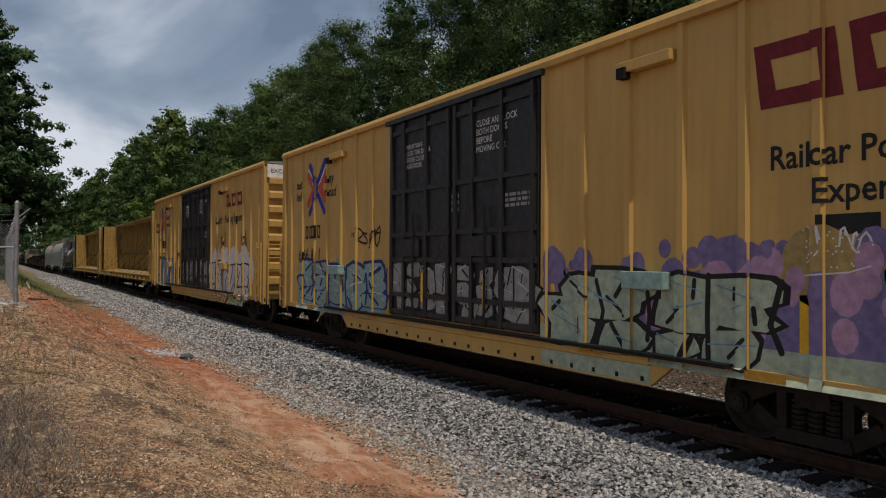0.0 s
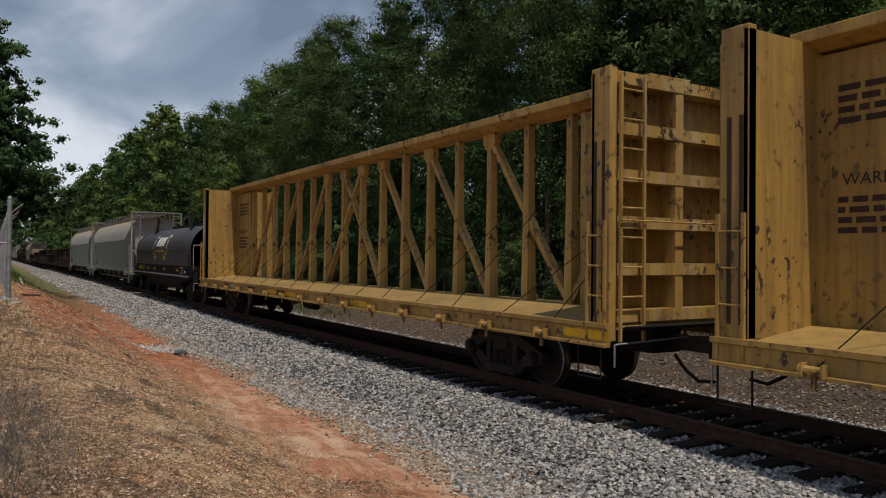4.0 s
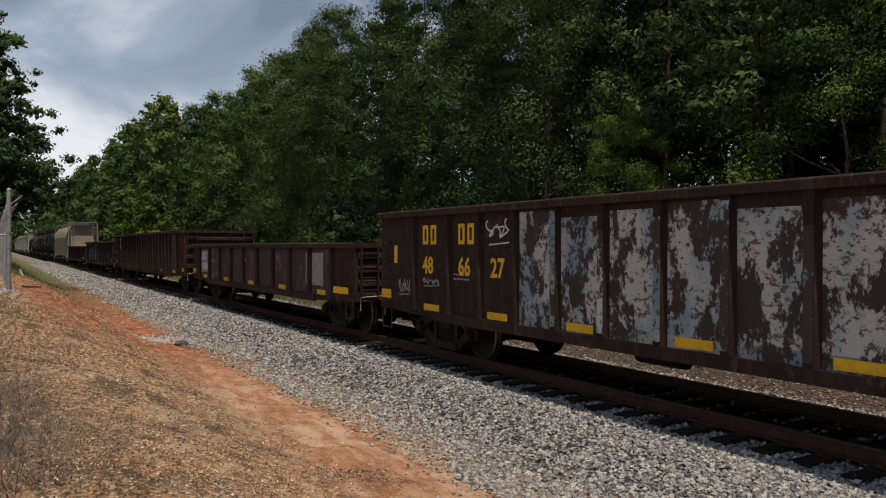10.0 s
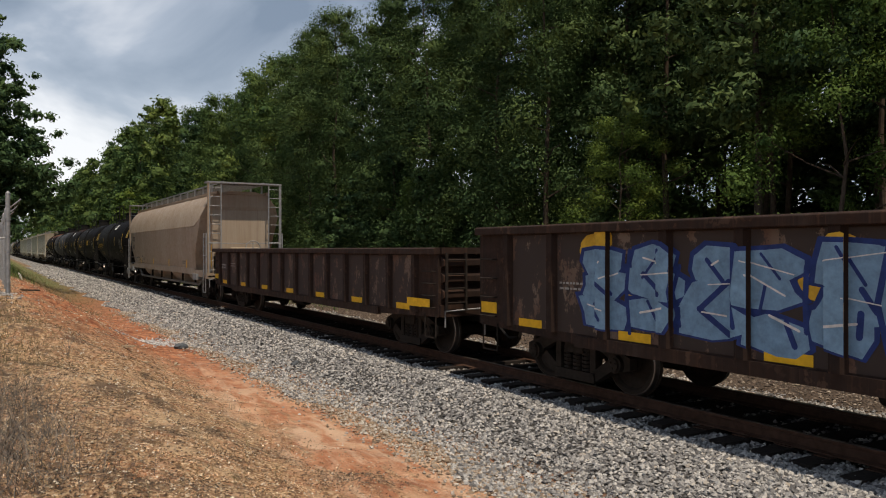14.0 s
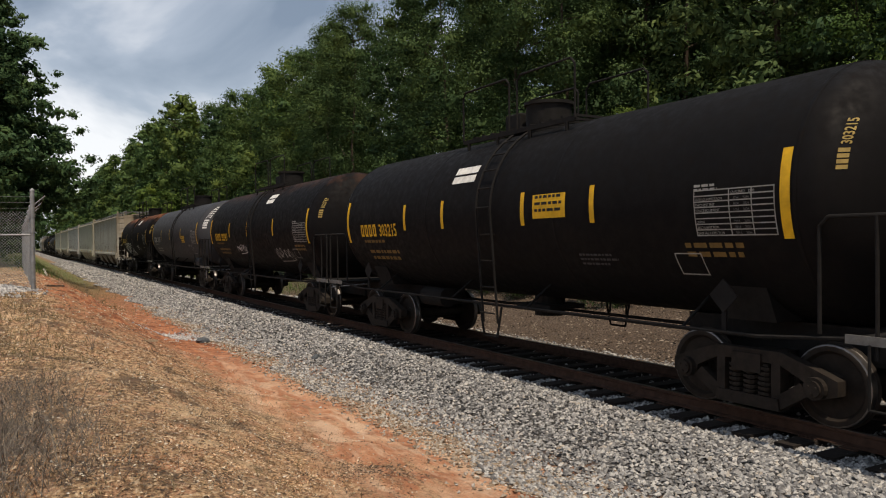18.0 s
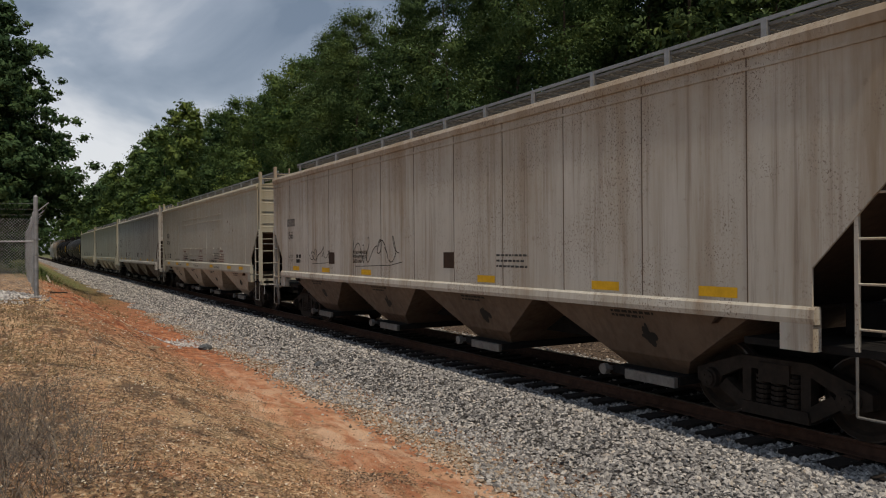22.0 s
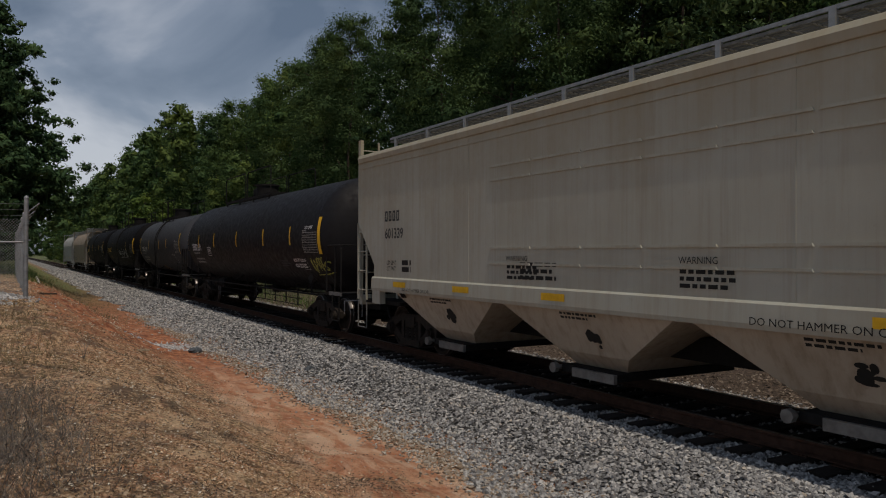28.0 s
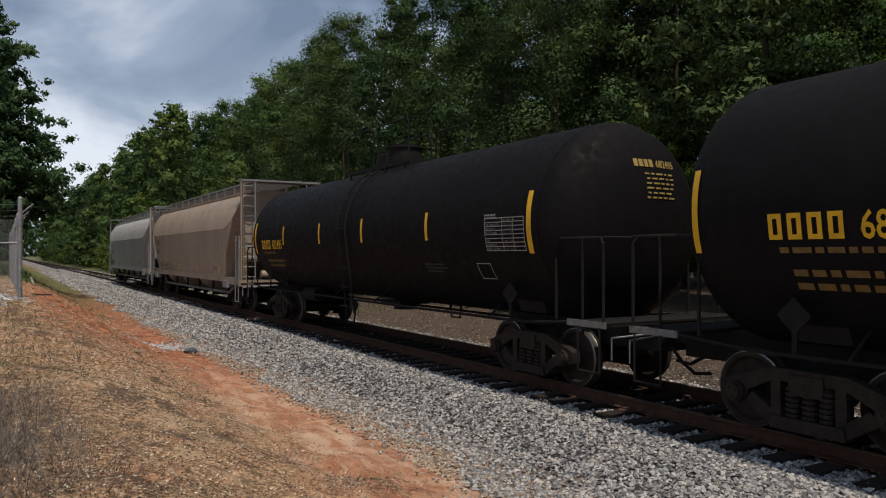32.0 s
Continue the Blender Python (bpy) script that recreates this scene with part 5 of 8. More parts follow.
    for q in (hl - 2.1, hl - 4.6, d + 1.0, 0.6, -0.4, -d - 0.9, -d - 3.6, -hl + 1.6):
        slab("reflector", [rect(q - 0.5, q, 0.82, 0.91)], P_AMBER)
    for q in (-1.05, 1.05):
        patch(car, "reflector", q - 0.08, q, 1.3, 1.85, M_STRIPE, flat(-1.65))
    for q in (-d - 0.2, -hl + 2.6, d + 0.25, hl - 1.9):
        slab("reflector", [rect(q - 0.1, q, 1.05, 1.75)], M_STRIPE)
    if look_no == 0:
        slab("lube_plate", [rect(-hl + 0.6, -hl + 1.7, 1.25, 1.8)], M_WHITE)
        slab("lube_plate_field", [rect(-hl + 0.65, -hl + 1.65, 1.36, 1.76)], P_BLACK)
        # broad spray: lilac cloud with pink bubbles, big pale letters
        rc = random.Random(77)
        for nm, mt, cnt, lo, hi in (("spray_cloud", P_LILAC, 110, 1.35, 2.25), ("spray_background", P_PINK, 34, 1.3, 2.15)):
            ds = []
            for k in range(cnt):
                rd = rc.uniform(0.08, 0.27) if rc.random() < 0.7 else rc.uniform(0.03, 0.08)
                ds.append(disc(rc.uniform(-8.4, -2.7), rc.uniform(lo, hi), rd, 11, rd * rc.uniform(0.7, 1.1)))
            if nm == "spray_cloud":
                ds.append(rect(-8.5, -2.6, 1.1, 1.75))
            tagged(part(nm, decal(G(), ds, surf, 0.0035 if nm == "spray_cloud" else 0.0045, cuts, zc), mt, car, "lilac and pink sprayed background"), kind="stuff")
        slab("spray_base", [rect(-hl + 4.6, -2.52, 0.56, 1.16), rect(-hl + 1.2, -hl + 4.6, 0.81, 1.16)], P_MINT)
        graffiti(car, -6.5, -2.75, 0.88, 1.95, 4, (P_LILAC, P_BLACK, P_MINT, P_SKY), surf, 5, cuts, zc, 0.2, 0.3, False)
        slab("spray_ring", [disc(-6.9, 2.05, 0.42, 14)], P_OLIVE)
        slab("spray_ring", [disc(-7.9, 2.0, 0.36, 14)], P_OLIVE)
        slab("marker_patch", [rect(-8.0, -7.55, 1.88, 2.02)], P_GREEN)
        scrawl(car, -7.4, -6.7, 2.0, 2.5, P_CHROME, surf, 3, 0.022, cuts)
        slab("spray_base", [rect(2.9, 8.1, 0.80, 1.5)], P_TEAL)
        graffiti(car, 2.7, 8.0, 0.95, 2.02, 5, (P_TEAL, P_NAVY, P_TEAL, P_CHROME), surf, 9, cuts, zc, 0.25, 0.3)
        scrawl(car, 3.0, 4.3, 2.3, 2.9, P_DARKRED, surf, 6, 0.05, cuts, n=2)
    else:
        slab("spray_cloud", [disc(-3.0 - 0.33 * k, 1.9 + 0.18 * math.sin(1.7 * k), 0.5, 12) for k in range(15)], P_CHROME, "white sprayed background")
        graffiti(car, -7.6, -2.6, 0.72, 2.0, 6, (P_CHROME, P_BLACK, P_CHROME, P_DULL), surf, 15, cuts, zc, 0.18, 0.24)
        scrawl(car, -4.6, -3.9, 2.35, 3.2, P_BLACK, surf, 16, 0.03, cuts, n=2)
        scrawl(car, -7.3, -6.6, 2.4, 3.1, P_BLACK, surf, 17, 0.03, cuts, n=2)
        slab("spray_base", [rect(4.3, 8.0, 0.80, 1.1)], P_TEAL)
        graffiti(car, 4.2, 8.2, 0.85, 2.1, 4, (P_SKY, P_NAVY, P_SKY, P_CHROME), surf, 19, cuts, zc)
        scrawl(car, 2.9, 3.9, 1.95, 2.5, P_BLACK, surf, 21, 0.04, cuts, n=4)
        slab("marker_patch", [rect(3.12, 3.40, 1.2, 1.75)], P_BLACK)
        scrawl(car, 6.4, 8.5, 2.8, 3.2, P_BLACK, surf, 23, 0.04, cuts, n=5)
    # tags over the lower half of the doors
    for q, sd in ((-1.3, 31), (1.2, 32)):
        graffiti(car, q - 1.1, q + 1.1, 1.08, 2.05, 4, (P_PINK if look_no == 0 else P_GOLD, P_BLACK, P_DULL, P_CHROME), flat(-1.582), sd + look_no, (), (), 0.4, 0.2, False)
    return car


boxcar(2.1, 20.7, 0)
boxcar(22.45, 41.0, 1)


# ---- centerbeam flat cars ----
def centerbeam(u0, u1, seed):
    car, hl = car_thing("centerbeam_flat_car", u0, u1, "empty yellow centerbeam flat car with open truss and bulkheads")
    rr = random.Random(seed)
    part("deck", G().prism([(-1.45, 1.16), (-0.25, 1.30), (0.25, 1.30), (1.45, 1.16), (1.45, 1.10), (-1.45, 1.10)], -hl + 0.1, hl - 0.1), M_DECK, car, "worn brown steel deck")
    for s in (-1, 1):
        part("side_sill", G().prism([(s * 1.42, 1.20), (s * 1.52, 1.20), (s * 1.52, 1.14), (s * 1.47, 1.12), (s * 1.47, 0.94), (s * 1.53, 0.92), (s * 1.53, 0.88), (s * 1.42, 0.88)][::s], -hl, hl), M_CBEAM, car)
        wm = G().cyl((0, -0.10, 0), (0, 0.10, 0), 0.042, 10).box(-0.06, 0.03, -0.12, -0.10, -0.07, 0.07).box(-0.06, 0.03, 0.10, 0.12, -0.07, 0.07).cyl((0, 0.12, 0), (0, 0.15, 0), 0.06, 8).box(-0.02, 0.02, -0.02, 0.02, -0.2, -0.04).mesh("winch", M_CBEAM)
        for k in range(15):
            part("winch", wm, None, car, at=pose(s * 1.56, -hl + 1.3 + k * (2 * hl - 2.6) / 14, 0.98))
    part("center_sill", G().box(-0.3, 0.3, -hl + 0.3, hl - 0.3, 0.70, 1.1), M_UNDER, car)
    n = 16
    step = 1.21
    pm = G().loft([[(-w, -w, z), (w, -w, z), (w, w, z), (-w, w, z)] for w, z in ((0.10, 1.25), (0.075, 3.2), (0.07, 4.58))]).mesh("truss_post", M_CBEAM)
    ys = [(-n / 2 + 0.5 + k) * step + 0.1 for k in range(n)]
    for y in ys:
        part("truss_post", pm, None, car, at=pose(0, y, 0))
    for k, m in [(2, 0), (4, 2), (6, 4), (8, 6), (13, 15), (11, 13), (9, 11), (7, 9)]:
        a, b = ys[k], ys[m]
        q = 0.065
        part("diagonal_brace", G().prism([(a - q, 4.45), (a + q, 4.45), (b + q, 1.28), (b - q, 1.28)], -0.07, 0.07, "x"), M_CBEAM, car)
        part("gusset", G().prism([(a - 0.2, 4.55), (a + 0.2, 4.55), (a + 0.2, 4.36), (a + 0.1, 4.24), (a - 0.1, 4.24), (a - 0.2, 4.36)], -0.08, 0.08, "x"), M_CBEAM, car)
    for a, b in ((-hl + 0.45, ys[0]), (hl - 0.45, ys[-1])):
        part("diagonal_brace", G().prism([(a - 0.08, 4.2), (a + 0.08, 4.2), (b + 0.08, 1.28), (b - 0.08, 1.28)], -0.07, 0.07, "x"), M_CBEAM, car)
    part("top_chord", G().prism([(-0.42, 4.78), (0.42, 4.78), (0.42, 4.64), (0.16, 4.56), (-0.16, 4.56), (-0.42, 4.64)][::-1], -hl + 0.25, hl - 0.25), M_CBEAM, car, bevel=0.012)
    for k in range(15):
        y = -hl + 1.3 + k * (2 * hl - 2.6) / 14
        part("tie_down_cable", G().cyl((-1.52, y, 1.0), (-0.11, y - 1.2 + rr.uniform(-0.25, 0.25), rr.uniform(2.5, 3.2)), 0.008, 5), M_UNDER, car)
    for e in (-1, 1):
        y0, y1 = sorted((e * (hl - 0.05), e * (hl - 0.42)))
        inner = e * (hl - 0.42)
        bk = part("bulkhead", G().box(-1.40, 1.40, min(inner, inner + e * 0.06), max(inner, inner + e * 0.06), 1.2, 4.66), M_CBEAM, car, "scuffed yellow end bulkhead with faded notices")
        for x in (-1.40, 1.26):
            part("bulkhead_post", G().box(x, x + 0.14, y0, y1, 0.95, 4.72), M_CBEAM, bk, bevel=0.012)
        part("bulkhead_post", G().box(-0.08, 0.08, y0 + 0.03, y1 - 0.03, 1.2, 4.66), M_CBEAM, bk)
        for z in (1.2, 1.85, 2.5, 3.15, 3.8, 4.5):
            part("bulkhead_rib", G().box(-1.27, 1.27, y0 + 0.02, y1 - 0.02, z, z + 0.17), M_CBEAM, bk)
        ladder(car, (-1.05, e * (hl + 0.03), 0.95), (-1.05, e * (hl + 0.03), 4.6), 0.44, 9, M_CBEAM, "x")
        ladder(car, (-1.47, e * (hl - 0.24), 0.95), (-1.47, e * (hl - 0.24), 2.6), 0.34, 4, M_CBEAM, "y")
        grab(car, [(-1.3, e * (hl + 0.08), 2.6), (1.3, e * (hl + 0.08), 2.6)], M_CBEAM)
        part("sill_step", G().tube([(-1.5, e * (hl - 0.1), 0.9), (-1.5, e * (hl - 0.1), 0.45), (-1.5, e * (hl - 0.55), 0.45), (-1.5, e * (hl - 0.55), 0.9)], 0.014), M_UNDER, car)
        part("end_platform", G().box(-1.2, 1.2, min(e * hl, e * (hl + 0.28)), max(e * hl, e * (hl + 0.28)), 1.12, 1.16), M_UNDER, car)
        # plywood-faced inner bay next to the bulkhead
        w0, w1 = sorted((e * (hl - 0.42), e * (hl - 2.1)))
        part("bay_panel", G().box(-0.10, 0.10, w0, w1, 1.3, 4.52), M_CBEAM, car, "yellow sheet panel with worn notices")
        nb = lambda yy, zz: -0.102
        bars(car, w1 - 0.25, 4.05, [1.1, 1.0, 1.1, 0.9], 0.075, P_DARKRED, nb, seed=seed + 1)
        side_text(car, "WARNING", w1 - 0.3, 2.95, 0.2, P_DARKRED, nb)
        bars(car, w1 - 0.25, 2.75, [1.1, 1.0, 1.1, 0.9], 0.07, P_DARKRED, nb, seed=seed + 2)
        fr = flat(-1.403)
        for q in (0.12, 0.28):
            patch(car, "scuffed_strip", e * (hl - 0.05 - q) - 0.03, e * (hl - 0.05 - q) + 0.03, 1.35, 3.7, P_CHROME if (e > 0 and seed == 2) else P_DARKRED, fr)
    me = text_mesh("CAUTION", 0.16)
    me.materials.append(P_BLACK)
    part("stencil", me, None, car, at=Matrix(((1, 0, 0, 0.3), (0, 0, -1, -hl - 0.01), (0, 1, 0, 4.56), (0, 0, 0, 1))))
    sf = flat(-1.472)
    side_text(car, "865965" if seed == 1 else "86595", hl - 4.4, 0.99, 0.17, M_WHITE, sf, 1.1)
    marks(car, hl - 3.6, 0.98, 0.16, 4, P_BLACK, sf)
    side_text(car, "IH 11-6\nIL 73-0  L 75-0", -2.9, 1.05, 0.1, P_BLACK, sf, 1.0, 0.002)
    bars(car, 2.2, 1.04, [0.8, 0.7], 0.05, P_BLACK, sf, 1.5, seed=seed + 8)
    marks(car, -5.5, 0.98, 0.17, 3, P_BLACK, sf)
    patch(car, "plate_ground", hl - 5.8, hl - 3.4, 0.95, 1.11, M_WHITE if seed == 1 else M_CBEAM, flat(-1.470))
    bars(car, hl - 6.4, 1.05, [0.8, 0.7], 0.06, P_BLACK, sf, seed=5)
    for q in (hl - 8.4, -hl + 0.9, 1.5, -3.0):
        patch(car, "reflector", q - 0.9, q, 0.97, 1.09, M_STRIPE, sf)
    for y in (-hl + 3.0, hl - 3.0):
        truck(car, y)
    couplers(car, hl)
    part("brake_cylinder", G().cyl((-0.7, 1.0, 0.72), (-0.7, 1.7, 0.72), 0.15, 12), M_UNDER, car)
    return car


centerbeam(42.9, 65.75, 1)
centerbeam(67.45, 90.25, 2)


# ---- covered coil car ----
def coil_car(u0, u1):
    car, hl = car_thing("coil_car", u0, u1, "dark grey covered coil car with arched hood and black frame")
    hy = hl - 0.45
    arc = [(-1.42, 1.62), (-1.42, 2.36)] + [(-1.42 * math.cos(a), 2.36 + 1.12 * math.sin(a)) for a in np.linspace(0.12, math.pi - 0.12, 17)] + [(1.42, 2.36), (1.42, 1.62)]

    def surf(y, z):
        if z <= 2.36:
            return -1.42
        return -1.42 * math.cos(math.asin(min(1.0, (z - 2.36) / 1.12)))
    hood = part("hood", G().prism(arc[::-1], -hy, hy), M_COIL, car, "dusty dark grey arched hood", smooth=True)
    for e in (-1, 1):
        part("hood_band", G().prism([(x * 1.012, 2.36 + (z - 2.36) * 1.02) for x, z in arc][::-1], min(e * hy, e * (hy - 0.07)), max(e * hy, e * (hy - 0.07))), M_COIL, hood)
        for q in (0.62,):
            for s in (-1, 1):
                yb = e * hy * q
                part("lifting_leg", G().cyl((s * 0.95, yb - 0.25, 3.12), (s * 0.72, yb, 3.85), 0.055, 8).cyl((s * 0.72, yb + 0.3, 3.3), (s * 0.72, yb, 3.85), 0.05, 8).box(s * 0.72 - 0.06, s * 0.72 + 0.06, yb - 0.07, yb + 0.07, 3.78, 4.08), M_UNDER, hood, "black steel lifting bracket")
    part("lifting_beam", G().box(-0.22, 0.22, -hy * 0.55, hy * 0.45, 3.48, 3.60), M_UNDER, hood)
    part("lifting_hook", G().tube([(0, 0.3 + 0.45 * math.cos(a), 3.58 + 0.42 * math.sin(a)) for a in np.linspace(0, math.pi, 9)], 0.07, 8), M_UNDER, hood)
    part("hood_seam", G().box(-1.435, -1.41, -hy, hy, 2.34, 2.375).box(1.41, 1.435, -hy, hy, 2.34, 2.375), M_COIL, hood)
    lug = G().box(-0.05, 0.0, -0.05, 0.05, -0.04, 0.05).mesh("hood_lug", M_COIL)
    for k in range(14):
        part("hood_lug", lug, None, hood, at=pose(-1.42, -hy + 0.5 + k * (2 * hy - 1.0) / 13, 2.37))
    for s in (-1, 1):
        part("side_sill", G().box(min(s * 1.2, s * 1.40), max(s * 1.2, s * 1.40), -hl, hl, 0.98, 1.62), M_UNDER, car)
        part("running_board", G().box(min(s * 1.38, s * 1.60), max(s * 1.38, s * 1.60), -hl, hl, 1.17, 1.22), M_UNDER, car)
        part("board_edge", G().box(min(s * 1.60, s * 1.62), max(s * 1.60, s * 1.62), -hl, hl, 1.16, 1.225), M_GALV, car, "pale edge of the running board")
        part("lower_sill", G().prism([(-hl + 2.6, 1.0), (hl - 2.6, 1.0), (hl - 3.0, 0.74), (-hl + 3.0, 0.74)], min(s * 1.1, s * 1.3), max(s * 1.1, s * 1.3), "x"), M_UNDER, car)
    part("tub", G().prism([(-1.1, 0.55), (1.1, 0.55), (1.3, 1.6), (-1.3, 1.6)], -hl + 3.2, hl - 3.2), M_UNDER, car)
    part("brake_reservoir", G().cyl((-0.9, 0.1, 0.72), (-0.9, 1.1, 0.72), 0.26, 14), M_UNDER, car, smooth=True)
    for e in (-1, 1):
        part("end_platform", G().box(-1.5, 1.5, min(e * hl, e * (hl - 0.45)), max(e * hl, e * (hl - 0.45)), 1.40, 1.46), M_UNDER, car)
        grab(car, [(-1.4, e * (hl - 0.05), 1.46), (-1.4, e * (hl - 0.05), 2.5), (1.4, e * (hl - 0.05), 2.5), (1.4, e * (hl - 0.05), 1.46)], M_GALV, 0.018)
        ladder(car, (-1.5, e * (hl - 0.3), 0.5), (-1.5, e * (hl - 0.3), 2.1), 0.4, 4, M_UNDER, "y")
        truck(car, e * (hl - 1.95))
    couplers(car, hl)
    zc = tuple(np.arange(2.36, 3.4, 0.08))

    def slab(name, polys, mat, label=""):
        part(name, decal(G(), polys, surf, 0.005, (), zc), mat, car, label)
    # owner's logo in plain shapes: two brackets, three slabs, four dots
    w = 98.85 - (u0 + u1) / 2
    for a, b in ((1, 1.67), (-1, -1.64)):
        slab("logo_bracket", stroke([(w + b, 2.40), (w + b, 3.0), (w + b - a * 0.28, 3.0)], 0.1), M_WHITE, "white logo bracket")
        slab("logo_bracket", stroke([(w + b, 2.30), (w + b, 2.16), (w + b - a * 0.28, 2.16)], 0.09), M_STRIPE)
    for q in (1.0, 0.32, -0.36):
        slab("logo_slab", [[(w + q - 0.58, 2.52), (w + q - 0.72, 2.96), (w + q - 0.16, 2.96), (w + q - 0.02, 2.52)]], M_WHITE, "white logo as a plain slab")
    bars(car, w + 1.15, 2.24, [2.3], 0.10, M_STRIPE, surf, seed=4, name="slogan_print")
    for q in (1.35, 1.02, -0.92, -1.3):
        slab("logo_dot", [disc(w + q, 1.98, 0.12, 14)], M_STRIPE, "yellow logo dot")
    marks(car, hl - 1.5, 1.32, 0.2, 4, M_STRIPE, flat(-1.402))
    side_text(car, "493037", hl - 2.2, 1.32, 0.27, M_STRIPE, flat(-1.402))
    side_text(car, "LD LMT 221200\nLT WT    64800", hl - 4.2, 1.46, 0.10, P_DULL, flat(-1.402), 0.9)
    for q in (hl - 1.0, hl - 3.6, hl - 5.5, hl - 8.0, -hl + 3.4):
        patch(car, "reflector", q - 0.5, q, 1.36, 1.47, P_AMBER, flat(-1.402))
    patch(car, "data_panel", -hl + 2.0, -hl + 2.6, 1.28, 1.56, M_WHITE, flat(-1.402))
    patch(car, "data_field", -hl + 2.03, -hl + 2.57, 1.31, 1.53, P_BLACK, flat(-1.4055))
    patch(car, "data_panel", -hl + 1.5, -hl + 1.75, 1.32, 1.42, M_WHITE, flat(-1.402))
    scrawl(car, -3.6, -2.7, 1.85, 2.1, P_DULL, surf, 4, 0.014)
    me = text_mesh("493000-493524", 0.16)
    me.materials.append(P_DULL)
    part("stencil", me, None, car, at=Matrix(((1, 0, 0, -0.8), (0, 0, -1, -hy - 0.006), (0, 1, 0, 2.75), (0, 0, 0, 1))))
    return car


coil_car(91.7, 106.0)


# ---- curved-side covered hoppers ----
HOP_SEC = [(1.41, 1.10), (1.46, 1.34), (1.52, 1.85), (1.56, 2.35), (1.585, 2.98), (1.605, 2.995), (1.54, 3.4), (1.38, 3.8), (1.16, 4.1), (0.95, 4.26)]


def hop_surf(y, z):
    zs = [p[1] for p in HOP_SEC]
    return -float(np.interp(z, zs, [p[0] for p in HOP_SEC]))


HOP_CUTS = tuple(np.arange(1.2, 4.25, 0.12))


def round_hopper(u0, u1, mat, seed, digits, dark_ends=False):
    tone = {0: "light grey", 1: "rust-streaked light grey", 2: "dusty tan"}[seed % 3]
    car, hl = car_thing("covered_hopper", u0, u1, f"{tone} covered hopper with rounded sides and roof walkway")
    rr = random.Random(seed)
    full = hl - 2.15

    def section(lift, squeeze=1.0):
        pts = [(x * squeeze, max(z, lift)) for x, z in HOP_SEC]
        if lift > 1.1:
            pts = [(float(np.interp(z, [p[1] for p in HOP_SEC], [p[0] for p in HOP_SEC])) * squeeze, z) for x, z in pts]
        return [(x, z) for x, z in pts] + [(-x, z) for x, z in pts[::-1]]
    rings = []
    for y, lift in ((-hl + 0.55, 3.75), (-hl + 0.75, 3.35), (-full + 0.6, 2.0), (-full, 1.1), (full, 1.1), (full - 0.6, 2.0), (hl - 0.75, 3.35), (hl - 0.55, 3.75)):
        rings.append([(x, y, z) for x, z in section(lift)])
    # keep the rings in order along the car
    order = [0, 1, 2, 3, 4, 6, 7]
    rings = [rings[0], rings[1], [(x, -full - 0.55, z) for x, z in section(2.15)], rings[3], rings[4], [(x, full + 0.55, z) for x, z in section(2.15)], rings[6], rings[7]]
    body = part("body", G().loft([r[::-1] for r in rings]), mat, car, f"{tone} painted steel body", smooth=True)
    part("weld_seam", decal(G(), [rect(-full, full, 2.02, 2.035)] + [rect(q, q + 0.02, 1.35, 4.1) for q in (-3.6, 0.0, 3.6)], hop_surf, 0.004, (), HOP_CUTS), mat, body)
    part("roof", G().prism([(-0.98, 4.24), (-0.5, 4.36), (0.5, 4.36), (0.98, 4.24)][::-1], -hl + 0.5, hl - 0.5), mat, car)
    for s in (-1, 1):
        part("roof_rail", G().box(min(s * 0.93, s * 1.02), max(s * 0.93, s * 1.02), -hl + 0.3, hl - 0.3, 4.24, 4.34), mat, car)
        part("side_sill", G().box(min(s * 1.40, s * 1.50), max(s * 1.40, s * 1.50), -full - 0.1, full + 0.1, 1.06, 1.30), mat, car)
        part("walkway_rail", G().box(min(s * 0.78, s * 0.82), max(s * 0.78, s * 0.82), -hl + 0.25, hl - 0.25, 4.66, 4.72), M_GALV, car)
        wp = G().box(-0.03, 0.03, -0.035, 0.035, 4.3, 4.68).mesh("walkway_post", M_GALV)
        for k in range(13):
            part("walkway_post", wp, None, car, at=pose(s * 0.80, -hl + 0.5 + k * (2 * hl - 1.0) / 12, 0))
        # end plates
        for e in (-1, 1):
            y0, y1 = e * (full - 0.05), e * (hl - 0.15)
            part("end_plate", G().prism([(y0, 1.02), (y0, 1.9), (e * (hl - 0.95), 3.7), (e * (hl - 0.62), 4.1), (e * (hl - 0.60), 1.02)], min(s * 1.08, s * 1.12), max(s * 1.08, s * 1.12), "x"), mat, car)
            part("sill_extension", G().box(min(s * 1.40, s * 1.48), max(s * 1.40, s * 1.48), min(y0, y1), max(y0, y1), 0.98, 1.24), mat, car)
    slats = G()
    for x in np.arange(-0.72, 0.73, 0.12):
        slats.box(x - 0.018, x + 0.018, -hl + 0.25, hl - 0.25, 4.60, 4.64)
    for y in np.arange(-hl + 0.3, hl - 0.3, 0.30):
        slats.box(-0.78, 0.78, y, y + 0.03, 4.585, 4.60)
    tagged(part("walkway_grating", slats, M_WALK, car), kind="stuff")
    hm = G().box(-0.42, 0.42, -0.9, 0.9, 4.36, 4.44).mesh("roof_hatch", mat)
    for q in (-6, -2, 2, 6):
        part("roof_hatch", hm, None, car, at=pose(0, q, 0))
    for e in (-1, 1):
        part("end_wall", G().box(-1.10, 1.10, min(e * (hl - 0.62), e * (hl - 0.68)), max(e * (hl - 0.62), e * (hl - 0.68)), 1.9, 4.25), mat, car)
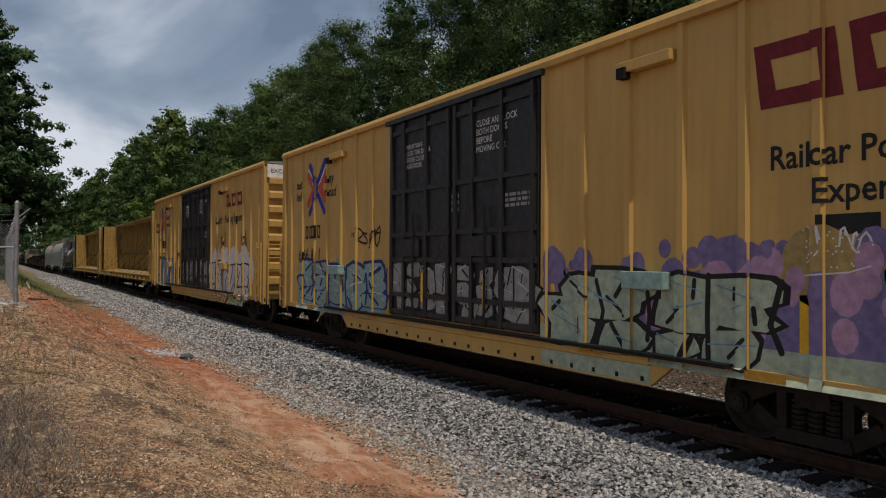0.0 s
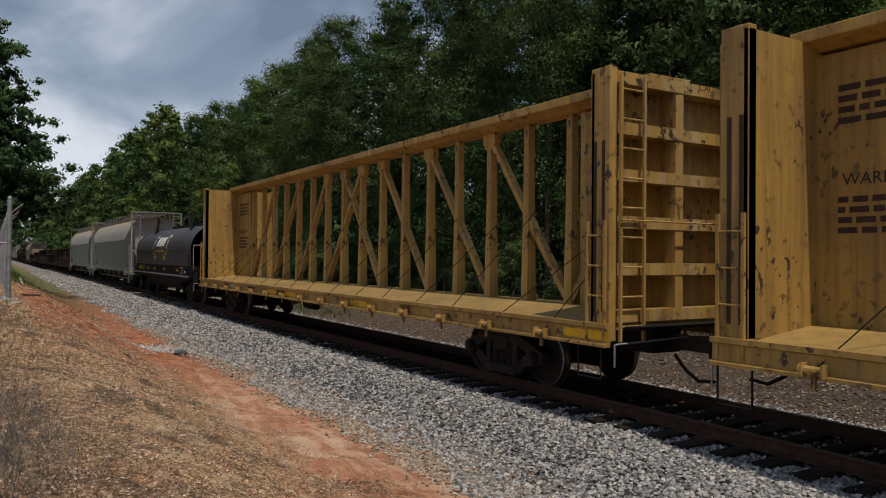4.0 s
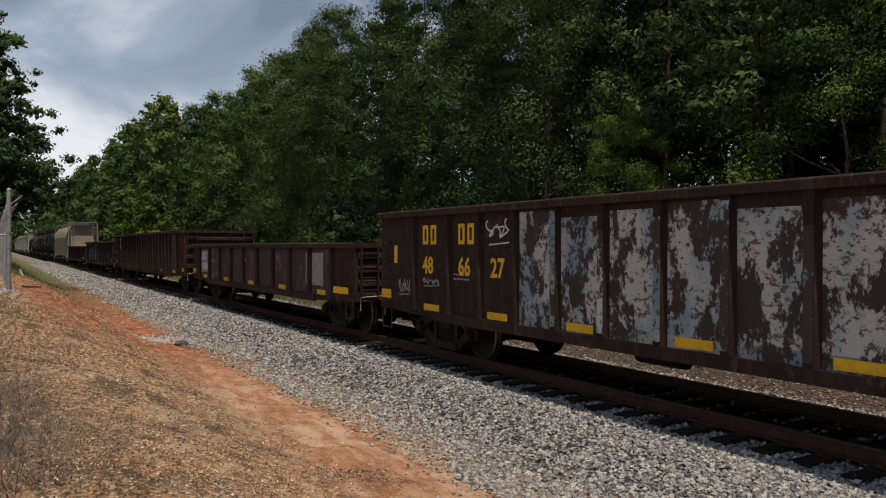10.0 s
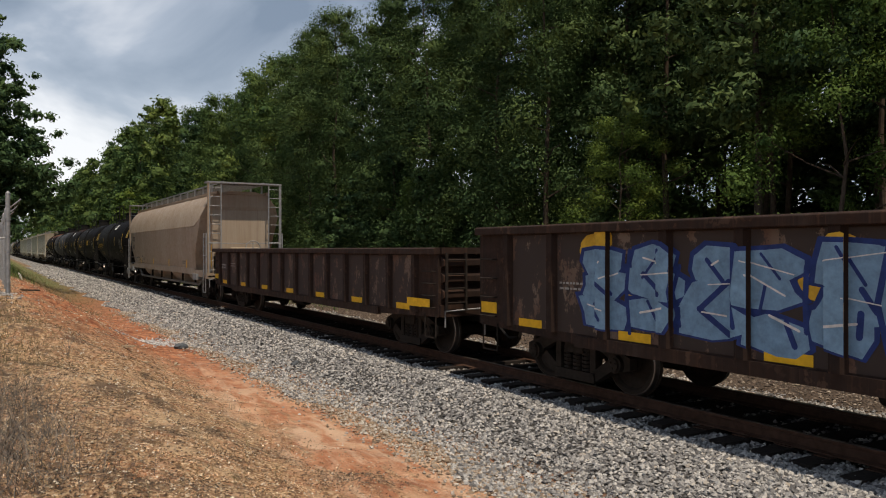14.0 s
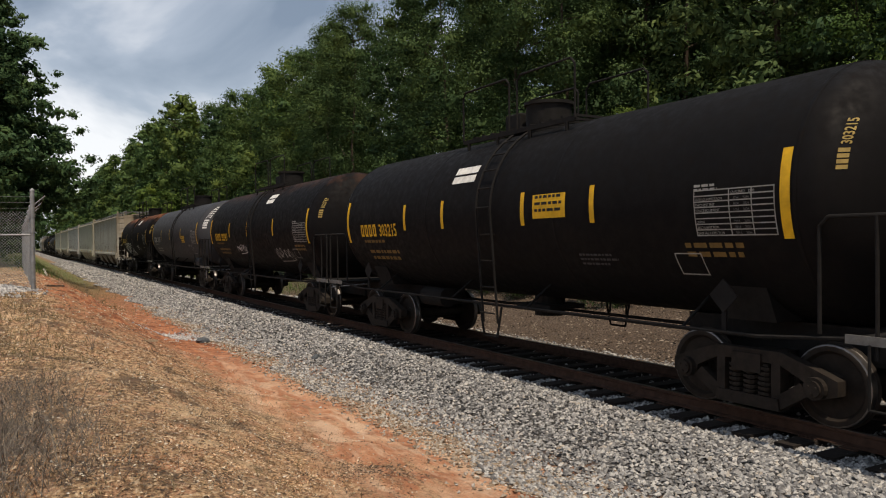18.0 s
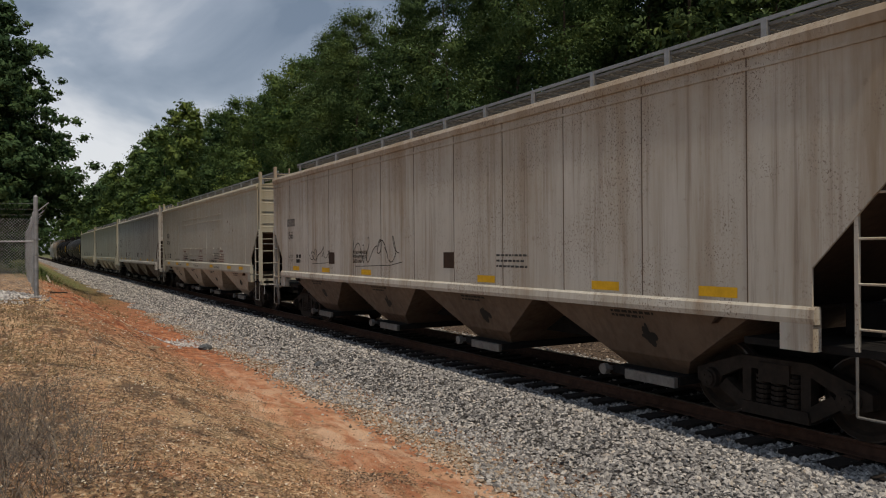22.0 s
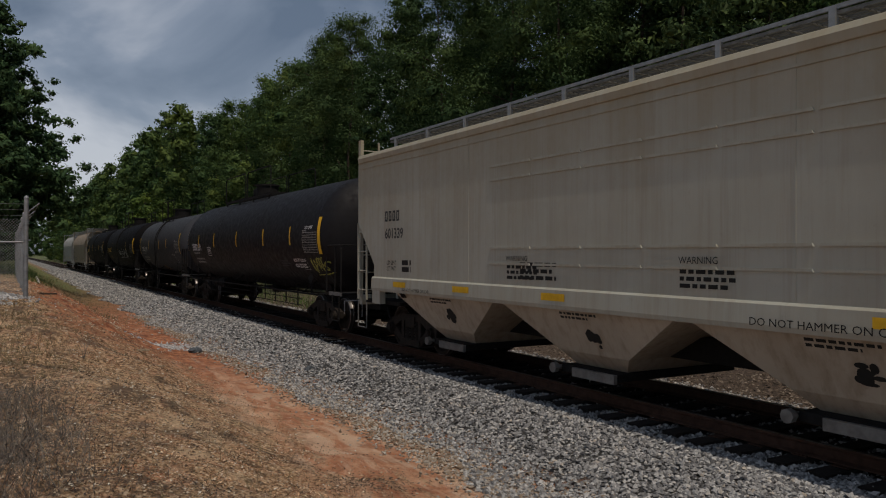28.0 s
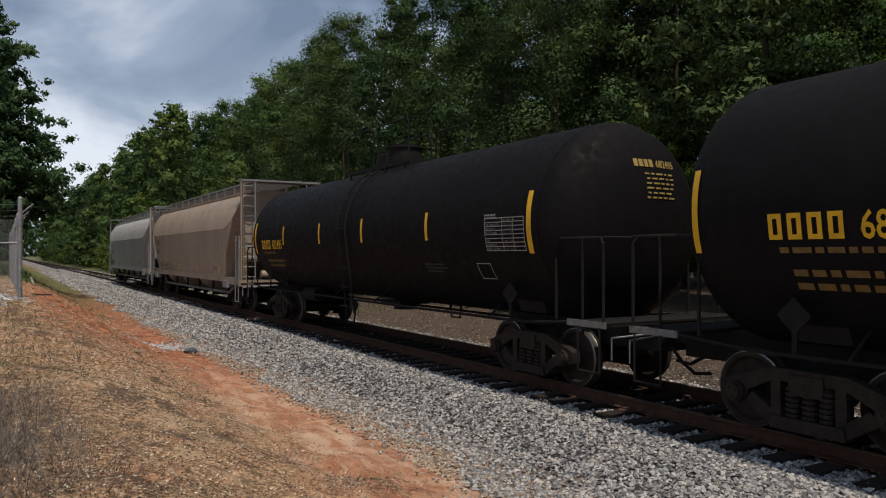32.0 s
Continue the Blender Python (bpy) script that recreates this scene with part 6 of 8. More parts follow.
        part("slope_sheet", G().prism([(e * (hl - 0.65), 1.9), (e * (full - 0.3), 1.08), (e * (full - 0.36), 1.02), (e * (hl - 0.65), 1.82)], -1.07, 1.07, "x"), mat, car)
        part("end_sill", G().box(-1.5, 1.5, min(e * hl, e * (hl - 0.18)), max(e * hl, e * (hl - 0.18)), 0.95, 1.16), mat, car)
        part("end_deck", G().box(-1.45, 1.45, min(e * hl, e * (full + 0.4)), max(e * hl, e * (full + 0.4)), 1.0, 1.06), M_UNDER, car)
        for s in (-1, 1):
            part("end_post", G().box(s * 1.42 - 0.035, s * 1.42 + 0.035, min(e * (hl - 0.09), e * (hl - 0.02)), max(e * (hl - 0.09), e * (hl - 0.02)), 1.1, 4.66), mat if s < 0 else M_GALV, car)
            ladder(car, (s * 1.16, e * (hl - 0.04), 1.1), (s * 1.16, e * (hl - 0.04), 4.62), 0.44, 10, M_GALV, "x")
            ladder(car, (s * 1.50, e * (hl - 0.26), 0.95), (s * 1.50, e * (hl - 0.26), 2.7), 0.4, 5, M_GALV, "y")
            part("sill_step", G().tube([(s * 1.52, e * (hl - 0.06), 0.95), (s * 1.52, e * (hl - 0.06), 0.42), (s * 1.52, e * (hl - 0.46), 0.42), (s * 1.52, e * (hl - 0.46), 0.95)], 0.015), M_GALV, car)
        part("end_walkway", G().box(-1.46, 1.46, min(e * hl, e * (hl - 0.5)), max(e * hl, e * (hl - 0.5)), 4.62, 4.68), M_GALV, car)
        grab(car, [(-1.46, e * (hl - 0.02), 2.3), (1.46, e * (hl - 0.02), 2.3)], M_GALV)
        part("jack_pad", G().box(-1.56, -1.30, min(e * (full + 0.1), e * (full + 0.7)), max(e * (full + 0.1), e * (full + 0.7)), 0.86, 1.10), M_GALV, car)
        patch(car, "reflector", e * (hl - 0.78) - 0.05, e * (hl - 0.78) + 0.05, 1.35, 2.25, M_STRIPE, flat(-1.122))
    # brake rigging at the leading end
    br = part("hand_brake_wheel", G().cyl((0.25, -hl - 0.1, 2.1), (0.25, -hl - 0.16, 2.1), 0.05, 10).tube([(0.25 + 0.3 * math.cos(a), -hl - 0.16, 2.1 + 0.3 * math.sin(a)) for a in np.linspace(0, 2 * math.pi, 17)], 0.018)
              .tube([(-0.05, -hl - 0.15, 2.1), (0.55, -hl - 0.15, 2.1)], 0.014).tube([(0.25, -hl - 0.15, 1.8), (0.25, -hl - 0.15, 2.4)], 0.014), M_GALV, car)
    part("brake_cylinder", G().cyl((-0.5, -hl + 0.35, 1.95), (0.6, -hl + 0.35, 1.95), 0.2, 14).cyl((-0.62, -hl + 0.4, 1.35), (-0.1, -hl + 0.4, 1.35), 0.14, 12), mat, car, smooth=True)
    part("round_port", decal(G(), [disc(0, 0, 0.24, 16)], lambda y, z: 0.0), P_BLACK, car, at=Matrix(((0, 1, 0, -0.95), (1, 0, 0, -hl + 0.3), (0, 0, 1, 1.62), (0, 0, 0, 1)))) if seed == 0 else None
    # discharge pans and the pipe below
    for q in (-5.3, -1.8, 1.8, 5.3):
        g = G()
        g.loft([[(1.25 * math.copysign(abs(math.cos(a)) ** 0.6, math.cos(a)) * k, q + 1.15 * math.copysign(abs(math.sin(a)) ** 0.6, math.sin(a)) * k, z) for a in np.linspace(0, 2 * math.pi, 20, endpoint=False)]
                for k, z in ((0.3, 0.42), (0.52, 0.48), (0.85, 0.78), (1.0, 1.12))])
        pan = part("discharge_pan", g, M_PAN if seed != 2 else mat, car, "dusty rounded discharge pan", smooth=True)
        part("pan_outlet", G().box(-0.4, 0.4, q - 0.3, q + 0.3, 0.34, 0.44).cyl((-0.75, q, 0.40), (-0.4, q, 0.40), 0.07, 10), M_UNDER, pan)
    part("train_pipe", G().tube([(-1.12, -full - 0.6, 1.0), (-1.15, -full + 0.5, 0.62), (-1.15, full - 0.5, 0.62), (-1.12, full + 0.6, 1.0)], 0.055, 10), M_WALK, car)
    for k in range(6):
        q = -6 + 2.4 * k
        part("pipe_hanger", G().box(-1.19, -1.11, q - 0.02, q + 0.02, 0.56, 1.08), M_TRUCK, car)
    for y in (-hl + 1.9, hl - 1.9):
        truck(car, y)
    couplers(car, hl)
    yr = hl - 1.98
    marks(car, yr, 2.52, 0.25, 4, P_FADED, hop_surf)
    side_text(car, digits, yr, 2.08, 0.36, P_FADED, hop_surf, 1.0, 0.006)
    bars(car, yr - 0.2, 1.55, [1.1, 1.0], 0.09, P_DULL if seed % 3 else P_BLACK, hop_surf, seed=seed)
    for q in (-6.0, -2.4, 1.4, 5.0):
        part("reflector", decal(G(), [[(q, 1.62), (q + 0.16, 1.62), (q + 0.38, 1.22), (q + 0.22, 1.22)]], hop_surf, 0.005, (), HOP_CUTS), M_STRIPE, car)
    bars(car, -5.0, 1.55, [0.8, 0.6], 0.035, P_FADED, hop_surf, 2.4, seed=seed + 3)
    if seed in (1,):
        part("placard", decal(G(), [[(2.0, 1.90), (1.65, 1.55), (2.0, 1.20), (2.35, 1.55)][::-1]], hop_surf, 0.005, (), HOP_CUTS), M_WHITE, car)
        side_text(car, "3077", 2.24, 1.48, 0.18, P_BLACK, lambda y, z: hop_surf(y, z) - 0.004)
    if seed in (2, 5):
        scrawl(car, hl - 5.2, hl - 2.8, 1.35, 1.75, P_BLACK, hop_surf, seed, 0.03, (), HOP_CUTS)
    return car


round_hopper(107.5, 126.2, M_HOPSTAIN, 0, "29007")
round_hopper(127.6, 146.2, M_HOPSTAIN, 1, "29008")
round_hopper(239.0, 257.6, M_TAN, 2, "6451")
round_hopper(505.8, 523.3, M_TAN, 5, "4613")
round_hopper(524.2, 542.0, M_GREY, 3, "2907")


# ---- gondolas ----
def gondola(u0, u1, top, ys, seed, digits, label):
    car, hl = car_thing("gondola", u0, u1, label)
    rr = random.Random(seed)
    posts = len(ys)
    low = 0.72
    for s in (-1, 1):
        w = part("side_wall", G().prism([(-hl, low + 0.1), (-hl, top - 0.05), (hl, top - 0.05), (hl, low + 0.1), (hl - 2.6, low), (-hl + 2.6, low)], min(s * 1.49, s * 1.515), max(s * 1.49, s * 1.515), "x"), M_GOND, car, "rusty brown sheet side with scratches")
        out = [(s * 1.515, -0.10), (s * 1.60, -0.06), (s * 1.60, 0.06), (s * 1.515, 0.10)]
        pm = G().prism(out[::s], low + 0.14, top - 0.10, "z").mesh("side_post", M_GOND)
        for y in ys:
            part("side_post", pm, None, w, at=pose(0, y, 0))
        part("top_chord", G().prism([(s * 1.45, top - 0.13), (s * 1.63, top - 0.13), (s * 1.63, top - 0.02), (s * 1.58, top), (s * 1.45, top)][::s], -hl - 0.03, hl + 0.03), M_GOND, car, "dented top chord", bevel=0.01)
        part("side_sill", G().box(min(s * 1.49, s * 1.57), max(s * 1.49, s * 1.57), -hl + 2.4, hl - 2.4, low - 0.02, low + 0.14), M_GOND, car)
    part("floor", G().box(-1.49, 1.49, -hl + 0.05, hl - 0.05, 1.02, 1.10), P_DARKRED, car)
    part("center_sill", G().box(-0.35, 0.35, -hl + 0.2, hl - 0.2, 0.64, 1.02), M_UNDER, car)
    for e in (-1, 1):
        part("end_wall", G().box(-1.49, 1.49, min(e * hl, e * (hl - 0.05)), max(e * hl, e * (hl - 0.05)), 1.0, top - 0.05), M_GOND, car)
        n = max(3, int((top - 1.15) / 0.34))
        for k in range(n):
            z = 1.12 + k * (top - 1.22) / n
            part("end_rib", G().prism([(e * (hl - 0.01), z), (e * (hl + 0.10), z + 0.06), (e * (hl + 0.10), z + 0.16), (e * (hl - 0.01), z + 0.22)], -1.46, 1.46, "x"), M_GOND, car)
        part("end_chord", G().box(-1.5, 1.5, min(e * (hl - 0.06), e * (hl + 0.1)), max(e * (hl - 0.06), e * (hl + 0.1)), top - 0.12, top), M_GOND, car)
        part("end_sill", G().box(-1.5, 1.5, min(e * (hl - 0.1), e * (hl + 0.06)), max(e * (hl - 0.1), e * (hl + 0.06)), 0.82, 1.04), M_GOND, car)
        for s in (-1, 1):
            for k in range(4):
                z = 0.98 + k * min(0.42, (top - 1.2) / 4)
                grab(car, [(s * 1.515, e * (hl - 0.1), z), (s * 1.60, e * (hl - 0.1), z), (s * 1.60, e * (hl - 0.46), z), (s * 1.515, e * (hl - 0.46), z)], M_TRUCK)
            part("sill_step", G().tube([(s * 1.52, e * (hl - 0.08), 0.86), (s * 1.52, e * (hl - 0.08), 0.42), (s * 1.52, e * (hl - 0.48), 0.42), (s * 1.52, e * (hl - 0.48), 0.86)], 0.014), M_TRUCK, car)
            ladder(car, (s * 1.2, e * (hl + 0.13), 0.95), (s * 1.2, e * (hl + 0.13), top - 0.1), 0.42, 4, M_TRUCK, "x")
        truck(car, e * (hl - 1.85))
    couplers(car, hl)
    part("brake_reservoir", G().cyl((-0.7, 0.8, 0.62), (-0.7, 1.6, 0.62), 0.17, 12), M_UNDER, car, smooth=True)
    cuts = [c for y in ys for c in (y - 0.1, y + 0.1)]

    def surf(y, z):
        return -1.60 if any(abs(y - p) < 0.1 for p in ys) else -1.515
    sheet = flat(-1.515)
    k = 0
    for i in range(0, posts - 1, 3 if posts > 14 else 2):
        q = (ys[i] + ys[i + 1]) / 2
        patch(car, "reflector", q - 0.28, q + 0.28, low + 0.16, low + 0.28, M_STRIPE, flat(-1.519))
    patch(car, "reflector", hl - 0.46, hl - 0.02, 1.02, 1.2, M_STRIPE, flat(-1.519))
    patch(car, "reflector", -hl + 0.16, -hl + 0.44 + (0.6 if top < 2.3 else 0), 0.98, 1.14, M_STRIPE, flat(-1.602) if top < 2.3 else sheet)
    bars(car, ys[-2] - 0.15, low + 0.85, [0.5, 0.5], 0.03, P_DULL, sheet, 2.6, seed=seed)
    return car, hl, top, ys, surf, cuts, sheet, digits


GONDS = {}
for name, args in {"a": (147.8, 164.15, 2.78, [-6.72] + list(np.linspace(-5.46, 5.46, 12)) + [6.72], 1, "486627", "long rusty brown gondola covered with peeling graffiti"),
                   "b": (165.5, 181.2, 2.17, list(np.linspace(-6.58, 6.58, 10)), 2, "133446", "low rusty brown gondola with a grey number panel"),
                   "c": (182.85, 202.8, 2.78, [-8.59] + list(np.linspace(-7.17, 7.17, 19)) + [8.59], 3, "592177", "long dark brown gondola with a black number panel"),
                   "d": (204.8, 220.4, 2.43, list(np.linspace(-7.0, 7.0, 14)), 4, "", "rusty brown gondola with blue and yellow graffiti"),
                   "e": (221.8, 237.65, 2.10, list(np.linspace(-7.1, 7.1, 14)), 5, "", "low dark brown gondola with yellow reflectors")}.items():
    GONDS[name] = gondola(*args)
car, hl, top, ys, surf, cuts, sheet, digits = GONDS["a"]
for q, w in enumerate(("48", "66", "27")):
    side_text(car, w, ys[-1 - q] - 0.30, 1.58, 0.44, M_STRIPE, sheet, 0.9, 0.012)
for q in (1, 2):
    marks(car, ys[-q] - 0.30, 2.12, 0.36, 2, M_STRIPE, sheet)
patch(car, "reflector", hl - 0.72, hl - 0.58, 1.75, 2.1, M_STRIPE, sheet)


def peeling(name, a, b, bare=0.50):
    """Sprayed paint that cracks along the sheet and flakes down to rust."""
    m, n, l, bs = material(name)
    f = noise_tex(n, l, coords(n, l, scale=(1.3, 1.3, 0.8)), 2.2, 9, 0.75)
    g = noise_tex(n, l, coords(n, l, scale=(1, 1, 1.5)), 9, 6, 0.7)
    c = noise_tex(n, l, coords(n, l, scale=(1.4, 1.4, 0.5)), 0.9, 4)
    col = mix(n, l, ramp(n, l, c, [(0.46, 0.0), (0.60, 1.0)]), a, b)
    col = mix(n, l, ramp(n, l, g, [(0.54, 0.0), (0.58, 0.9)]), col, (0.06, 0.03, 0.02))
    l.new(mix(n, l, ramp(n, l, f, [(bare, 0.0), (bare + 0.03, 1.0)]), col, (0.022, 0.0125, 0.0095)), bs.inputs["Base Color"])
    bs.inputs["Roughness"].default_value = 0.75
    return m


P_PEEL = peeling("peeling_white_paint", (0.36, 0.36, 0.35), (0.15, 0.24, 0.28))
P_PEEL2 = peeling("peeling_blue_paint", (0.10, 0.17, 0.22), (0.28, 0.28, 0.27))
for k in range(3, 10):
    a, b = ys[k] + 0.1, ys[k + 1] - 0.1
    patch(car, "peeling_panel", a, b, 1.02, 2.62 - 0.06 * (k % 3), P_PEEL, sheet, "peeling white and blue sprayed paint")
    patch(car, "peeling_base", a, b, 0.86, 1.02, P_PEEL2, sheet)
    patch(car, "peeling_post", ys[k] - 0.057, ys[k] + 0.057, 0.92, 2.6 - 0.15 * (k % 3), P_PEEL2 if k % 2 else P_PEEL, flat(-1.601))
scrawl(car, ys[-3] - 1.0, ys[-3] - 0.2, 2.15, 2.55, P_CHROME, sheet, 42, 0.03, n=3)
scrawl(car, hl - 1.35, hl - 0.75, 1.15, 1.45, P_DULL, sheet, 43, 0.03)
scrawl(car, ys[-1] - 0.9, ys[-1] - 0.3, 1.35, 1.5, P_DULL, sheet, 45, 0.025)
graffiti(car, -hl + 2.2, -hl + 5.2, 1.5, 2.5, 3, (P_GOLD, P_BLACK, P_GOLD, P_CHROME), surf, 44, cuts, (), 0.3, 0.2, False)
scrawl(car, -hl + 0.5, -hl + 2.0, 1.3, 2.3, P_DULL, surf, 46, 0.03, cuts, n=4)
car, hl, top, ys, surf, cuts, sheet, digits = GONDS["b"]
for a, b in ((5.12, 6.57), (-6.1, -4.65)):
    patch(car, "number_panel", a + 0.13, b - 0.12, 1.10, 1.92, P_DULL, sheet, "worn grey painted number panel")
side_text(car, "133446", 6.38, 1.2, 0.36, M_WHITE, flat(-1.519), 0.82, 0.01)
marks(car, 6.38, 1.58, 0.27, 3, M_WHITE, flat(-1.519))
side_text(car, "M W", 1.05, 1.58, 0.25, P_CHROME, sheet, 0.95, 0.004)
car, hl, top, ys, surf, cuts, sheet, digits = GONDS["c"]
patch(car, "number_panel", 7.30, 8.47, 1.62, 2.62, P_BLACK, sheet, "black painted number panel")
side_text(car, "592177", 8.40, 1.94, 0.36, M_WHITE, flat(-1.519), 0.80, 0.014)
marks(car, 8.38, 2.32, 0.24, 3, M_WHITE, flat(-1.519))
scrawl(car, hl - 1.15, hl - 0.42, 1.55, 1.95, M_STRIPE, sheet, 52, 0.014, n=2)
bars(car, 7.75, 1.35, [0.4, 0.4], 0.05, P_DULL, sheet, 2.4, seed=60)
P_RUSTFLAKE = peeling("flaking_rust", (0.085, 0.042, 0.027), (0.13, 0.095, 0.07), 0.43)
for gond in ("b", "d", "e"):
    for a, b in zip(GONDS[gond][3], GONDS[gond][3][1:]):
        patch(GONDS[gond][0], "flaked_sheet", a + 0.1, b - 0.1, 0.88, GONDS[gond][2] - 0.15, P_RUSTFLAKE, flat(-1.5135), "flaking rust on brown steel")
P_FLAKE = peeling("flaking_grey_paint", (0.075, 0.064, 0.048), (0.035, 0.021, 0.016), 0.44)
for k in range(len(ys) - 1):
    patch(car, "flaked_sheet", ys[k] + 0.1, ys[k + 1] - 0.1, 0.88, 2.6, P_FLAKE, flat(-1.5135), "flaking grey undercoat on rusty steel")
    patch(car, "flaked_post", ys[k] - 0.05, ys[k] + 0.05, 0.9, 2.6, P_FLAKE, flat(-1.601)) if k % 2 == 0 else None
car, hl, top, ys, surf, cuts, sheet, digits = GONDS["d"]
graffiti(car, -0.5, 5.2, 0.95, 2.15, 7, (P_GOLD, P_NAVY, P_SKY, P_CHROME), surf, 71, cuts, (), 0.3, 0.3)
scrawl(car, -1.6, -0.8, 1.0, 1.5, P_GOLD, surf, 72, 0.05, cuts, n=2)
scrawl(car, -hl + 1.4, -hl + 2.2, 0.95, 1.6, M_STRIPE, surf, 73, 0.03, cuts, n=3)
scrawl(car, -hl + 2.8, -hl + 3.6, 1.2, 1.9, P_DARKRED, surf, 74, 0.03, cuts, n=2)
car, hl, top, ys, surf, cuts, sheet, digits = GONDS["e"]
bars(car, hl - 0.9, 1.5, [0.5, 0.5], 0.06, P_DULL, sheet, 1.6, seed=80)


# ---- straight-side covered hoppers with sloping bays ----
def bay_hopper(u0, u1, mat, seed, digits, ribs, label, low_mat):
    car, hl = car_thing("covered_hopper", u0, u1, label)
    rr = random.Random(seed)
    e0 = hl - 0.12
    tall = 1.56 if ribs else 1.43
    # side sheet: square shoulders, the lower corners cut away over the trucks
    side = [(-e0, 2.75), (-e0, 4.22), (e0, 4.22), (e0, 2.75), (hl - 0.95, 1.85), (hl - 0.95, 1.42), (-hl + 0.95, 1.42), (-hl + 0.95, 1.85)]
    for s in (-1, 1):
        w = part("side_sheet", G().prism(side, min(s * 1.54, s * 1.57), max(s * 1.54, s * 1.57), "x"), mat, car, "stained flat steel side")
        part("side_sill", G().prism([(s * 1.50, 1.28), (s * 1.60, 1.28), (s * 1.62, 1.34), (s * 1.61, tall), (s * 1.58, tall + 0.03), (s * 1.50, tall + 0.03)][::s], -hl + 0.9, hl - 0.9), mat, car)
        part("top_rail", G().prism([(s * 1.46, 4.16), (s * 1.60, 4.16), (s * 1.62, 4.26), (s * 1.58, 4.34), (s * 1.46, 4.34)][::s], -e0, e0), mat, car, bevel=0.01)
        part("eave_strip", G().box(min(s * 1.565, s * 1.585), max(s * 1.565, s * 1.585), -e0, e0, 4.02, 4.055), mat, car)
        seam = G().box(-0.003, 0.003, -0.007, 0.007, 1.46, 4.16).mesh("panel_seam", mat if ribs else low_mat)
        for k in range(1, 12, 1 if not ribs else 4):
            part("panel_seam", seam, None, w, at=pose(s * 1.572, -e0 + 2 * e0 * k / 12, 0))
        part("walkway_rail", G().box(min(s * 0.80, s * 0.83), max(s * 0.80, s * 0.83), -hl + 0.2, hl - 0.2, 4.76, 4.81), M_GALV, car)
        wp = G().box(-0.03, 0.03, -0.04, 0.04, 4.32, 4.78).mesh("walkway_post", M_GALV)
        for k in range(13):
            part("walkway_post", wp, None, car, at=pose(s * 0.82, -hl + 0.5 + k * (2 * hl - 1.0) / 12, 0))
    if ribs:
        bm_ = G().prism([(0.0, -0.018), (1.12, -0.018), (1.10, 0.018), (0.02, 0.018)], -1.59, -1.565, "x").mesh("pressed_bead", mat)
        for z in (3.56, 3.33, 2.19, 1.93):
            for k in range(7):
                part("pressed_bead", bm_, None, car, at=pose(0, -4.15 + 1.18 * k, z))
    part("roof", G().prism([(-1.5, 4.30), (-0.7, 4.46), (0.7, 4.46), (1.5, 4.30)][::-1], -e0, e0), mat, car)
    hm = G().box(-0.3, 0.3, -8.2, 8.2, 4.46, 4.56).mesh("roof_hatch", mat)
    part("roof_hatch", hm, None, car, "long trough hatch along the roof")
    slats = G()
    for x in list(np.arange(-0.8, -0.35, 0.1)) + list(np.arange(0.4, 0.81, 0.1)):
        slats.box(x - 0.016, x + 0.016, -hl + 0.2, hl - 0.2, 4.70, 4.74)
    for y in np.arange(-hl + 0.25, hl - 0.25, 0.3):
        slats.box(-0.82, -0.35, y, y + 0.03, 4.685, 4.70).box(0.35, 0.82, y, y + 0.03, 4.685, 4.70)
    tagged(part("walkway_grating", slats, M_WALK, car), kind="stuff")
    # four bays that taper to sliding gates
    n = 4
    bw = (2 * hl - 3.3) / n
    for k in range(n):
        c = -hl + 1.65 + bw * (k + 0.5)
        g = G()
        g.loft([[(-1.50, c - bw / 2 + 0.03, 1.34), (1.50, c - bw / 2 + 0.03, 1.34), (1.50, c + bw / 2 - 0.03, 1.34), (-1.50, c + bw / 2 - 0.03, 1.34)][::-1],
                [(-1.15, c - 0.75, 0.62), (1.15, c - 0.75, 0.62), (1.15, c + 0.75, 0.62), (-1.15, c + 0.75, 0.62)][::-1],
                [(-0.95, c - 0.52, 0.40), (0.95, c - 0.52, 0.40), (0.95, c + 0.52, 0.40), (-0.95, c + 0.52, 0.40)][::-1]])
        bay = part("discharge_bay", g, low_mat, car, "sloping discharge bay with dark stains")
        part("slide_gate", G().box(-1.2, 1.2, c - 0.62, c + 0.62, 0.30, 0.41), M_UNDER, bay)
        part("gate_shaft", G().cyl((-1.35, c + 0.66, 0.36), (1.35, c + 0.66, 0.36), 0.035, 8).cyl((-1.36, c + 0.66, 0.36), (-1.28, c + 0.66, 0.36), 0.08, 8).box(-1.28, -1.22, c - 0.6, c + 0.3, 0.27, 0.40), M_WALK, bay)
        xs = lambda y, z: -float(np.interp(z, [0.62, 1.34], [1.15, 1.50]))
        part("hammer_pad", decal(G(), [disc(c - 0.2 + rr.gauss(0, 0.055), 0.90 + rr.gauss(0, 0.045), rr.uniform(0.02, 0.085), 9, rr.uniform(0.03, 0.09)) for q in range(12)], xs, 0.006), P_BLACK, bay, "dark battered smear")
        bars(car, c + 0.4, 1.2, [0.8, 0.6], 0.035, P_BLACK, xs, seed=seed + k)
    part("center_sill", G().box(-0.35, 0.35, -hl + 0.1, hl - 0.1, 0.62, 0.95), M_UNDER, car)
    for e in (-1, 1):
        part("end_sheet", G().box(-1.52, 1.52, min(e * (hl - 0.12), e * (hl - 0.16)), max(e * (hl - 0.12), e * (hl - 0.16)), 2.7, 4.28), mat, car)
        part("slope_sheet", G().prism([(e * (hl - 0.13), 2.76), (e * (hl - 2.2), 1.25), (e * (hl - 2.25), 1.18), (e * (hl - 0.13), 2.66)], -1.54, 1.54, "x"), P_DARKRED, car)
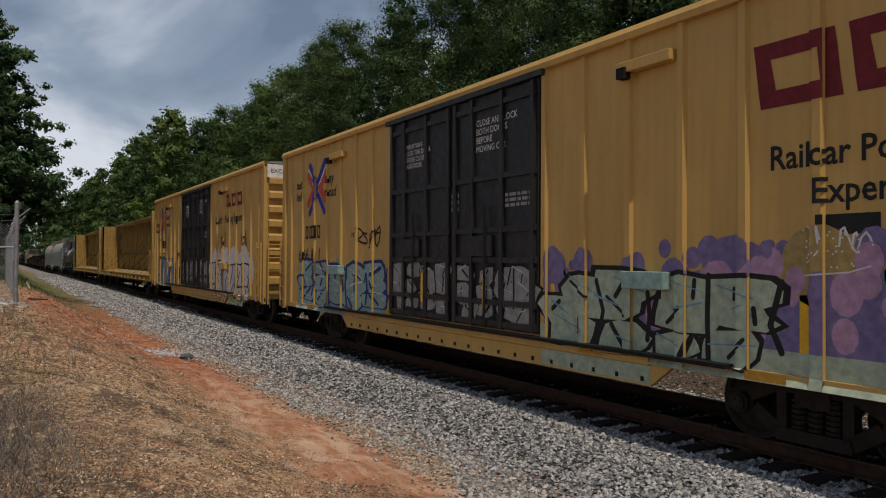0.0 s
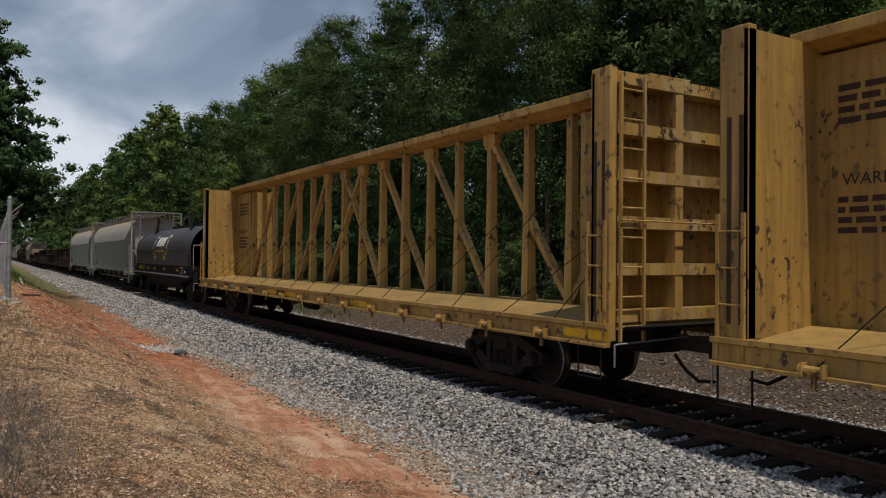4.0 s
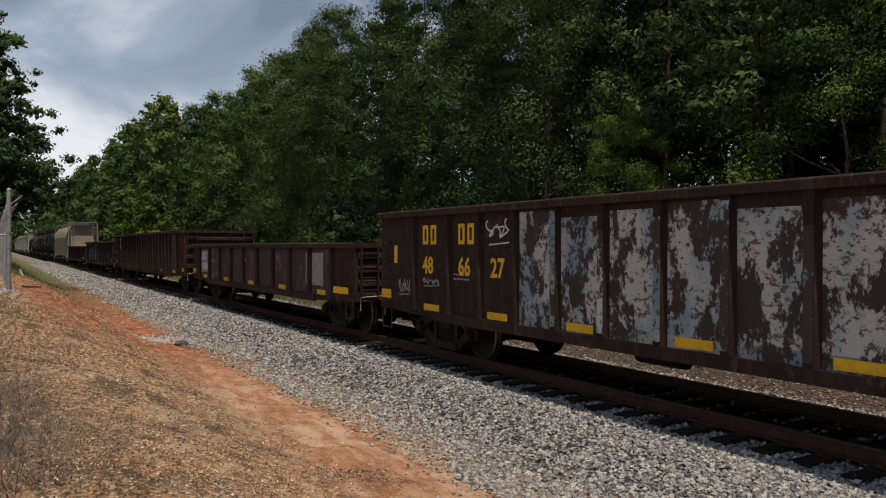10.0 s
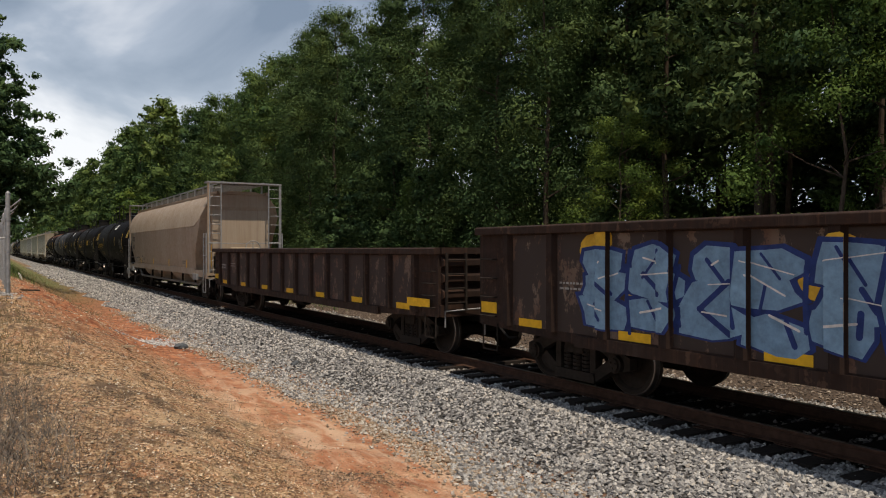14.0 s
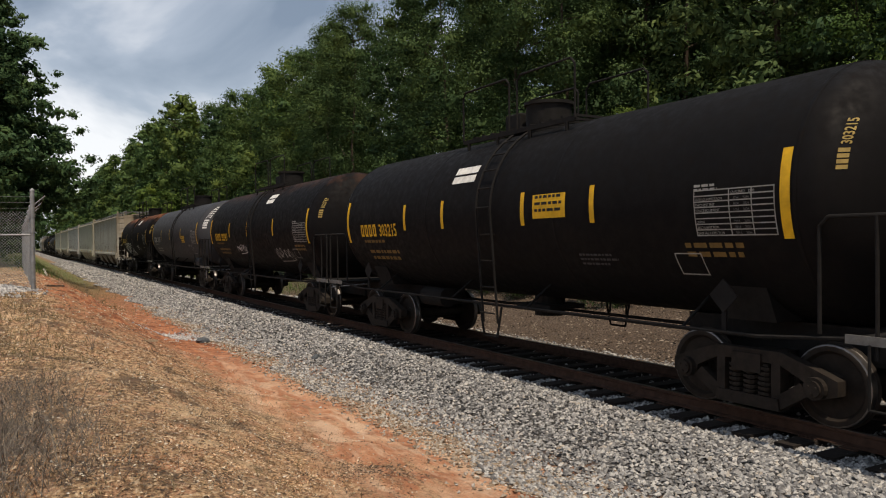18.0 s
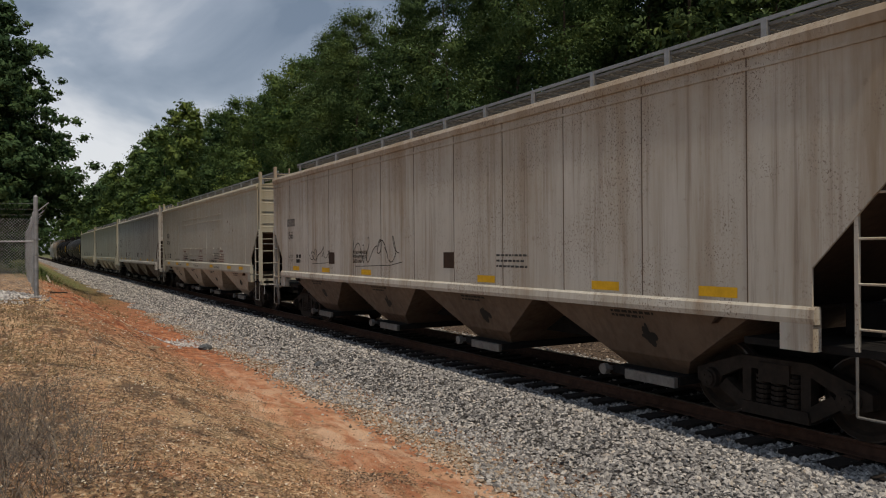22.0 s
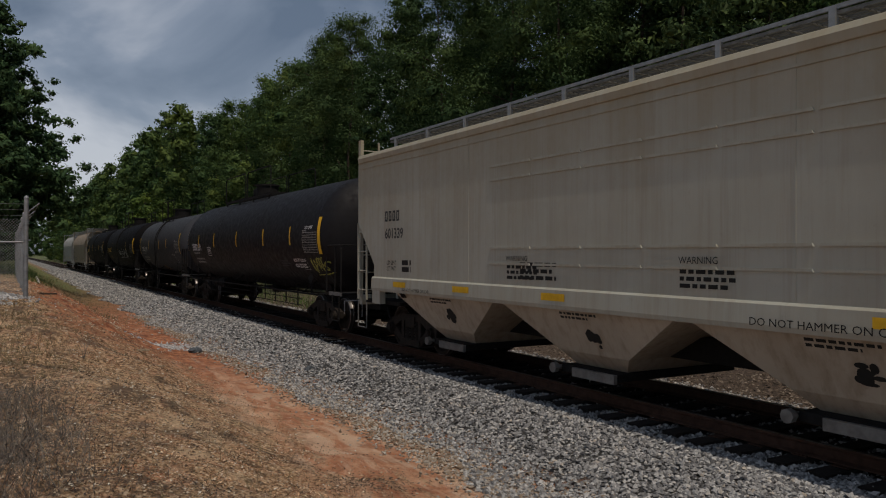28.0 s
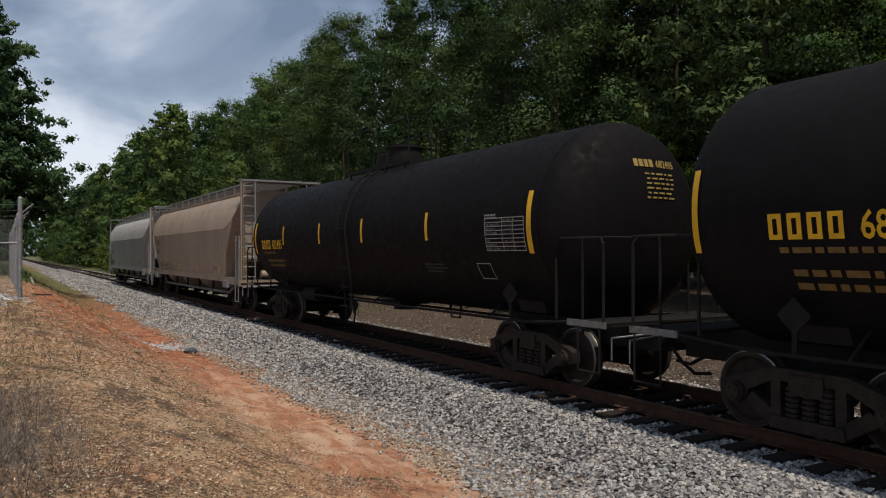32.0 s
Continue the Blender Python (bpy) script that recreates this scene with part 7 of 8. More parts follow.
        part("end_deck", G().box(-1.4, 1.4, min(e * hl, e * (hl - 1.9)), max(e * hl, e * (hl - 1.9)), 0.98, 1.06), M_UNDER, car)
        part("end_sill", G().box(-1.5, 1.5, min(e * (hl - 0.14), e * hl), max(e * (hl - 0.14), e * hl), 0.92, 1.14), mat, car)
        for s in (-1, 1):
            part("corner_post", G().box(s * 1.49 - 0.04, s * 1.49 + 0.04, min(e * (hl - 0.10), e * (hl + 0.02)), max(e * (hl - 0.10), e * (hl + 0.02)), 1.05, 4.72), mat, car)
            ladder(car, (s * 1.24, e * (hl + 0.02), 1.05), (s * 1.24, e * (hl + 0.02), 4.7), 0.46, 9, mat, "x")
            ladder(car, (s * 1.54, e * (hl - 0.26), 1.05), (s * 1.54, e * (hl - 0.26), 2.8), 0.46, 4, mat, "y")
            part("jack_pad", G().box(min(s * 1.46, s * 1.6), max(s * 1.46, s * 1.6), min(e * (hl - 1.3), e * (hl - 0.92)), max(e * (hl - 1.3), e * (hl - 0.92)), 1.0, 1.42), mat, car)
            part("sill_step", G().tube([(s * 1.54, e * (hl - 0.04), 1.0), (s * 1.54, e * (hl - 0.04), 0.42), (s * 1.54, e * (hl - 0.5), 0.42), (s * 1.54, e * (hl - 0.5), 1.0)], 0.015), M_WALK, car)
            part("strut", G().box(s * 0.75 - 0.05, s * 0.75 + 0.05, min(e * (hl - 0.5), e * (hl - 0.6)), max(e * (hl - 0.5), e * (hl - 0.6)), 1.05, 2.6), mat, car)
        part("perforated_walk", G().box(-0.35, 0.25, min(e * (hl - 0.1), e * (hl + 0.15)), max(e * (hl - 0.1), e * (hl + 0.15)), 4.66, 4.72), M_GALV, car)
        grab(car, [(-1.5, e * (hl + 0.02), 2.3), (1.5, e * (hl + 0.02), 2.3)], M_GALV)
        truck(car, e * (hl - 1.75))
    part("hand_brake_wheel", G().tube([(0.5 + 0.3 * math.cos(a), -hl - 0.05, 2.2 + 0.3 * math.sin(a)) for a in np.linspace(0, 2 * math.pi, 17)], 0.018).cyl((0.5, -hl - 0.05, 2.2), (0.5, -hl + 0.1, 2.2), 0.06, 8), M_UNDER, car)
    part("brake_gear", G().cyl((0.0, -hl + 0.9, 1.3), (0.9, -hl + 0.9, 1.3), 0.16, 12).box(-0.6, -0.2, -hl + 0.8, -hl + 1.2, 1.1, 1.45), M_UNDER, car)
    couplers(car, hl)
    sf = flat(-1.571)
    yr = hl - 1.5
    marks(car, yr, 2.78, 0.22, 4, P_FADED, sf)
    side_text(car, digits, yr, 2.42, 0.30, P_FADED, sf, 0.95, 0.006)
    side_text(car, "LD LMT\nLT  WT", yr - 0.1, 1.86, 0.13, P_BLACK, sf)
    bars(car, yr - 0.8, 1.86, [0.4, 0.4], 0.10, P_BLACK, sf, 1.4, seed=seed)
    for q in (hl - 2.0, hl - 4.4, hl - 7.0, -2.4, -5.4, -hl + 2.4):
        patch(car, "reflector", q - 0.55, q, *((1.40, 1.51, M_STRIPE, flat(-1.621)) if ribs else (1.50, 1.62, M_STRIPE, sf)))
    for q in (() if ribs else (hl - 4.9, -1.2)):
        patch(car, "data_panel", q - 0.4, q, 1.72, 2.02, P_DARKRED, sf)
    bars(car, -3.0, 1.95, [0.9, 0.8, 0.9], 0.035, P_FADED, sf, 2.6, seed=seed + 5)
    if ribs:
        bars(car, 3.2, 1.9, [0.9, 0.8, 0.9], 0.06, P_BLACK, sf, seed=seed + 6)
    else:
        side_text(car, "DO NOT MOVE CAR\nWITH HATCHES OR\nGATES OPEN", 3.2, 1.98, 0.11, P_BLACK, sf, 0.85, 0.002)
    return car, hl, sf


M_BAYLOW = paint("bay_dark_brown", (0.125, 0.09, 0.065), dirt=(0.05, 0.034, 0.025), streak=0.6, spots=0.2, grime=0.6)
P_DENT = plain("dark_dent", (0.16, 0.12, 0.09), 0.8)
M_BAYCREAM = paint("bay_cream", (0.42, 0.37, 0.30), dirt=(0.2, 0.15, 0.10), streak=0.6, spots=0.2, grime=0.5)
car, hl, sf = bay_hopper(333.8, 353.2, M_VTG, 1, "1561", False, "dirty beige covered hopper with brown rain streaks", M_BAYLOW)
scrawl(car, 4.6, 6.2, 1.75, 2.2, P_BLACK, sf, 81, 0.02)
scrawl(car, 0.6, 3.2, 1.75, 2.4, P_BLACK, sf, 82, 0.02, n=4)
car, hl, sf = bay_hopper(354.8, 373.9, M_CREAM, 2, "471754", True, "pale grey covered hopper with pressed beads and dents", M_BAYCREAM)
P_WARN = plain("faded_red_print", (0.17, 0.07, 0.055), 0.7)
for y, z, sz, sp in ((5.69, 1.64, 0.10, 1.0), (1.86, 1.62, 0.125, 0.85), (-2.2, 1.62, 0.125, 0.85)):
    side_text(car, "DO NOT HAMMER ON CAR", y, z, sz, P_BLACK, sf, sp, 0.002)
for y, sz in ((0.87, 0.10), (4.66, 0.09), (-3.2, 0.10)):
    side_text(car, "VENT CAR WHEN UNLOADING", y, 1.39, sz, P_BLACK, flat(-1.622), 0.66, 0.002)
for y in (3.46, -0.16, -4.0):
    side_text(car, "WARNING", y, 2.02, 0.13, P_WARN, sf, 0.95, 0.002)
    bars(car, y + 0.15, 1.92, [0.9, 0.85, 0.9, 0.8], 0.036, P_WARN, sf, 2.6, seed=int(y * 3) + 40)
part("plate_frame", decal(G(), [rect(6.11, 6.42, 2.5, 2.515), rect(6.11, 6.42, 2.73, 2.745), rect(6.11, 6.125, 2.5, 2.74), rect(6.405, 6.42, 2.5, 2.74)], sf), P_BLACK, car)
rd = random.Random(12)
for k in range(16):
    y, z, q = rd.uniform(-6.5, 6.8), rd.uniform(1.9, 3.2), rd.uniform(0.016, 0.034)
    part("dent", G().loft([[(-1.5725 + 0.006 * w, y + q * k2 * math.cos(a), z + q * 1.7 * k2 * math.sin(a)) for a in np.linspace(0, 2 * math.pi, 10, endpoint=False)] for k2, w in ((1.0, 0.0), (0.55, -0.8))], True, True), P_DENT, car, "small dark brown dent")
car, hl, sf = bay_hopper(375.3, 395.0, M_VTGL, 3, "600231", False, "light grey covered hopper with thin vertical seams", M_BAYLOW)
scrawl(car, 3.2, 5.0, 1.6, 1.85, P_BLACK, sf, 83, 0.018, n=4)
car, hl, sf = bay_hopper(396.2, 415.6, M_CREAM, 4, "601225", True, "dusty cream covered hopper with pressed beads", M_BAYCREAM)
car, hl, sf = bay_hopper(416.8, 436.0, M_CREAM, 5, "601339", True, "cream covered hopper with warning stencils on the sill", M_BAYCREAM)
side_text(car, "DO NOT HAMMER ON CAR", -1.06, 1.33, 0.12, P_BLACK, flat(-1.622), 1.1)
side_text(car, "DO NOT HAMMER ON CAR", hl - 2.4, 1.33, 0.09, P_BLACK, flat(-1.622), 1.0)
for q in (-0.05, 3.56):
    side_text(car, "WARNING", q, 1.98, 0.12, P_BLACK, flat(-1.593))
    bars(car, q, 1.86, [0.8, 0.8, 0.7], 0.05, P_BLACK, flat(-1.572), seed=7)


# ---- tank cars ----



def marks_up(car, y, z, size, mat, surf):
    """An owner's initials as plain blocks, climbing the flank."""
    for k in range(4):
        a = z + 0.62 * size * k
        part("owner_mark", decal(G(), [rect(y - size * 0.7, y + size * 0.1, a, a + 0.45 * size)], surf, 0.005), mat, car)


def head_print(car, digits, cl, r, zc, mat, seed):
    """Number and small print on the tank's rounded head."""
    def head(x, z):
        q = min(0.98, math.hypot(x, z - zc) / r)
        return -cl - 0.78 * math.sqrt(1 - q * q) - 0.012
    rr = random.Random(seed)
    z0 = 2.98 if seed == 7 else 3.42
    me = text_mesh(digits, 0.17, 0.002)
    me.materials.append(mat)
    for v in me.vertices:
        x, z = v.co.x * 0.9 + 0.2, v.co.y + z0
        v.co = (x, head(x, z), z)
    part("stencil", me, None, car)
    for k in range(4):
        x = -0.26 + 0.105 * k
        part("owner_mark", G().add([(x, head(x, z0), z0), (x + 0.08, head(x + 0.08, z0), z0), (x + 0.08, head(x + 0.08, z0 + 0.12), z0 + 0.12), (x, head(x, z0 + 0.12), z0 + 0.12)], [(0, 1, 2, 3)]), mat, car)
    if seed == 7:
        for k, line in enumerate(("CAPY 20380 US GAL", "CAPY 77 144 L")):
            me = text_mesh(line, 0.085, 0.001)
            me.materials.append(mat)
            for v in me.vertices:
                x, z = v.co.x * 0.9 - 0.05, v.co.y + z0 - 0.14 - 0.13 * k
                v.co = (x, head(x, z), z)
            part("stencil", me, None, car)
        return
    g = G()
    for k in range(6):
        x, z = -0.12 + rr.uniform(0, 0.08), z0 - 0.12 - 0.075 * k
        while x < 0.5:
            w = rr.uniform(0.06, 0.16)
            g.add([(x, head(x, z), z), (x + w, head(x + w, z), z), (x + w, head(x + w, z + 0.026), z + 0.026), (x, head(x, z + 0.026), z + 0.026)], [(0, 1, 2, 3)])
            x += w + 0.04
    tagged(part("small_print", g, mat, car), kind="stuff")


def tank_car(u0, u1, r, mat, seed, digits, number_mat, label, stripes=(3.1, 5.6, 8.6), rusty=False, tip=0.1, lad=0.0, deck=(-1.7, 1.7)):
    """u0 and u1: where the cylinder's straight part begins and ends."""
    over = 1.32
    car, hl = car_thing("tank_car", u0 - over, u1 + over, label)
    mat = (M_RUSTTANK if seed == 4 else M_TANKTOP) if rusty else mat
    cl, zc = (u1 - u0) / 2, 2.58
    n = 48

    def circ(y, k):
        return [(k * r * math.cos(2 * math.pi * i / n), y, zc + k * r * math.sin(2 * math.pi * i / n)) for i in range(n)]
    prof = [(-cl - 0.78 * math.sin(a), math.cos(a)) for a in np.linspace(1.5, 0, 10)] + [(cl + 0.78 * math.sin(a), math.cos(a)) for a in np.linspace(0, 1.5, 10)]
    shell = part("tank_shell", G().loft([circ(y, k) for y, k in prof]), mat, car, "dull painted cylindrical tank", smooth=True)
    for q in (-cl, -cl / 3, cl / 3, cl):
        part("weld_band", G().loft([circ(q - 0.03, 1.0), circ(q - 0.02, 1.0025), circ(q + 0.02, 1.0025), circ(q + 0.03, 1.0)], True, False), mat, shell, smooth=True)

    def surf(y, z):
        rh = r * math.sqrt(max(0.05, 1 - (max(0.0, abs(y) - cl) / 0.78) ** 2))
        k = max(-1.0, min(1.0, (z - zc) / rh))
        return -rh * math.sqrt(max(0.0, 1 - k * k))
    zcut = tuple(np.arange(zc - 1.3, zc + 1.45, 0.1))

    def slab(name, polys, m, label=""):
        part(name, decal(G(), polys, surf, 0.006, (), zcut), m, car, label)
    top = zc + r
    # stub sills, platforms and railings
    for e in (-1, 1):
        part("stub_sill", G().box(-0.4, 0.4, min(e * (cl - 2.4), e * hl), max(e * (cl - 2.4), e * hl), 0.66, 1.08), M_UNDER, car)
        part("saddle", G().prism([(-1.1, 1.55), (-0.9, 1.1), (0.9, 1.1), (1.1, 1.55), (0.7, 1.32), (-0.7, 1.32)], e * (cl - 1.0) - 0.35, e * (cl - 1.0) + 0.35), M_UNDER, car)
        part("end_platform", G().box(-1.45, 1.45, min(e * (hl - 0.75), e * hl), max(e * (hl - 0.75), e * hl), 1.06, 1.11), M_UNDER, car)
        part("platform_edge", G().box(-1.47, -1.44, min(e * (hl - 0.8), e * hl), max(e * (hl - 0.8), e * hl), 1.04, 1.13), M_WALK, car)
        for s in (-1, 1):
            part("end_railing", G().tube([(s * 1.45, e * (hl - 0.05), 1.1), (s * 1.45, e * (hl - 0.05), 2.2), (s * 1.42, e * (hl - 0.12), 2.3), (s * 1.42, e * (hl - 1.0), 2.3), (s * 1.42, e * (hl - 1.1), 2.2), (s * 1.42, e * (hl - 1.1), 1.1)], 0.022, 8), M_UNDER, car, "black tube railing")
            part("railing_post", G().cyl((s * 1.43, e * (hl - 0.5), 0.9), (s * 1.43, e * (hl - 0.5), 2.3), 0.02, 8), M_UNDER, car)
            part("sill_step", G().tube([(s * 1.48, e * (hl - 0.1), 1.05), (s * 1.48, e * (hl - 0.1), 0.42), (s * 1.48, e * (hl - 0.55), 0.42), (s * 1.48, e * (hl - 0.55), 1.05)], 0.016), M_UNDER, car)
        grab(car, [(-1.45, e * (hl - 0.05), 2.3), (-0.3, e * (hl - 0.05), 2.3)], M_UNDER, 0.02)
        grab(car, [(0.3, e * (hl - 0.05), 2.3), (1.45, e * (hl - 0.05), 2.3)], M_UNDER, 0.02)
        truck(car, e * (hl - 2.25))
    couplers(car, hl)
    for s in (-1, 1):
        part("side_rail", G().tube([(s * 1.42, -hl + 0.8, 1.08), (s * 1.42, -cl + 0.5, 1.0), (s * 1.42, cl - 0.5, 1.0), (s * 1.42, hl - 0.8, 1.08)], 0.022, 6), M_UNDER, car)
        for q in (-cl + 1.6, -1.2, 1.2, cl - 1.6):
            part("rail_bracket", G().tube([(s * 1.42, q, 1.0), (s * 0.9, q, 1.38)], 0.02, 6), M_UNDER, car)
        # bent ladder over the flank
        if lad is None:
            continue
        pts = [(s * 1.46, 0.68)] + [(s * (r + 0.09) * math.cos(a), zc + (r + 0.09) * math.sin(a)) for a in np.linspace(0.02, 1.15, 9)]
        for q in (lad - 0.22, lad + 0.22):
            part("ladder_stile", G().tube([(x, q, z) for x, z in pts], 0.022, 6), M_UNDER, car)
        rung = G()
        for k in range(4):
            z = 0.85 + 0.45 * k
            rung.cyl((s * (r + 0.0), lad - 0.22, z), (s * (r + 0.0), lad + 0.22, z), 0.014, 6)
        for a in np.linspace(0.05, 1.1, 6):
            x, z = s * (r + 0.09) * math.cos(a), zc + (r + 0.09) * math.sin(a)
            rung.cyl((x, lad - 0.22, z), (x, lad + 0.22, z), 0.014, 6)
        part("ladder_rungs", rung, M_UNDER, car)
        part("ladder_foot", G().tube([(s * 1.46, lad - 0.34, 0.98), (s * 1.46, lad - 0.2, 0.45), (s * 1.46, lad + 0.2, 0.45), (s * 1.46, lad + 0.34, 0.98)], 0.022, 6), M_UNDER, car)
    # top platform, manway and railing
    d0, d1 = deck
    mid = (d0 + d1) / 2
    for x in (-0.78, 0.78):
        part("platform_edge", G().box(x - 0.03, x + 0.03, d0, d1, top - 0.10, top - 0.02), M_UNDER, car)
    slat = G().box(-0.75, 0.75, -0.02, 0.02, top - 0.03, top + 0.01).mesh("platform_slat", M_UNDER)
    for k in range(int((d1 - d0) / 0.3)):
        part("platform_slat", slat, None, car, at=pose(0, d0 + 0.1 + 0.3 * k, 0.02))
    for k in range(4):
        for x in (-0.8, 0.8):
            part("platform_leg", G().box(x - 0.02, x + 0.02, d0 + 0.2 + k * (d1 - d0 - 0.4) / 3 - 0.03, d0 + 0.2 + k * (d1 - d0 - 0.4) / 3 + 0.03, top - 0.28, top - 0.08), M_UNDER, car)
    part("manway_housing", G().cyl((0, mid, top - 0.05), (0, mid, top + 0.46), 0.42, 20).cyl((0, mid, top + 0.46), (0, mid, top + 0.52), 0.46, 20), M_UNDER, car, smooth=True)
    part("valve_box", G().box(-0.25, 0.25, mid + 0.55, mid + 1.05, top + 0.05, top + 0.42), M_UNDER, car, bevel=0.03)
    for x in (-0.8, 0.8):
        for e in (-1, 1):
            q0, q1 = (mid + 0.12, d1) if e > 0 else (d0, mid - 0.12)
            part("platform_railing", G().tube([(x, q0, top - 0.05), (x, q0, top + 0.82), (x, q0 + 0.1, top + 0.92), (x, q1 - 0.1, top + 0.92), (x, q1, top + 0.82), (x, q1, top - 0.05)], 0.02, 6), M_UNDER, car, "black tube railing")
    # diamond notice holders at the ends of the flank
    for e in (-1, 1):
        part("placard_holder", G().prism([(e * (cl - 1.0) - 0.2, 1.42), (e * (cl - 1.0), 1.62), (e * (cl - 1.0) + 0.2, 1.42), (e * (cl - 1.0), 1.22)], -1.40, -1.385, "x").box(-1.39, -1.36, e * (cl - 1.0) - 0.03, e * (cl - 1.0) + 0.03, 1.0, 1.25), M_UNDER, car)
    part("bottom_outlet", G().cyl((0, 0, zc - r + 0.05), (0, 0, 0.72), 0.28, 14).box(-0.4, 0.4, -0.5, 0.5, 0.86, 0.94), M_UNDER, car)
    part("brake_rod", G().tube([(-0.5, -cl + 1, 0.85), (-0.5, cl - 1, 0.85)], 0.025, 6).tube([(0.35, -cl + 1, 0.8), (0.35, cl - 1, 0.8)], 0.03, 6), M_UNDER, car)
    part("brake_cylinder", G().cyl((-0.75, cl - 3.6, 0.92), (-0.75, cl - 2.7, 0.92), 0.2, 14), M_UNDER, car, smooth=True)
    # stripes, numbers and notices
    for q in (-cl - tip, cl + tip):
        slab("reflector", [rect(q - 0.06, q + 0.06, 2.08, 3.05)], M_STRIPE, "yellow vertical reflector stripe")
    for q in [cl - k for k in stripes]:
        slab("reflector", [rect(q - 0.05, q + 0.05, 2.33, 2.86)], M_STRIPE)
    y = cl - 0.85
    marks(car, y, 2.22, 0.27, 4, number_mat, surf)
    side_text(car, digits, y - 0.98, 2.22, 0.38, number_mat, surf, 0.78, 0.006)
    bars(car, y - 0.1, 2.08, [1.1], 0.06, P_DULL if number_mat is not M_STRIPE else P_OCHRE, surf, seed=seed)
    bars(car, y - 0.2, 1.84, [1.5, 1.4], 0.07, P_DULL if number_mat is not M_STRIPE else P_OCHRE, surf, 2.0, seed=seed + 1)
    t0 = -cl - tip + 1.22
    lines = [rect(t0 - 1.10, t0, z, z + 0.014) for z in np.linspace(2.12, 2.65, 9)] + [rect(q - 0.014, q, 2.12, 2.664) for q in (t0, t0 - 0.5, t0 - 0.8, t0 - 1.086)]
    tagged(part("test_table", decal(G(), lines, surf, 0.006, (), zcut), P_DULL, car, "ruled white test table"), kind="stuff")
    for k, line in enumerate(("TANK QUALIFICATION", "THICKNESS TEST", "SERVICE EQUIPMENT", "", "LINING", "88.B.2 INSPECTION", "STUB SILL INSPECTION")):
        zz = 2.535 - 0.0663 * k
        if line:
            side_text(car, line, t0 - 0.02, zz, 0.046, P_DULL, surf, 0.82, name="table_print")
            side_text(car, "2014     2024", t0 - 0.56, zz, 0.042, P_SLATE2, surf, 0.95, name="table_print")
    side_text(car, "QUALIFIED    DUE", t0 - 0.53, 2.602, 0.042, P_DULL, surf, 0.95, name="table_print")
    bars(car, t0, 2.70, [0.32, 0.34], 0.03, P_DULL, surf, 1.6, seed=seed + 5)
    slab("plate_frame", [rect(t0 + 0.02, t0 + 0.45, 1.64, 1.655), rect(t0 + 0.02, t0 + 0.45, 1.90, 1.915), rect(t0 + 0.435, t0 + 0.45, 1.64, 1.91), rect(t0 + 0.02, t0 + 0.035, 1.64, 1.91)], P_DULL, "thin white frame of a data plate")
    if mat is M_TANK2:
        side_text(car, "SR1 8754 FRA AIP", t0 + 1.1, 1.98, 0.11, P_DULL, surf, 0.95, 0.002)
    bars(car, t0 + 2.3, 1.86, [0.7, 0.8, 0.6], 0.03, P_SLATE, surf, 2.2, seed=seed + 6)
    if seed < 6:
        big = 0.17 if seed == 3 else 0.095
        ink = P_CHROME if seed == 3 else P_PALEYEL
        marks_up(car, -cl - 0.36, 2.78, big, ink, surf)
        side_text(car, digits, -cl - 0.36 - 0.7 * big, 2.78 + 2.7 * big, big, ink, surf, 1.0, 0.002, rot=90)
    else:
        head_print(car, digits, cl, r, zc, P_PALEYEL if number_mat is M_STRIPE else number_mat, seed)
    return car, cl, surf, slab, zcut


P_LIME = plain("dull_lime_spray", (0.30, 0.31, 0.07), 0.6)
P_SLATE2 = plain("grey_print", (0.13, 0.13, 0.13), 0.7)
P_SLATE = plain("slate_print", (0.05, 0.05, 0.055), 0.7)
P_OCHRE = plain("faded_ochre_print", (0.14, 0.09, 0.03), 0.7)
UTL = "black tank car with yellow numbers and reflector stripes"
for k, (a, b, num) in enumerate(((260.15, 272.1, "302728"), (274.95, 287.05, "303215"), (289.85, 301.7, "302747"))):
    car, cl, surf, slab, zcut = tank_car(a, b, 1.52, M_TANK, k, num, M_STRIPE, UTL, ((3.15, 5.86, 8.7), (3.12, 4.7, 7.29, 8.95), (3.1, 5.55, 8.57))[k], rusty=(k == 2), tip=-0.1, lad=-0.22)
    pq, pz = (0.36, 3.16) if k == 1 else (-1.95, 3.40)
    slab("white_placard", [rect(pq, pq + 0.78, pz, pz + 0.13)], M_WHITE, "bright white reflective placard")
    slab("white_placard", [rect(pq, pq + 0.78, pz + 0.17, pz + 0.30)], M_WHITE, "bright white reflective placard")
    if k == 1:
        slab("notice_panel", [rect(-2.32, -1.52, 2.43, 2.80)], M_STRIPE, "yellow notice panel with black print")
        bars(car, -1.58, 2.74, [0.66, 0.66, 0.66], 0.045, P_BLACK, lambda y, z: surf(y, z) - 0.006, 2.3, seed=4)
    bars(car, -4.5, 1.98, [0.85, 0.85], 0.06, P_OCHRE, surf, 1.8, seed=k)
    if k == 2:
        scrawl(car, 1.0, 2.1, 1.75, 2.1, P_CHROME, surf, 91, 0.03, (), zcut)
        scrawl(car, -3.9, -2.3, 1.55, 1.95, P_DULL, surf, 92, 0.03, (), zcut, 4)
car, cl, surf, slab, zcut = tank_car(304.5, 316.95, 1.50, M_TANK2, 3, "219137", P_CHROME, "dark grey tank car with white numbers and yellow stripes", tip=-0.15, lad=-0.67, deck=(-2.4, 1.0))
slab("notice_panel", [rect(-3.27, -2.54, 2.17, 2.49)], M_STRIPE, "yellow notice panel with black print")
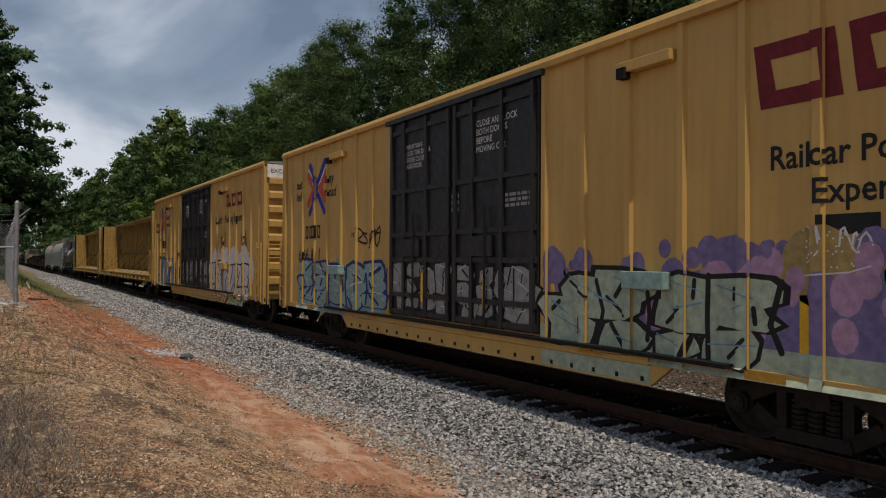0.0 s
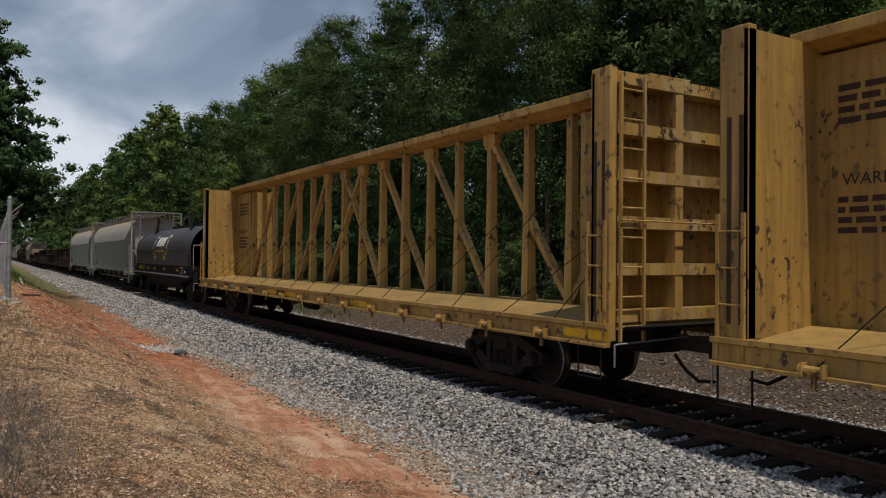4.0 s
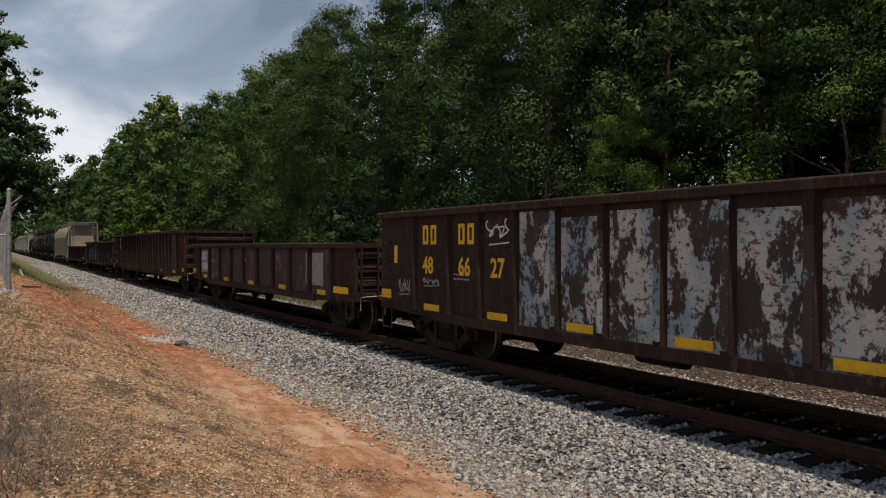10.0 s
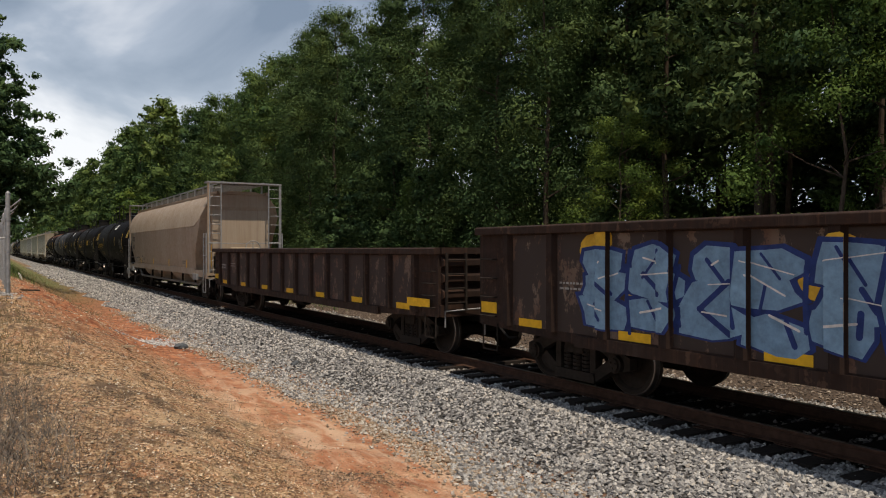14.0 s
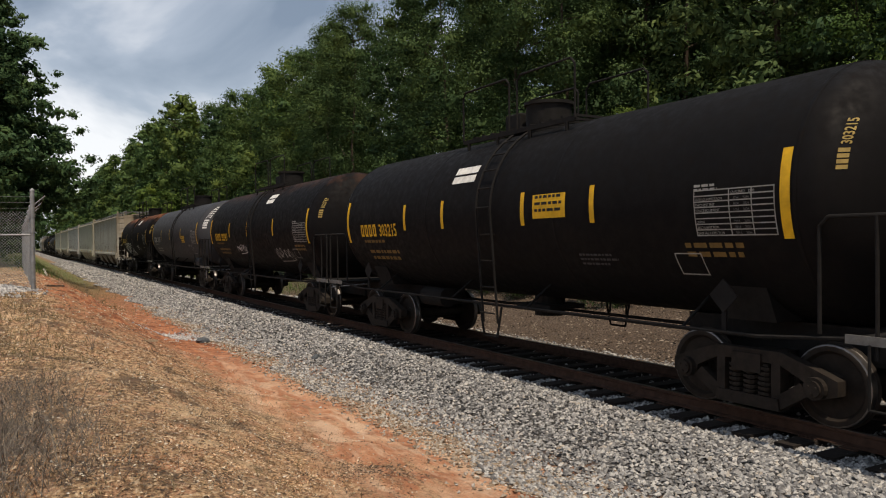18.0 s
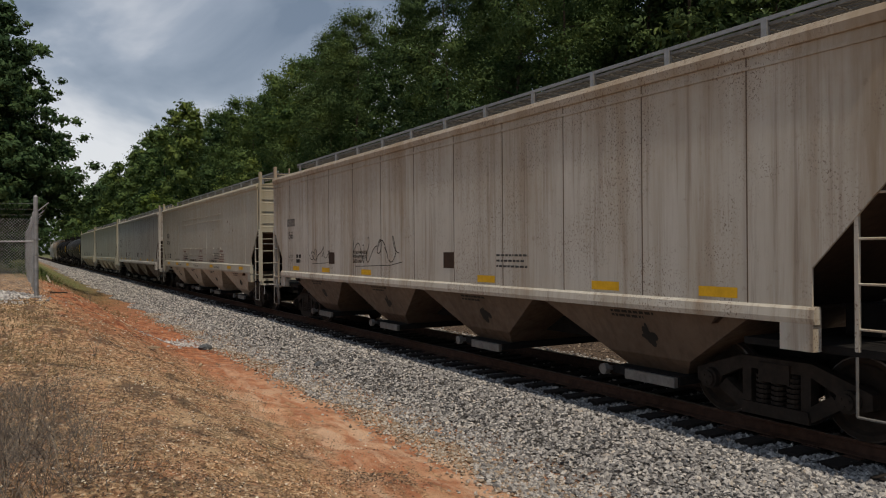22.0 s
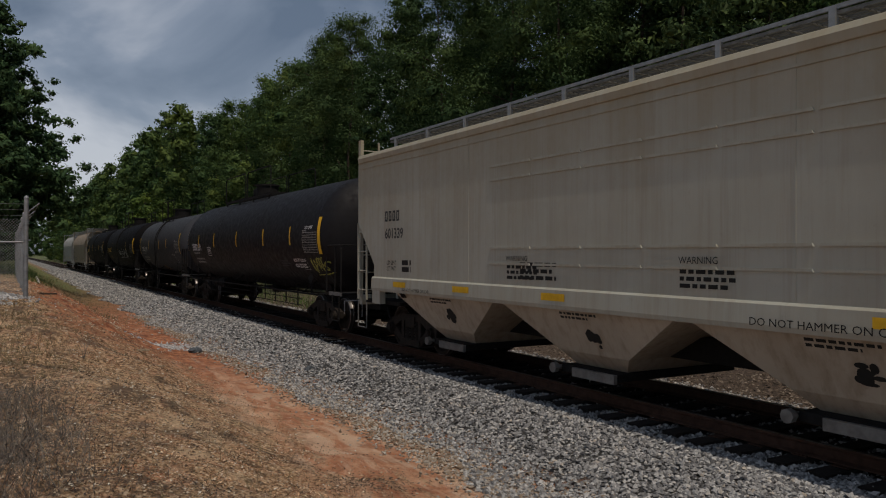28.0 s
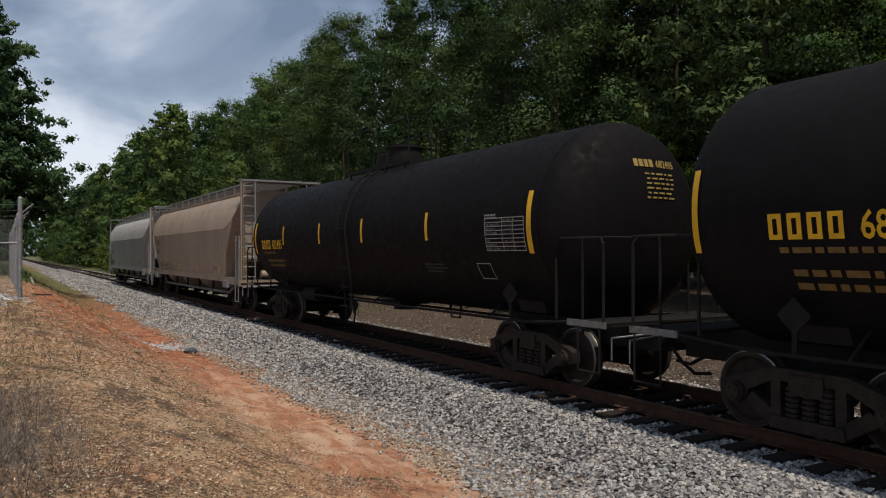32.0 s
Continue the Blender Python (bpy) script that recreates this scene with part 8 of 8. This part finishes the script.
bars(car, -2.6, 2.40, [0.6, 0.6, 0.6], 0.04, P_BLACK, lambda y, z: surf(y, z) - 0.006, 2.3, seed=4)
part("air_reservoir", G().cyl((-1.18, -6.05, 1.28), (-1.18, -5.1, 1.28), 0.19, 16), M_TANK2, car, "grey compressed-air reservoir", smooth=True)
car, cl, surf, slab, zcut = tank_car(319.5, 331.4, 1.52, M_TANK, 4, "302739", M_STRIPE, "black tank car with rust on top and silver graffiti", rusty=True, tip=-0.05, lad=-0.22)
slab("white_placard", [rect(-1.95, -1.2, 3.40, 3.53)], M_WHITE, "bright white reflective placard")
slab("white_placard", [rect(-1.95, -1.2, 3.57, 3.70)], M_WHITE, "bright white reflective placard")
graffiti(car, 1.0, cl - 1.5, 1.35, 2.15, 4, (P_GOLD, P_CHROME, P_BLACK, P_DULL), surf, 95, (), zcut, 0.2, 0.28)
scrawl(car, -2.4, -1.4, 1.8, 2.1, P_CHROME, surf, 96, 0.025, (), zcut)
car, cl, surf, slab, zcut = tank_car(438.5, 454.45, 1.62, M_LPG, 6, "5691", P_CHROME, "long black tank car with large white numbers", (2.05, 4.7, 8.0, 11.2, 13.8), lad=None, deck=(-1.4, 4.6))
slab("plate_box", [rect(cl - 4.1, cl - 3.55, 2.0, 2.34)], P_CHROME)
slab("plate_field", [rect(cl - 4.08, cl - 3.57, 2.02, 2.32)], M_LPG)
side_text(car, "PLATE\n   C", cl - 3.6, 2.21, 0.12, P_CHROME, lambda y, z: surf(y, z) - 0.01)
side_text(car, "LIQUEFIED PETROLEUM GAS", -5.79, 1.87, 0.115, P_CHROME, surf, 0.68, 0.003)
side_text(car, "NON-ODORIZED", -5.74, 1.70, 0.15, P_CHROME, surf, 0.82, 0.004)
side_text(car, "DOT 112J400W", -7.05, 2.76, 0.11, P_CHROME, surf, 0.8, 0.003)
scrawl(car, -8.2, -7.13, 1.56, 2.04, P_LIME, surf, 97, 0.04, (), zcut, 4)
for z in (0.95, 0.78, 0.60):
    part("guard_rail", G().cyl((-1.2, -cl + 2.2, z), (-1.2, cl - 2.2, z), 0.014, 6), M_UNDER, car)
for k in range(11):
    part("guard_post", G().box(-1.215, -1.185, -cl + 2.6 + k * (2 * cl - 5.2) / 10, -cl + 2.625 + k * (2 * cl - 5.2) / 10, 0.58, 1.2), M_UNDER, car)
car, cl, surf, slab, zcut = tank_car(457.1, 469.4, 1.50, M_TANK2, 7, "219909", P_CHROME, "dark grey tank car with white print and yellow stripes", (3.3, 6.6, 8.7), tip=-0.15, lad=0.05, deck=(-0.9, 2.45))
slab("notice_panel", [[(0.35, 1.22), (0.95, 1.18), (0.85, 1.40), (0.45, 1.47)]], P_OCHRE)
car, cl, surf, slab, zcut = tank_car(472.0, 485.9, 1.62, M_TANK, 8, "682531", M_STRIPE, "black tank car with yellow numbers and white scrawls", (3.2, 6.4, 10.85), tip=0.13, deck=(-1.0, 2.6))
scrawl(car, -4.25, -0.2, 1.85, 2.42, P_CHROME, surf, 98, 0.028, (), zcut, 7)
car, cl, surf, slab, zcut = tank_car(489.0, 503.7, 1.62, M_TANK, 9, "682495", M_STRIPE, "black tank car with yellow numbers on its head", (2.9, 5.7, 8.3, 11.28), tip=-0.2)


# ---- chain-link fence ----
FX, FY = 0.36, 19.3
fence = thing("chain_link_fence", pose(FX, FY, 0), "galvanised chain-link fence corner with barbed wire on the bank", "fence")


def fence_ground(x, y):
    return float(ground_z(FX + x, FY + y))


def fence_post(x, y, tall, r):
    z = fence_ground(x, y)
    p = part("post", G().cyl((x, y, z - 0.3), (x, y, z + tall), r, 14), M_GALV, fence, smooth=True)
    part("post_cap", G().cyl((x, y, z + tall), (x, y, z + tall + 0.025), r * 1.15, 14, r * 0.9).cyl((x, y, z + tall + 0.025), (x, y, z + tall + 0.055), r * 0.9, 14, r * 0.2), M_GALV, p, smooth=True)


def fence_mesh(place, length, tall, pitch):
    """Diamond netting: two families of slanting wires over a panel."""
    g = G()
    for way in (1, -1):
        c = -tall
        while c < length + tall:
            a0, a1 = (c, c + tall) if way > 0 else (c + tall, c)
            lo, hi = 0.0, 1.0
            d = a1 - a0
            for edge in (0.0, length):
                q = (edge - a0) / d
                if (edge == 0.0) == (d > 0):
                    lo = max(lo, q)
                else:
                    hi = min(hi, q)
            if lo < hi - 0.01:
                g.cyl(place(a0 + d * lo, tall * lo), place(a0 + d * hi, tall * hi), 0.0036, 3)
            c += pitch
    return g


def side_run(a, z):
    return (-a, 0.0, fence_ground(0, 0) + 0.05 + z)


def long_run(a, z):
    return (0.0, a, fence_ground(0, min(a, 20)) + 0.05 + z)


fence_post(0, 0, 2.25, 0.048)
for a in (2.9, 5.8):
    fence_post(-a, 0, 2.05, 0.03)
for a in (3.0, 6.0, 9.0, 12.0, 15.0, 18.0, 21.0, 24.0):
    fence_post(0, a, 2.05, 0.03)
tagged(part("netting", fence_mesh(side_run, 5.8, 1.72, 0.065), M_GALV, fence, "diamond wire netting"), kind="stuff")
tagged(part("netting", fence_mesh(long_run, 24.0, 1.72, 0.065), M_GALV, fence, "diamond wire netting"), kind="stuff")
part("brace_rail", G().cyl(side_run(0, 1.2), side_run(5.8, 1.2), 0.021, 10), M_GALV, fence, smooth=True)
part("top_rail", G().cyl(long_run(0, 1.72), long_run(24, 1.72), 0.021, 10), M_GALV, fence, smooth=True)
part("brace_rail", G().cyl(long_run(0.05, 0.9), long_run(3.0, 0.9), 0.021, 10), M_GALV, fence, smooth=True)
part("tension_bar", G().box(-0.075, -0.068, -0.012, 0.012, fence_ground(0, 0) + 0.08, fence_ground(0, 0) + 1.76), M_GALV, fence)
part("tension_bar", G().box(-0.012, 0.012, 0.068, 0.075, fence_ground(0, 0) + 0.08, fence_ground(0, 0) + 1.76), M_GALV, fence)
z0 = fence_ground(0, 0)
for dz in (0.25, 0.6, 0.95, 1.3, 1.65):
    part("clamp_band", G().cyl((0, 0, z0 + dz), (0, 0, z0 + dz + 0.022), 0.062, 14), M_GALV, fence, smooth=True)
for a in (0.0, 3.0, 6.0, 9.0, 12.0, 15.0, 18.0, 21.0, 24.0):
    z = fence_ground(0, min(a, 20)) + 1.9
    part("wire_arm", G().cyl((0, a, z), (0.26, a, z + 0.24), 0.014, 8), M_GALV, fence, smooth=True)
for k in range(3):
    part("barbed_wire", G().tube([(0.08 + 0.08 * k, a, fence_ground(0, min(a, 20)) + 1.98 + 0.075 * k - (0.02 if a % 3 else 0)) for a in np.arange(0, 24.1, 1.5)], 0.003, 4), M_GALV, fence)
    part("barbed_wire", G().tube([(-a, 0, z0 + 1.85 + 0.13 * k - (0.015 if 0 < a < 5.8 else 0)) for a in (0, 1.4, 2.9, 4.4, 5.8)], 0.003, 4), M_GALV, fence)

# ---- gravel heap, rocks and scraps on the bank ----
M_HEAP = stone_material("pale_granite", [(0.0, (0.22, 0.22, 0.225)), (0.5, (0.42, 0.42, 0.42)), (1.0, (0.62, 0.61, 0.6))])
stone_field("gravel_heap", 2600, lambda r, n: (-0.55 + 0.42 * r.normal(size=n), 19.6 + 0.55 * r.normal(size=n)), lambda r, n, x, y: r.uniform(0.02, 0.045, n), M_HEAP, "low heap of pale grey crushed stone beside the fence", 31)
stone_field("spilled_gravel", 900, lambda r, n: (3.75 + 0.42 * r.normal(size=n), 21.7 + 0.5 * r.normal(size=n)), lambda r, n, x, y: r.uniform(0.016, 0.04, n), M_HEAP, "small spill of pale grey stones on clay", 32)
M_ROCK = plain("dark_blue_rock", (0.07, 0.08, 0.09), 0.7, 0, 0.4, 20)
M_BOARD = plain("bleached_wood", (0.36, 0.28, 0.19), 0.85, 0, 0.3, 30)
M_STAKE = plain("white_painted_wood", (0.62, 0.62, 0.6), 0.7, 0, 0.12)


def rock(x, y, r, flat, seed, label):
    rr = random.Random(seed)
    rings = []
    for k in range(6):
        q = math.pi * (0.08 + 0.84 * k / 5)
        rings.append([(r * math.sin(q) * math.cos(a) * rr.uniform(0.8, 1.2), 0.75 * r * math.sin(q) * math.sin(a) * rr.uniform(0.8, 1.2), -r * flat * math.cos(q) * rr.uniform(0.9, 1.1))
                      for a in [2 * math.pi * i / 9 for i in range(9)]])
    ob = solid("rock", G().loft(rings), M_ROCK, label, "rock")
    ob.matrix_basis = pose(x, y, float(ground_z(x, y)) + r * flat * 0.45, 0, 0, rr.uniform(0, 180))
    return ob


rock(4.25, 20.1, 0.21, 0.45, 1, "dark blue-grey rock half sunk in orange clay")
rock(5.75, 15.7, 0.12, 0.6, 2, "dark stone lying on the ballast shoulder")


def scrap(name, x, y, ln, wd, th, turn, tip, mat, label, cat):
    g = G().loft([[(-ln / 2, -wd * 0.35, 0), (-ln / 2, wd * 0.4, 0), (-ln / 2, wd * 0.4, th), (-ln / 2, -wd * 0.35, th * 0.8)],
                  [(0, -wd * 0.5, 0.01), (0, wd * 0.5, 0), (0, wd * 0.45, th), (0, -wd * 0.5, th)],
                  [(ln / 2, -wd * 0.2, 0), (ln / 2, wd * 0.25, 0), (ln / 2, wd * 0.2, th * 0.7), (ln / 2, -wd * 0.2, th * 0.6)]])
    ob = solid(name, g, mat, label, cat)
    ob.matrix_basis = pose(x, y, float(ground_z(x, y)) + 0.008, 0, tip, turn)
    return ob


scrap("wood_scrap", 2.2, 15.2, 0.55, 0.11, 0.035, 112, 4, M_BOARD, "bleached splinter of wood on clay", "wood")
scrap("wood_scrap", 2.9, 13.9, 0.48, 0.07, 0.03, 128, 4, M_BOARD, "thin bleached stick of wood on clay", "wood")
scrap("wood_scrap", 2.3, 13.6, 0.17, 0.13, 0.03, 40, 5, M_BOARD, "short bleached wood chip on clay", "wood")
scrap("wood_scrap", 3.35, 16.3, 0.5, 0.06, 0.03, 75, 2, M_BOARD, "weathered stick lying in the litter", "wood")
scrap("branch", 0.75, 24.5, 1.1, 0.07, 0.06, 20, 2, M_BARK, "dark fallen branch on the bank", "branch")
stake = solid("marker_stake", G().box(-0.045, 0.045, -0.012, 0.012, -0.2, 0.30).prism([(-0.045, 0.30), (0.045, 0.30), (0.0, 0.36)], -0.012, 0.012), M_STAKE, "leaning white painted wooden marker stake", "stake")
stake.matrix_basis = pose(1.3, 40, float(ground_z(1.3, 40)), 0, -22, 20)


# ---- dry litter, brush and grass ----
def patchy(x, y, scale, seed):
    """A smooth uneven field between about zero and one."""
    r = np.random.default_rng(seed)
    q = np.zeros_like(x)
    for k in range(7):
        a, b, c = r.normal(size=3)
        q += np.sin((a * x + b * y) * scale * (1 + 0.35 * k) + 9 * c) / (1 + 0.25 * k)
    return 0.5 + 0.22 * q


def chips(name, n, xr, y0, y1, size, mat, label, seed, keep):
    """Small curled flakes and straws lying on the ground."""
    rng = np.random.default_rng(seed)
    x, y = rng.uniform(*xr, n), along(rng, n, y0, y1)
    k = rng.uniform(0, 1, n) < keep(x, y)
    x, y = x[k], y[k]
    n = len(x)
    s = rng.uniform(0.5, 1.5, n) * size * (1 + 0.035 * y)
    a = rng.uniform(0, 2 * math.pi, n)
    d = np.stack([np.cos(a), np.sin(a), rng.normal(size=n) * 0.25], 1) * s[:, None]
    w = np.stack([-np.sin(a), np.cos(a), rng.normal(size=n) * 0.5], 1) * (s * rng.uniform(0.12, 0.42, n))[:, None]
    c = np.stack([x, y, ground_z(x, y) + 0.004 + rng.uniform(0, 0.4, n) * s], 1)
    up = np.array([0, 0, 1.0]) * (s * 0.25)[:, None]
    v = np.stack([c - d, c + w + up, c + d, c - w + up], 1).reshape(-1, 3)
    f = (np.array([[0, 1, 2], [0, 2, 3]])[None] + 4 * np.arange(n)[:, None, None]).reshape(-1, 3)
    me = bpy.data.meshes.new(name)
    me.from_pydata(v.tolist(), [], f.tolist())
    me.materials.append(mat)
    return tagged(new(name, me), label, "litter", kind="stuff")


def blades(name, n, place, length, width, lean, mat, label, category, seed):
    """Thin arched stalks in one mesh."""
    rng = np.random.default_rng(seed)
    x, y = place(rng, n)
    n = len(x)
    z = ground_z(x, y) - 0.01
    ln = rng.uniform(0.5, 1.3, n) * length
    a = rng.uniform(0, 2 * math.pi, n)
    b = a + rng.normal(size=n) * 0.8
    tilt = rng.uniform(0.3, 1.0, n) * lean
    rows = []
    for q in (0.0, 0.4, 0.75, 1.0):
        out = ln * q * np.sin(tilt * (0.5 + 0.8 * q))
        hi = ln * q * np.cos(tilt * (0.5 + 0.8 * q))
        px_, py_ = x + out * np.cos(a), y + out * np.sin(a)
        w = width * (1 - 0.75 * q)
        for sgn in (-1, 1):
            rows.append(np.stack([px_ - sgn * w * np.sin(b), py_ + sgn * w * np.cos(b), z + np.maximum(hi, 0.004)], 1))
    v = np.stack(rows, 1).reshape(-1, 3)
    quad = np.array([[0, 1, 3, 2], [2, 3, 5, 4], [4, 5, 7, 6]])
    f = (quad[None] + 8 * np.arange(n)[:, None, None]).reshape(-1, 4)
    me = bpy.data.meshes.new(name)
    me.from_pydata(v.tolist(), [], f.tolist())
    me.materials.append(mat)
    return tagged(new(name, me), label, category, kind="stuff")


M_CHIP = stone_material("dry_litter", [(0.0, (0.06, 0.036, 0.022)), (0.25, (0.27, 0.142, 0.077)), (0.52, (0.62, 0.368, 0.212)), (0.80, (0.76, 0.555, 0.37)), (1.0, (0.95, 0.84, 0.69))], patches=True)
M_DUST = stone_material("dark_litter", [(0.0, (0.032, 0.023, 0.017)), (0.6, (0.095, 0.066, 0.048)), (1.0, (0.22, 0.16, 0.12))])
M_DRY = stone_material("grey_dry_stalks", [(0.0, (0.045, 0.038, 0.034)), (0.6, (0.125, 0.105, 0.088)), (1.0, (0.27, 0.235, 0.19))])
M_GRASS = stone_material("olive_dry_grass", [(0.0, (0.075, 0.058, 0.026)), (0.6, (0.17, 0.13, 0.06)), (1.0, (0.32, 0.24, 0.13))])
M_GREEN = stone_material("fresh_weeds", [(0.0, (0.03, 0.06, 0.012)), (1.0, (0.10, 0.16, 0.035))])
chips("dry_litter", 175000, (-1.0, 4.4), 3.2, 30, 0.0095, M_CHIP, "tan and brown flakes of dry litter on clay", 41,
      lambda x, y: np.clip(1.5 * patchy(x, y, 0.9, 1), 0, 1) * (1 - sstep(1.9, 3.9, x + 0.8 * (patchy(x, y, 0.7, 5) - 0.5))) * (0.10 + 0.90 * sstep(0.38, 0.58, patchy(x, y, 2.1, 2))) * (1 - 0.95 * np.exp(-((x - 1.5) / 1.1) ** 2) * sstep(11, 15, y)))
chips("dark_litter", 85000, (-1.0, 4.6), 3.2, 24, 0.0095, M_DUST, "dark clumps of old litter on clay", 42,
      lambda x, y: sstep(0.47, 0.66, patchy(x, y, 2.2, 3)) * (0.35 + 0.65 * sstep(0.4, 0.6, patchy(x, y, 0.8, 8))) * (1 - sstep(2.3, 3.5, x)) + 0.75 * (1 - sstep(0.5, 1.5, x)) * sstep(0.3, 0.6, patchy(x, y, 1.7, 9)) * (1 - sstep(10, 13, y)))
chips("dark_litter", 6000, (2.2, 4.2), 6.2, 8.6, 0.012, M_DUST, "dark drift of old litter on pale clay", 43,
      lambda x, y: np.exp(-((x - 3.25) / 0.55) ** 2 - ((y - 7.2 - 0.35 * (x - 3.2)) / 0.35) ** 2))
blades("dry_brush", 4600, lambda r, n: (r.normal(size=n) * 0.42 - 0.18, r.uniform(5.4, 9.8, n)), 0.34, 0.0024, 1.25, M_DRY, "tangle of dead grey brush on the bank", "brush", 44)
blades("dry_grass", 2200, lambda r, n: (r.normal(size=n) * 0.45 + 0.1, r.uniform(10.2, 18.5, n)), 0.13, 0.004, 0.9, M_GRASS, "short olive and straw coloured dry grass", "grass", 45)
blades("bank_grass", 2600, lambda r, n: (2.9 + 0.75 * r.normal(size=n), along(r, n, 28, 90)), 0.17, 0.010, 1.1, M_GRASS, "low brown and olive grass along the bank", "grass", 49)
blades("straw", 2600, lambda r, n: (r.uniform(-0.6, 3.4, n), along(r, n, 3.6, 18)), 0.16, 0.003, 1.55, M_GRASS, "scattered dry straw on the clay", "straw", 46)
blades("weeds", 1100, lambda r, n: (0.9 + 0.5 * r.normal(size=n), r.uniform(36, 70, n)), 0.45, 0.009, 0.8, M_GREEN, "green weeds on the bank beside the track", "weeds", 47)
blades("far_weeds", 2600, lambda r, n: (13.6 + 0.8 * r.normal(size=n), r.uniform(30, 90, n)), 0.5, 0.012, 0.8, M_GREEN, "green weeds along the forest edge", "weeds", 48)
for x, y, hh in ((0.97, 12.0, 0.32), (0.42, 7.2, 0.25), (1.9, 25.0, 0.4)):
    s0 = random.Random(int(y * 10))
    w = thing("dead_weed", pose(x, y, float(ground_z(x, y))), "dark dead weed stalk standing in litter", "weed")
    for k in range(5):
        a, q = s0.uniform(0, 6.28), hh * s0.uniform(0.6, 1.0)
        part("stalk", G().tube([(0, 0, -0.02), (0.03 * math.cos(a), 0.03 * math.sin(a), q * 0.5), (0.09 * math.cos(a), 0.09 * math.sin(a), q)], 0.003, 5), M_DRY, w)


def motions():
    """The train rolls towards the camera at an even pace; its wheels turn with it."""
    for c, u in CARS:
        walk(c, [(t, pose(TRACK_X, u - SPEED * t, 0)) for t in (0.0, 8.0, 16.0, 24.0, 32.0)])
    first = {}
    for w, q in WHEELSETS:
        if q not in first:
            turn = SPEED / WHEEL_R
            walk(w, [(k / FPS, Matrix.Translation((0, q, WHEEL_R)) @ Matrix.Rotation(turn * k / FPS, 4, "X")) for k in range(int(32 * FPS) + 1)])
            first[q] = w
        else:
            w.rotation_mode = "QUATERNION"
            keys = w.animation_data_create()
            keys.action = first[q].animation_data.action
            keys.action_slot = first[q].animation_data.action_slot


motions()
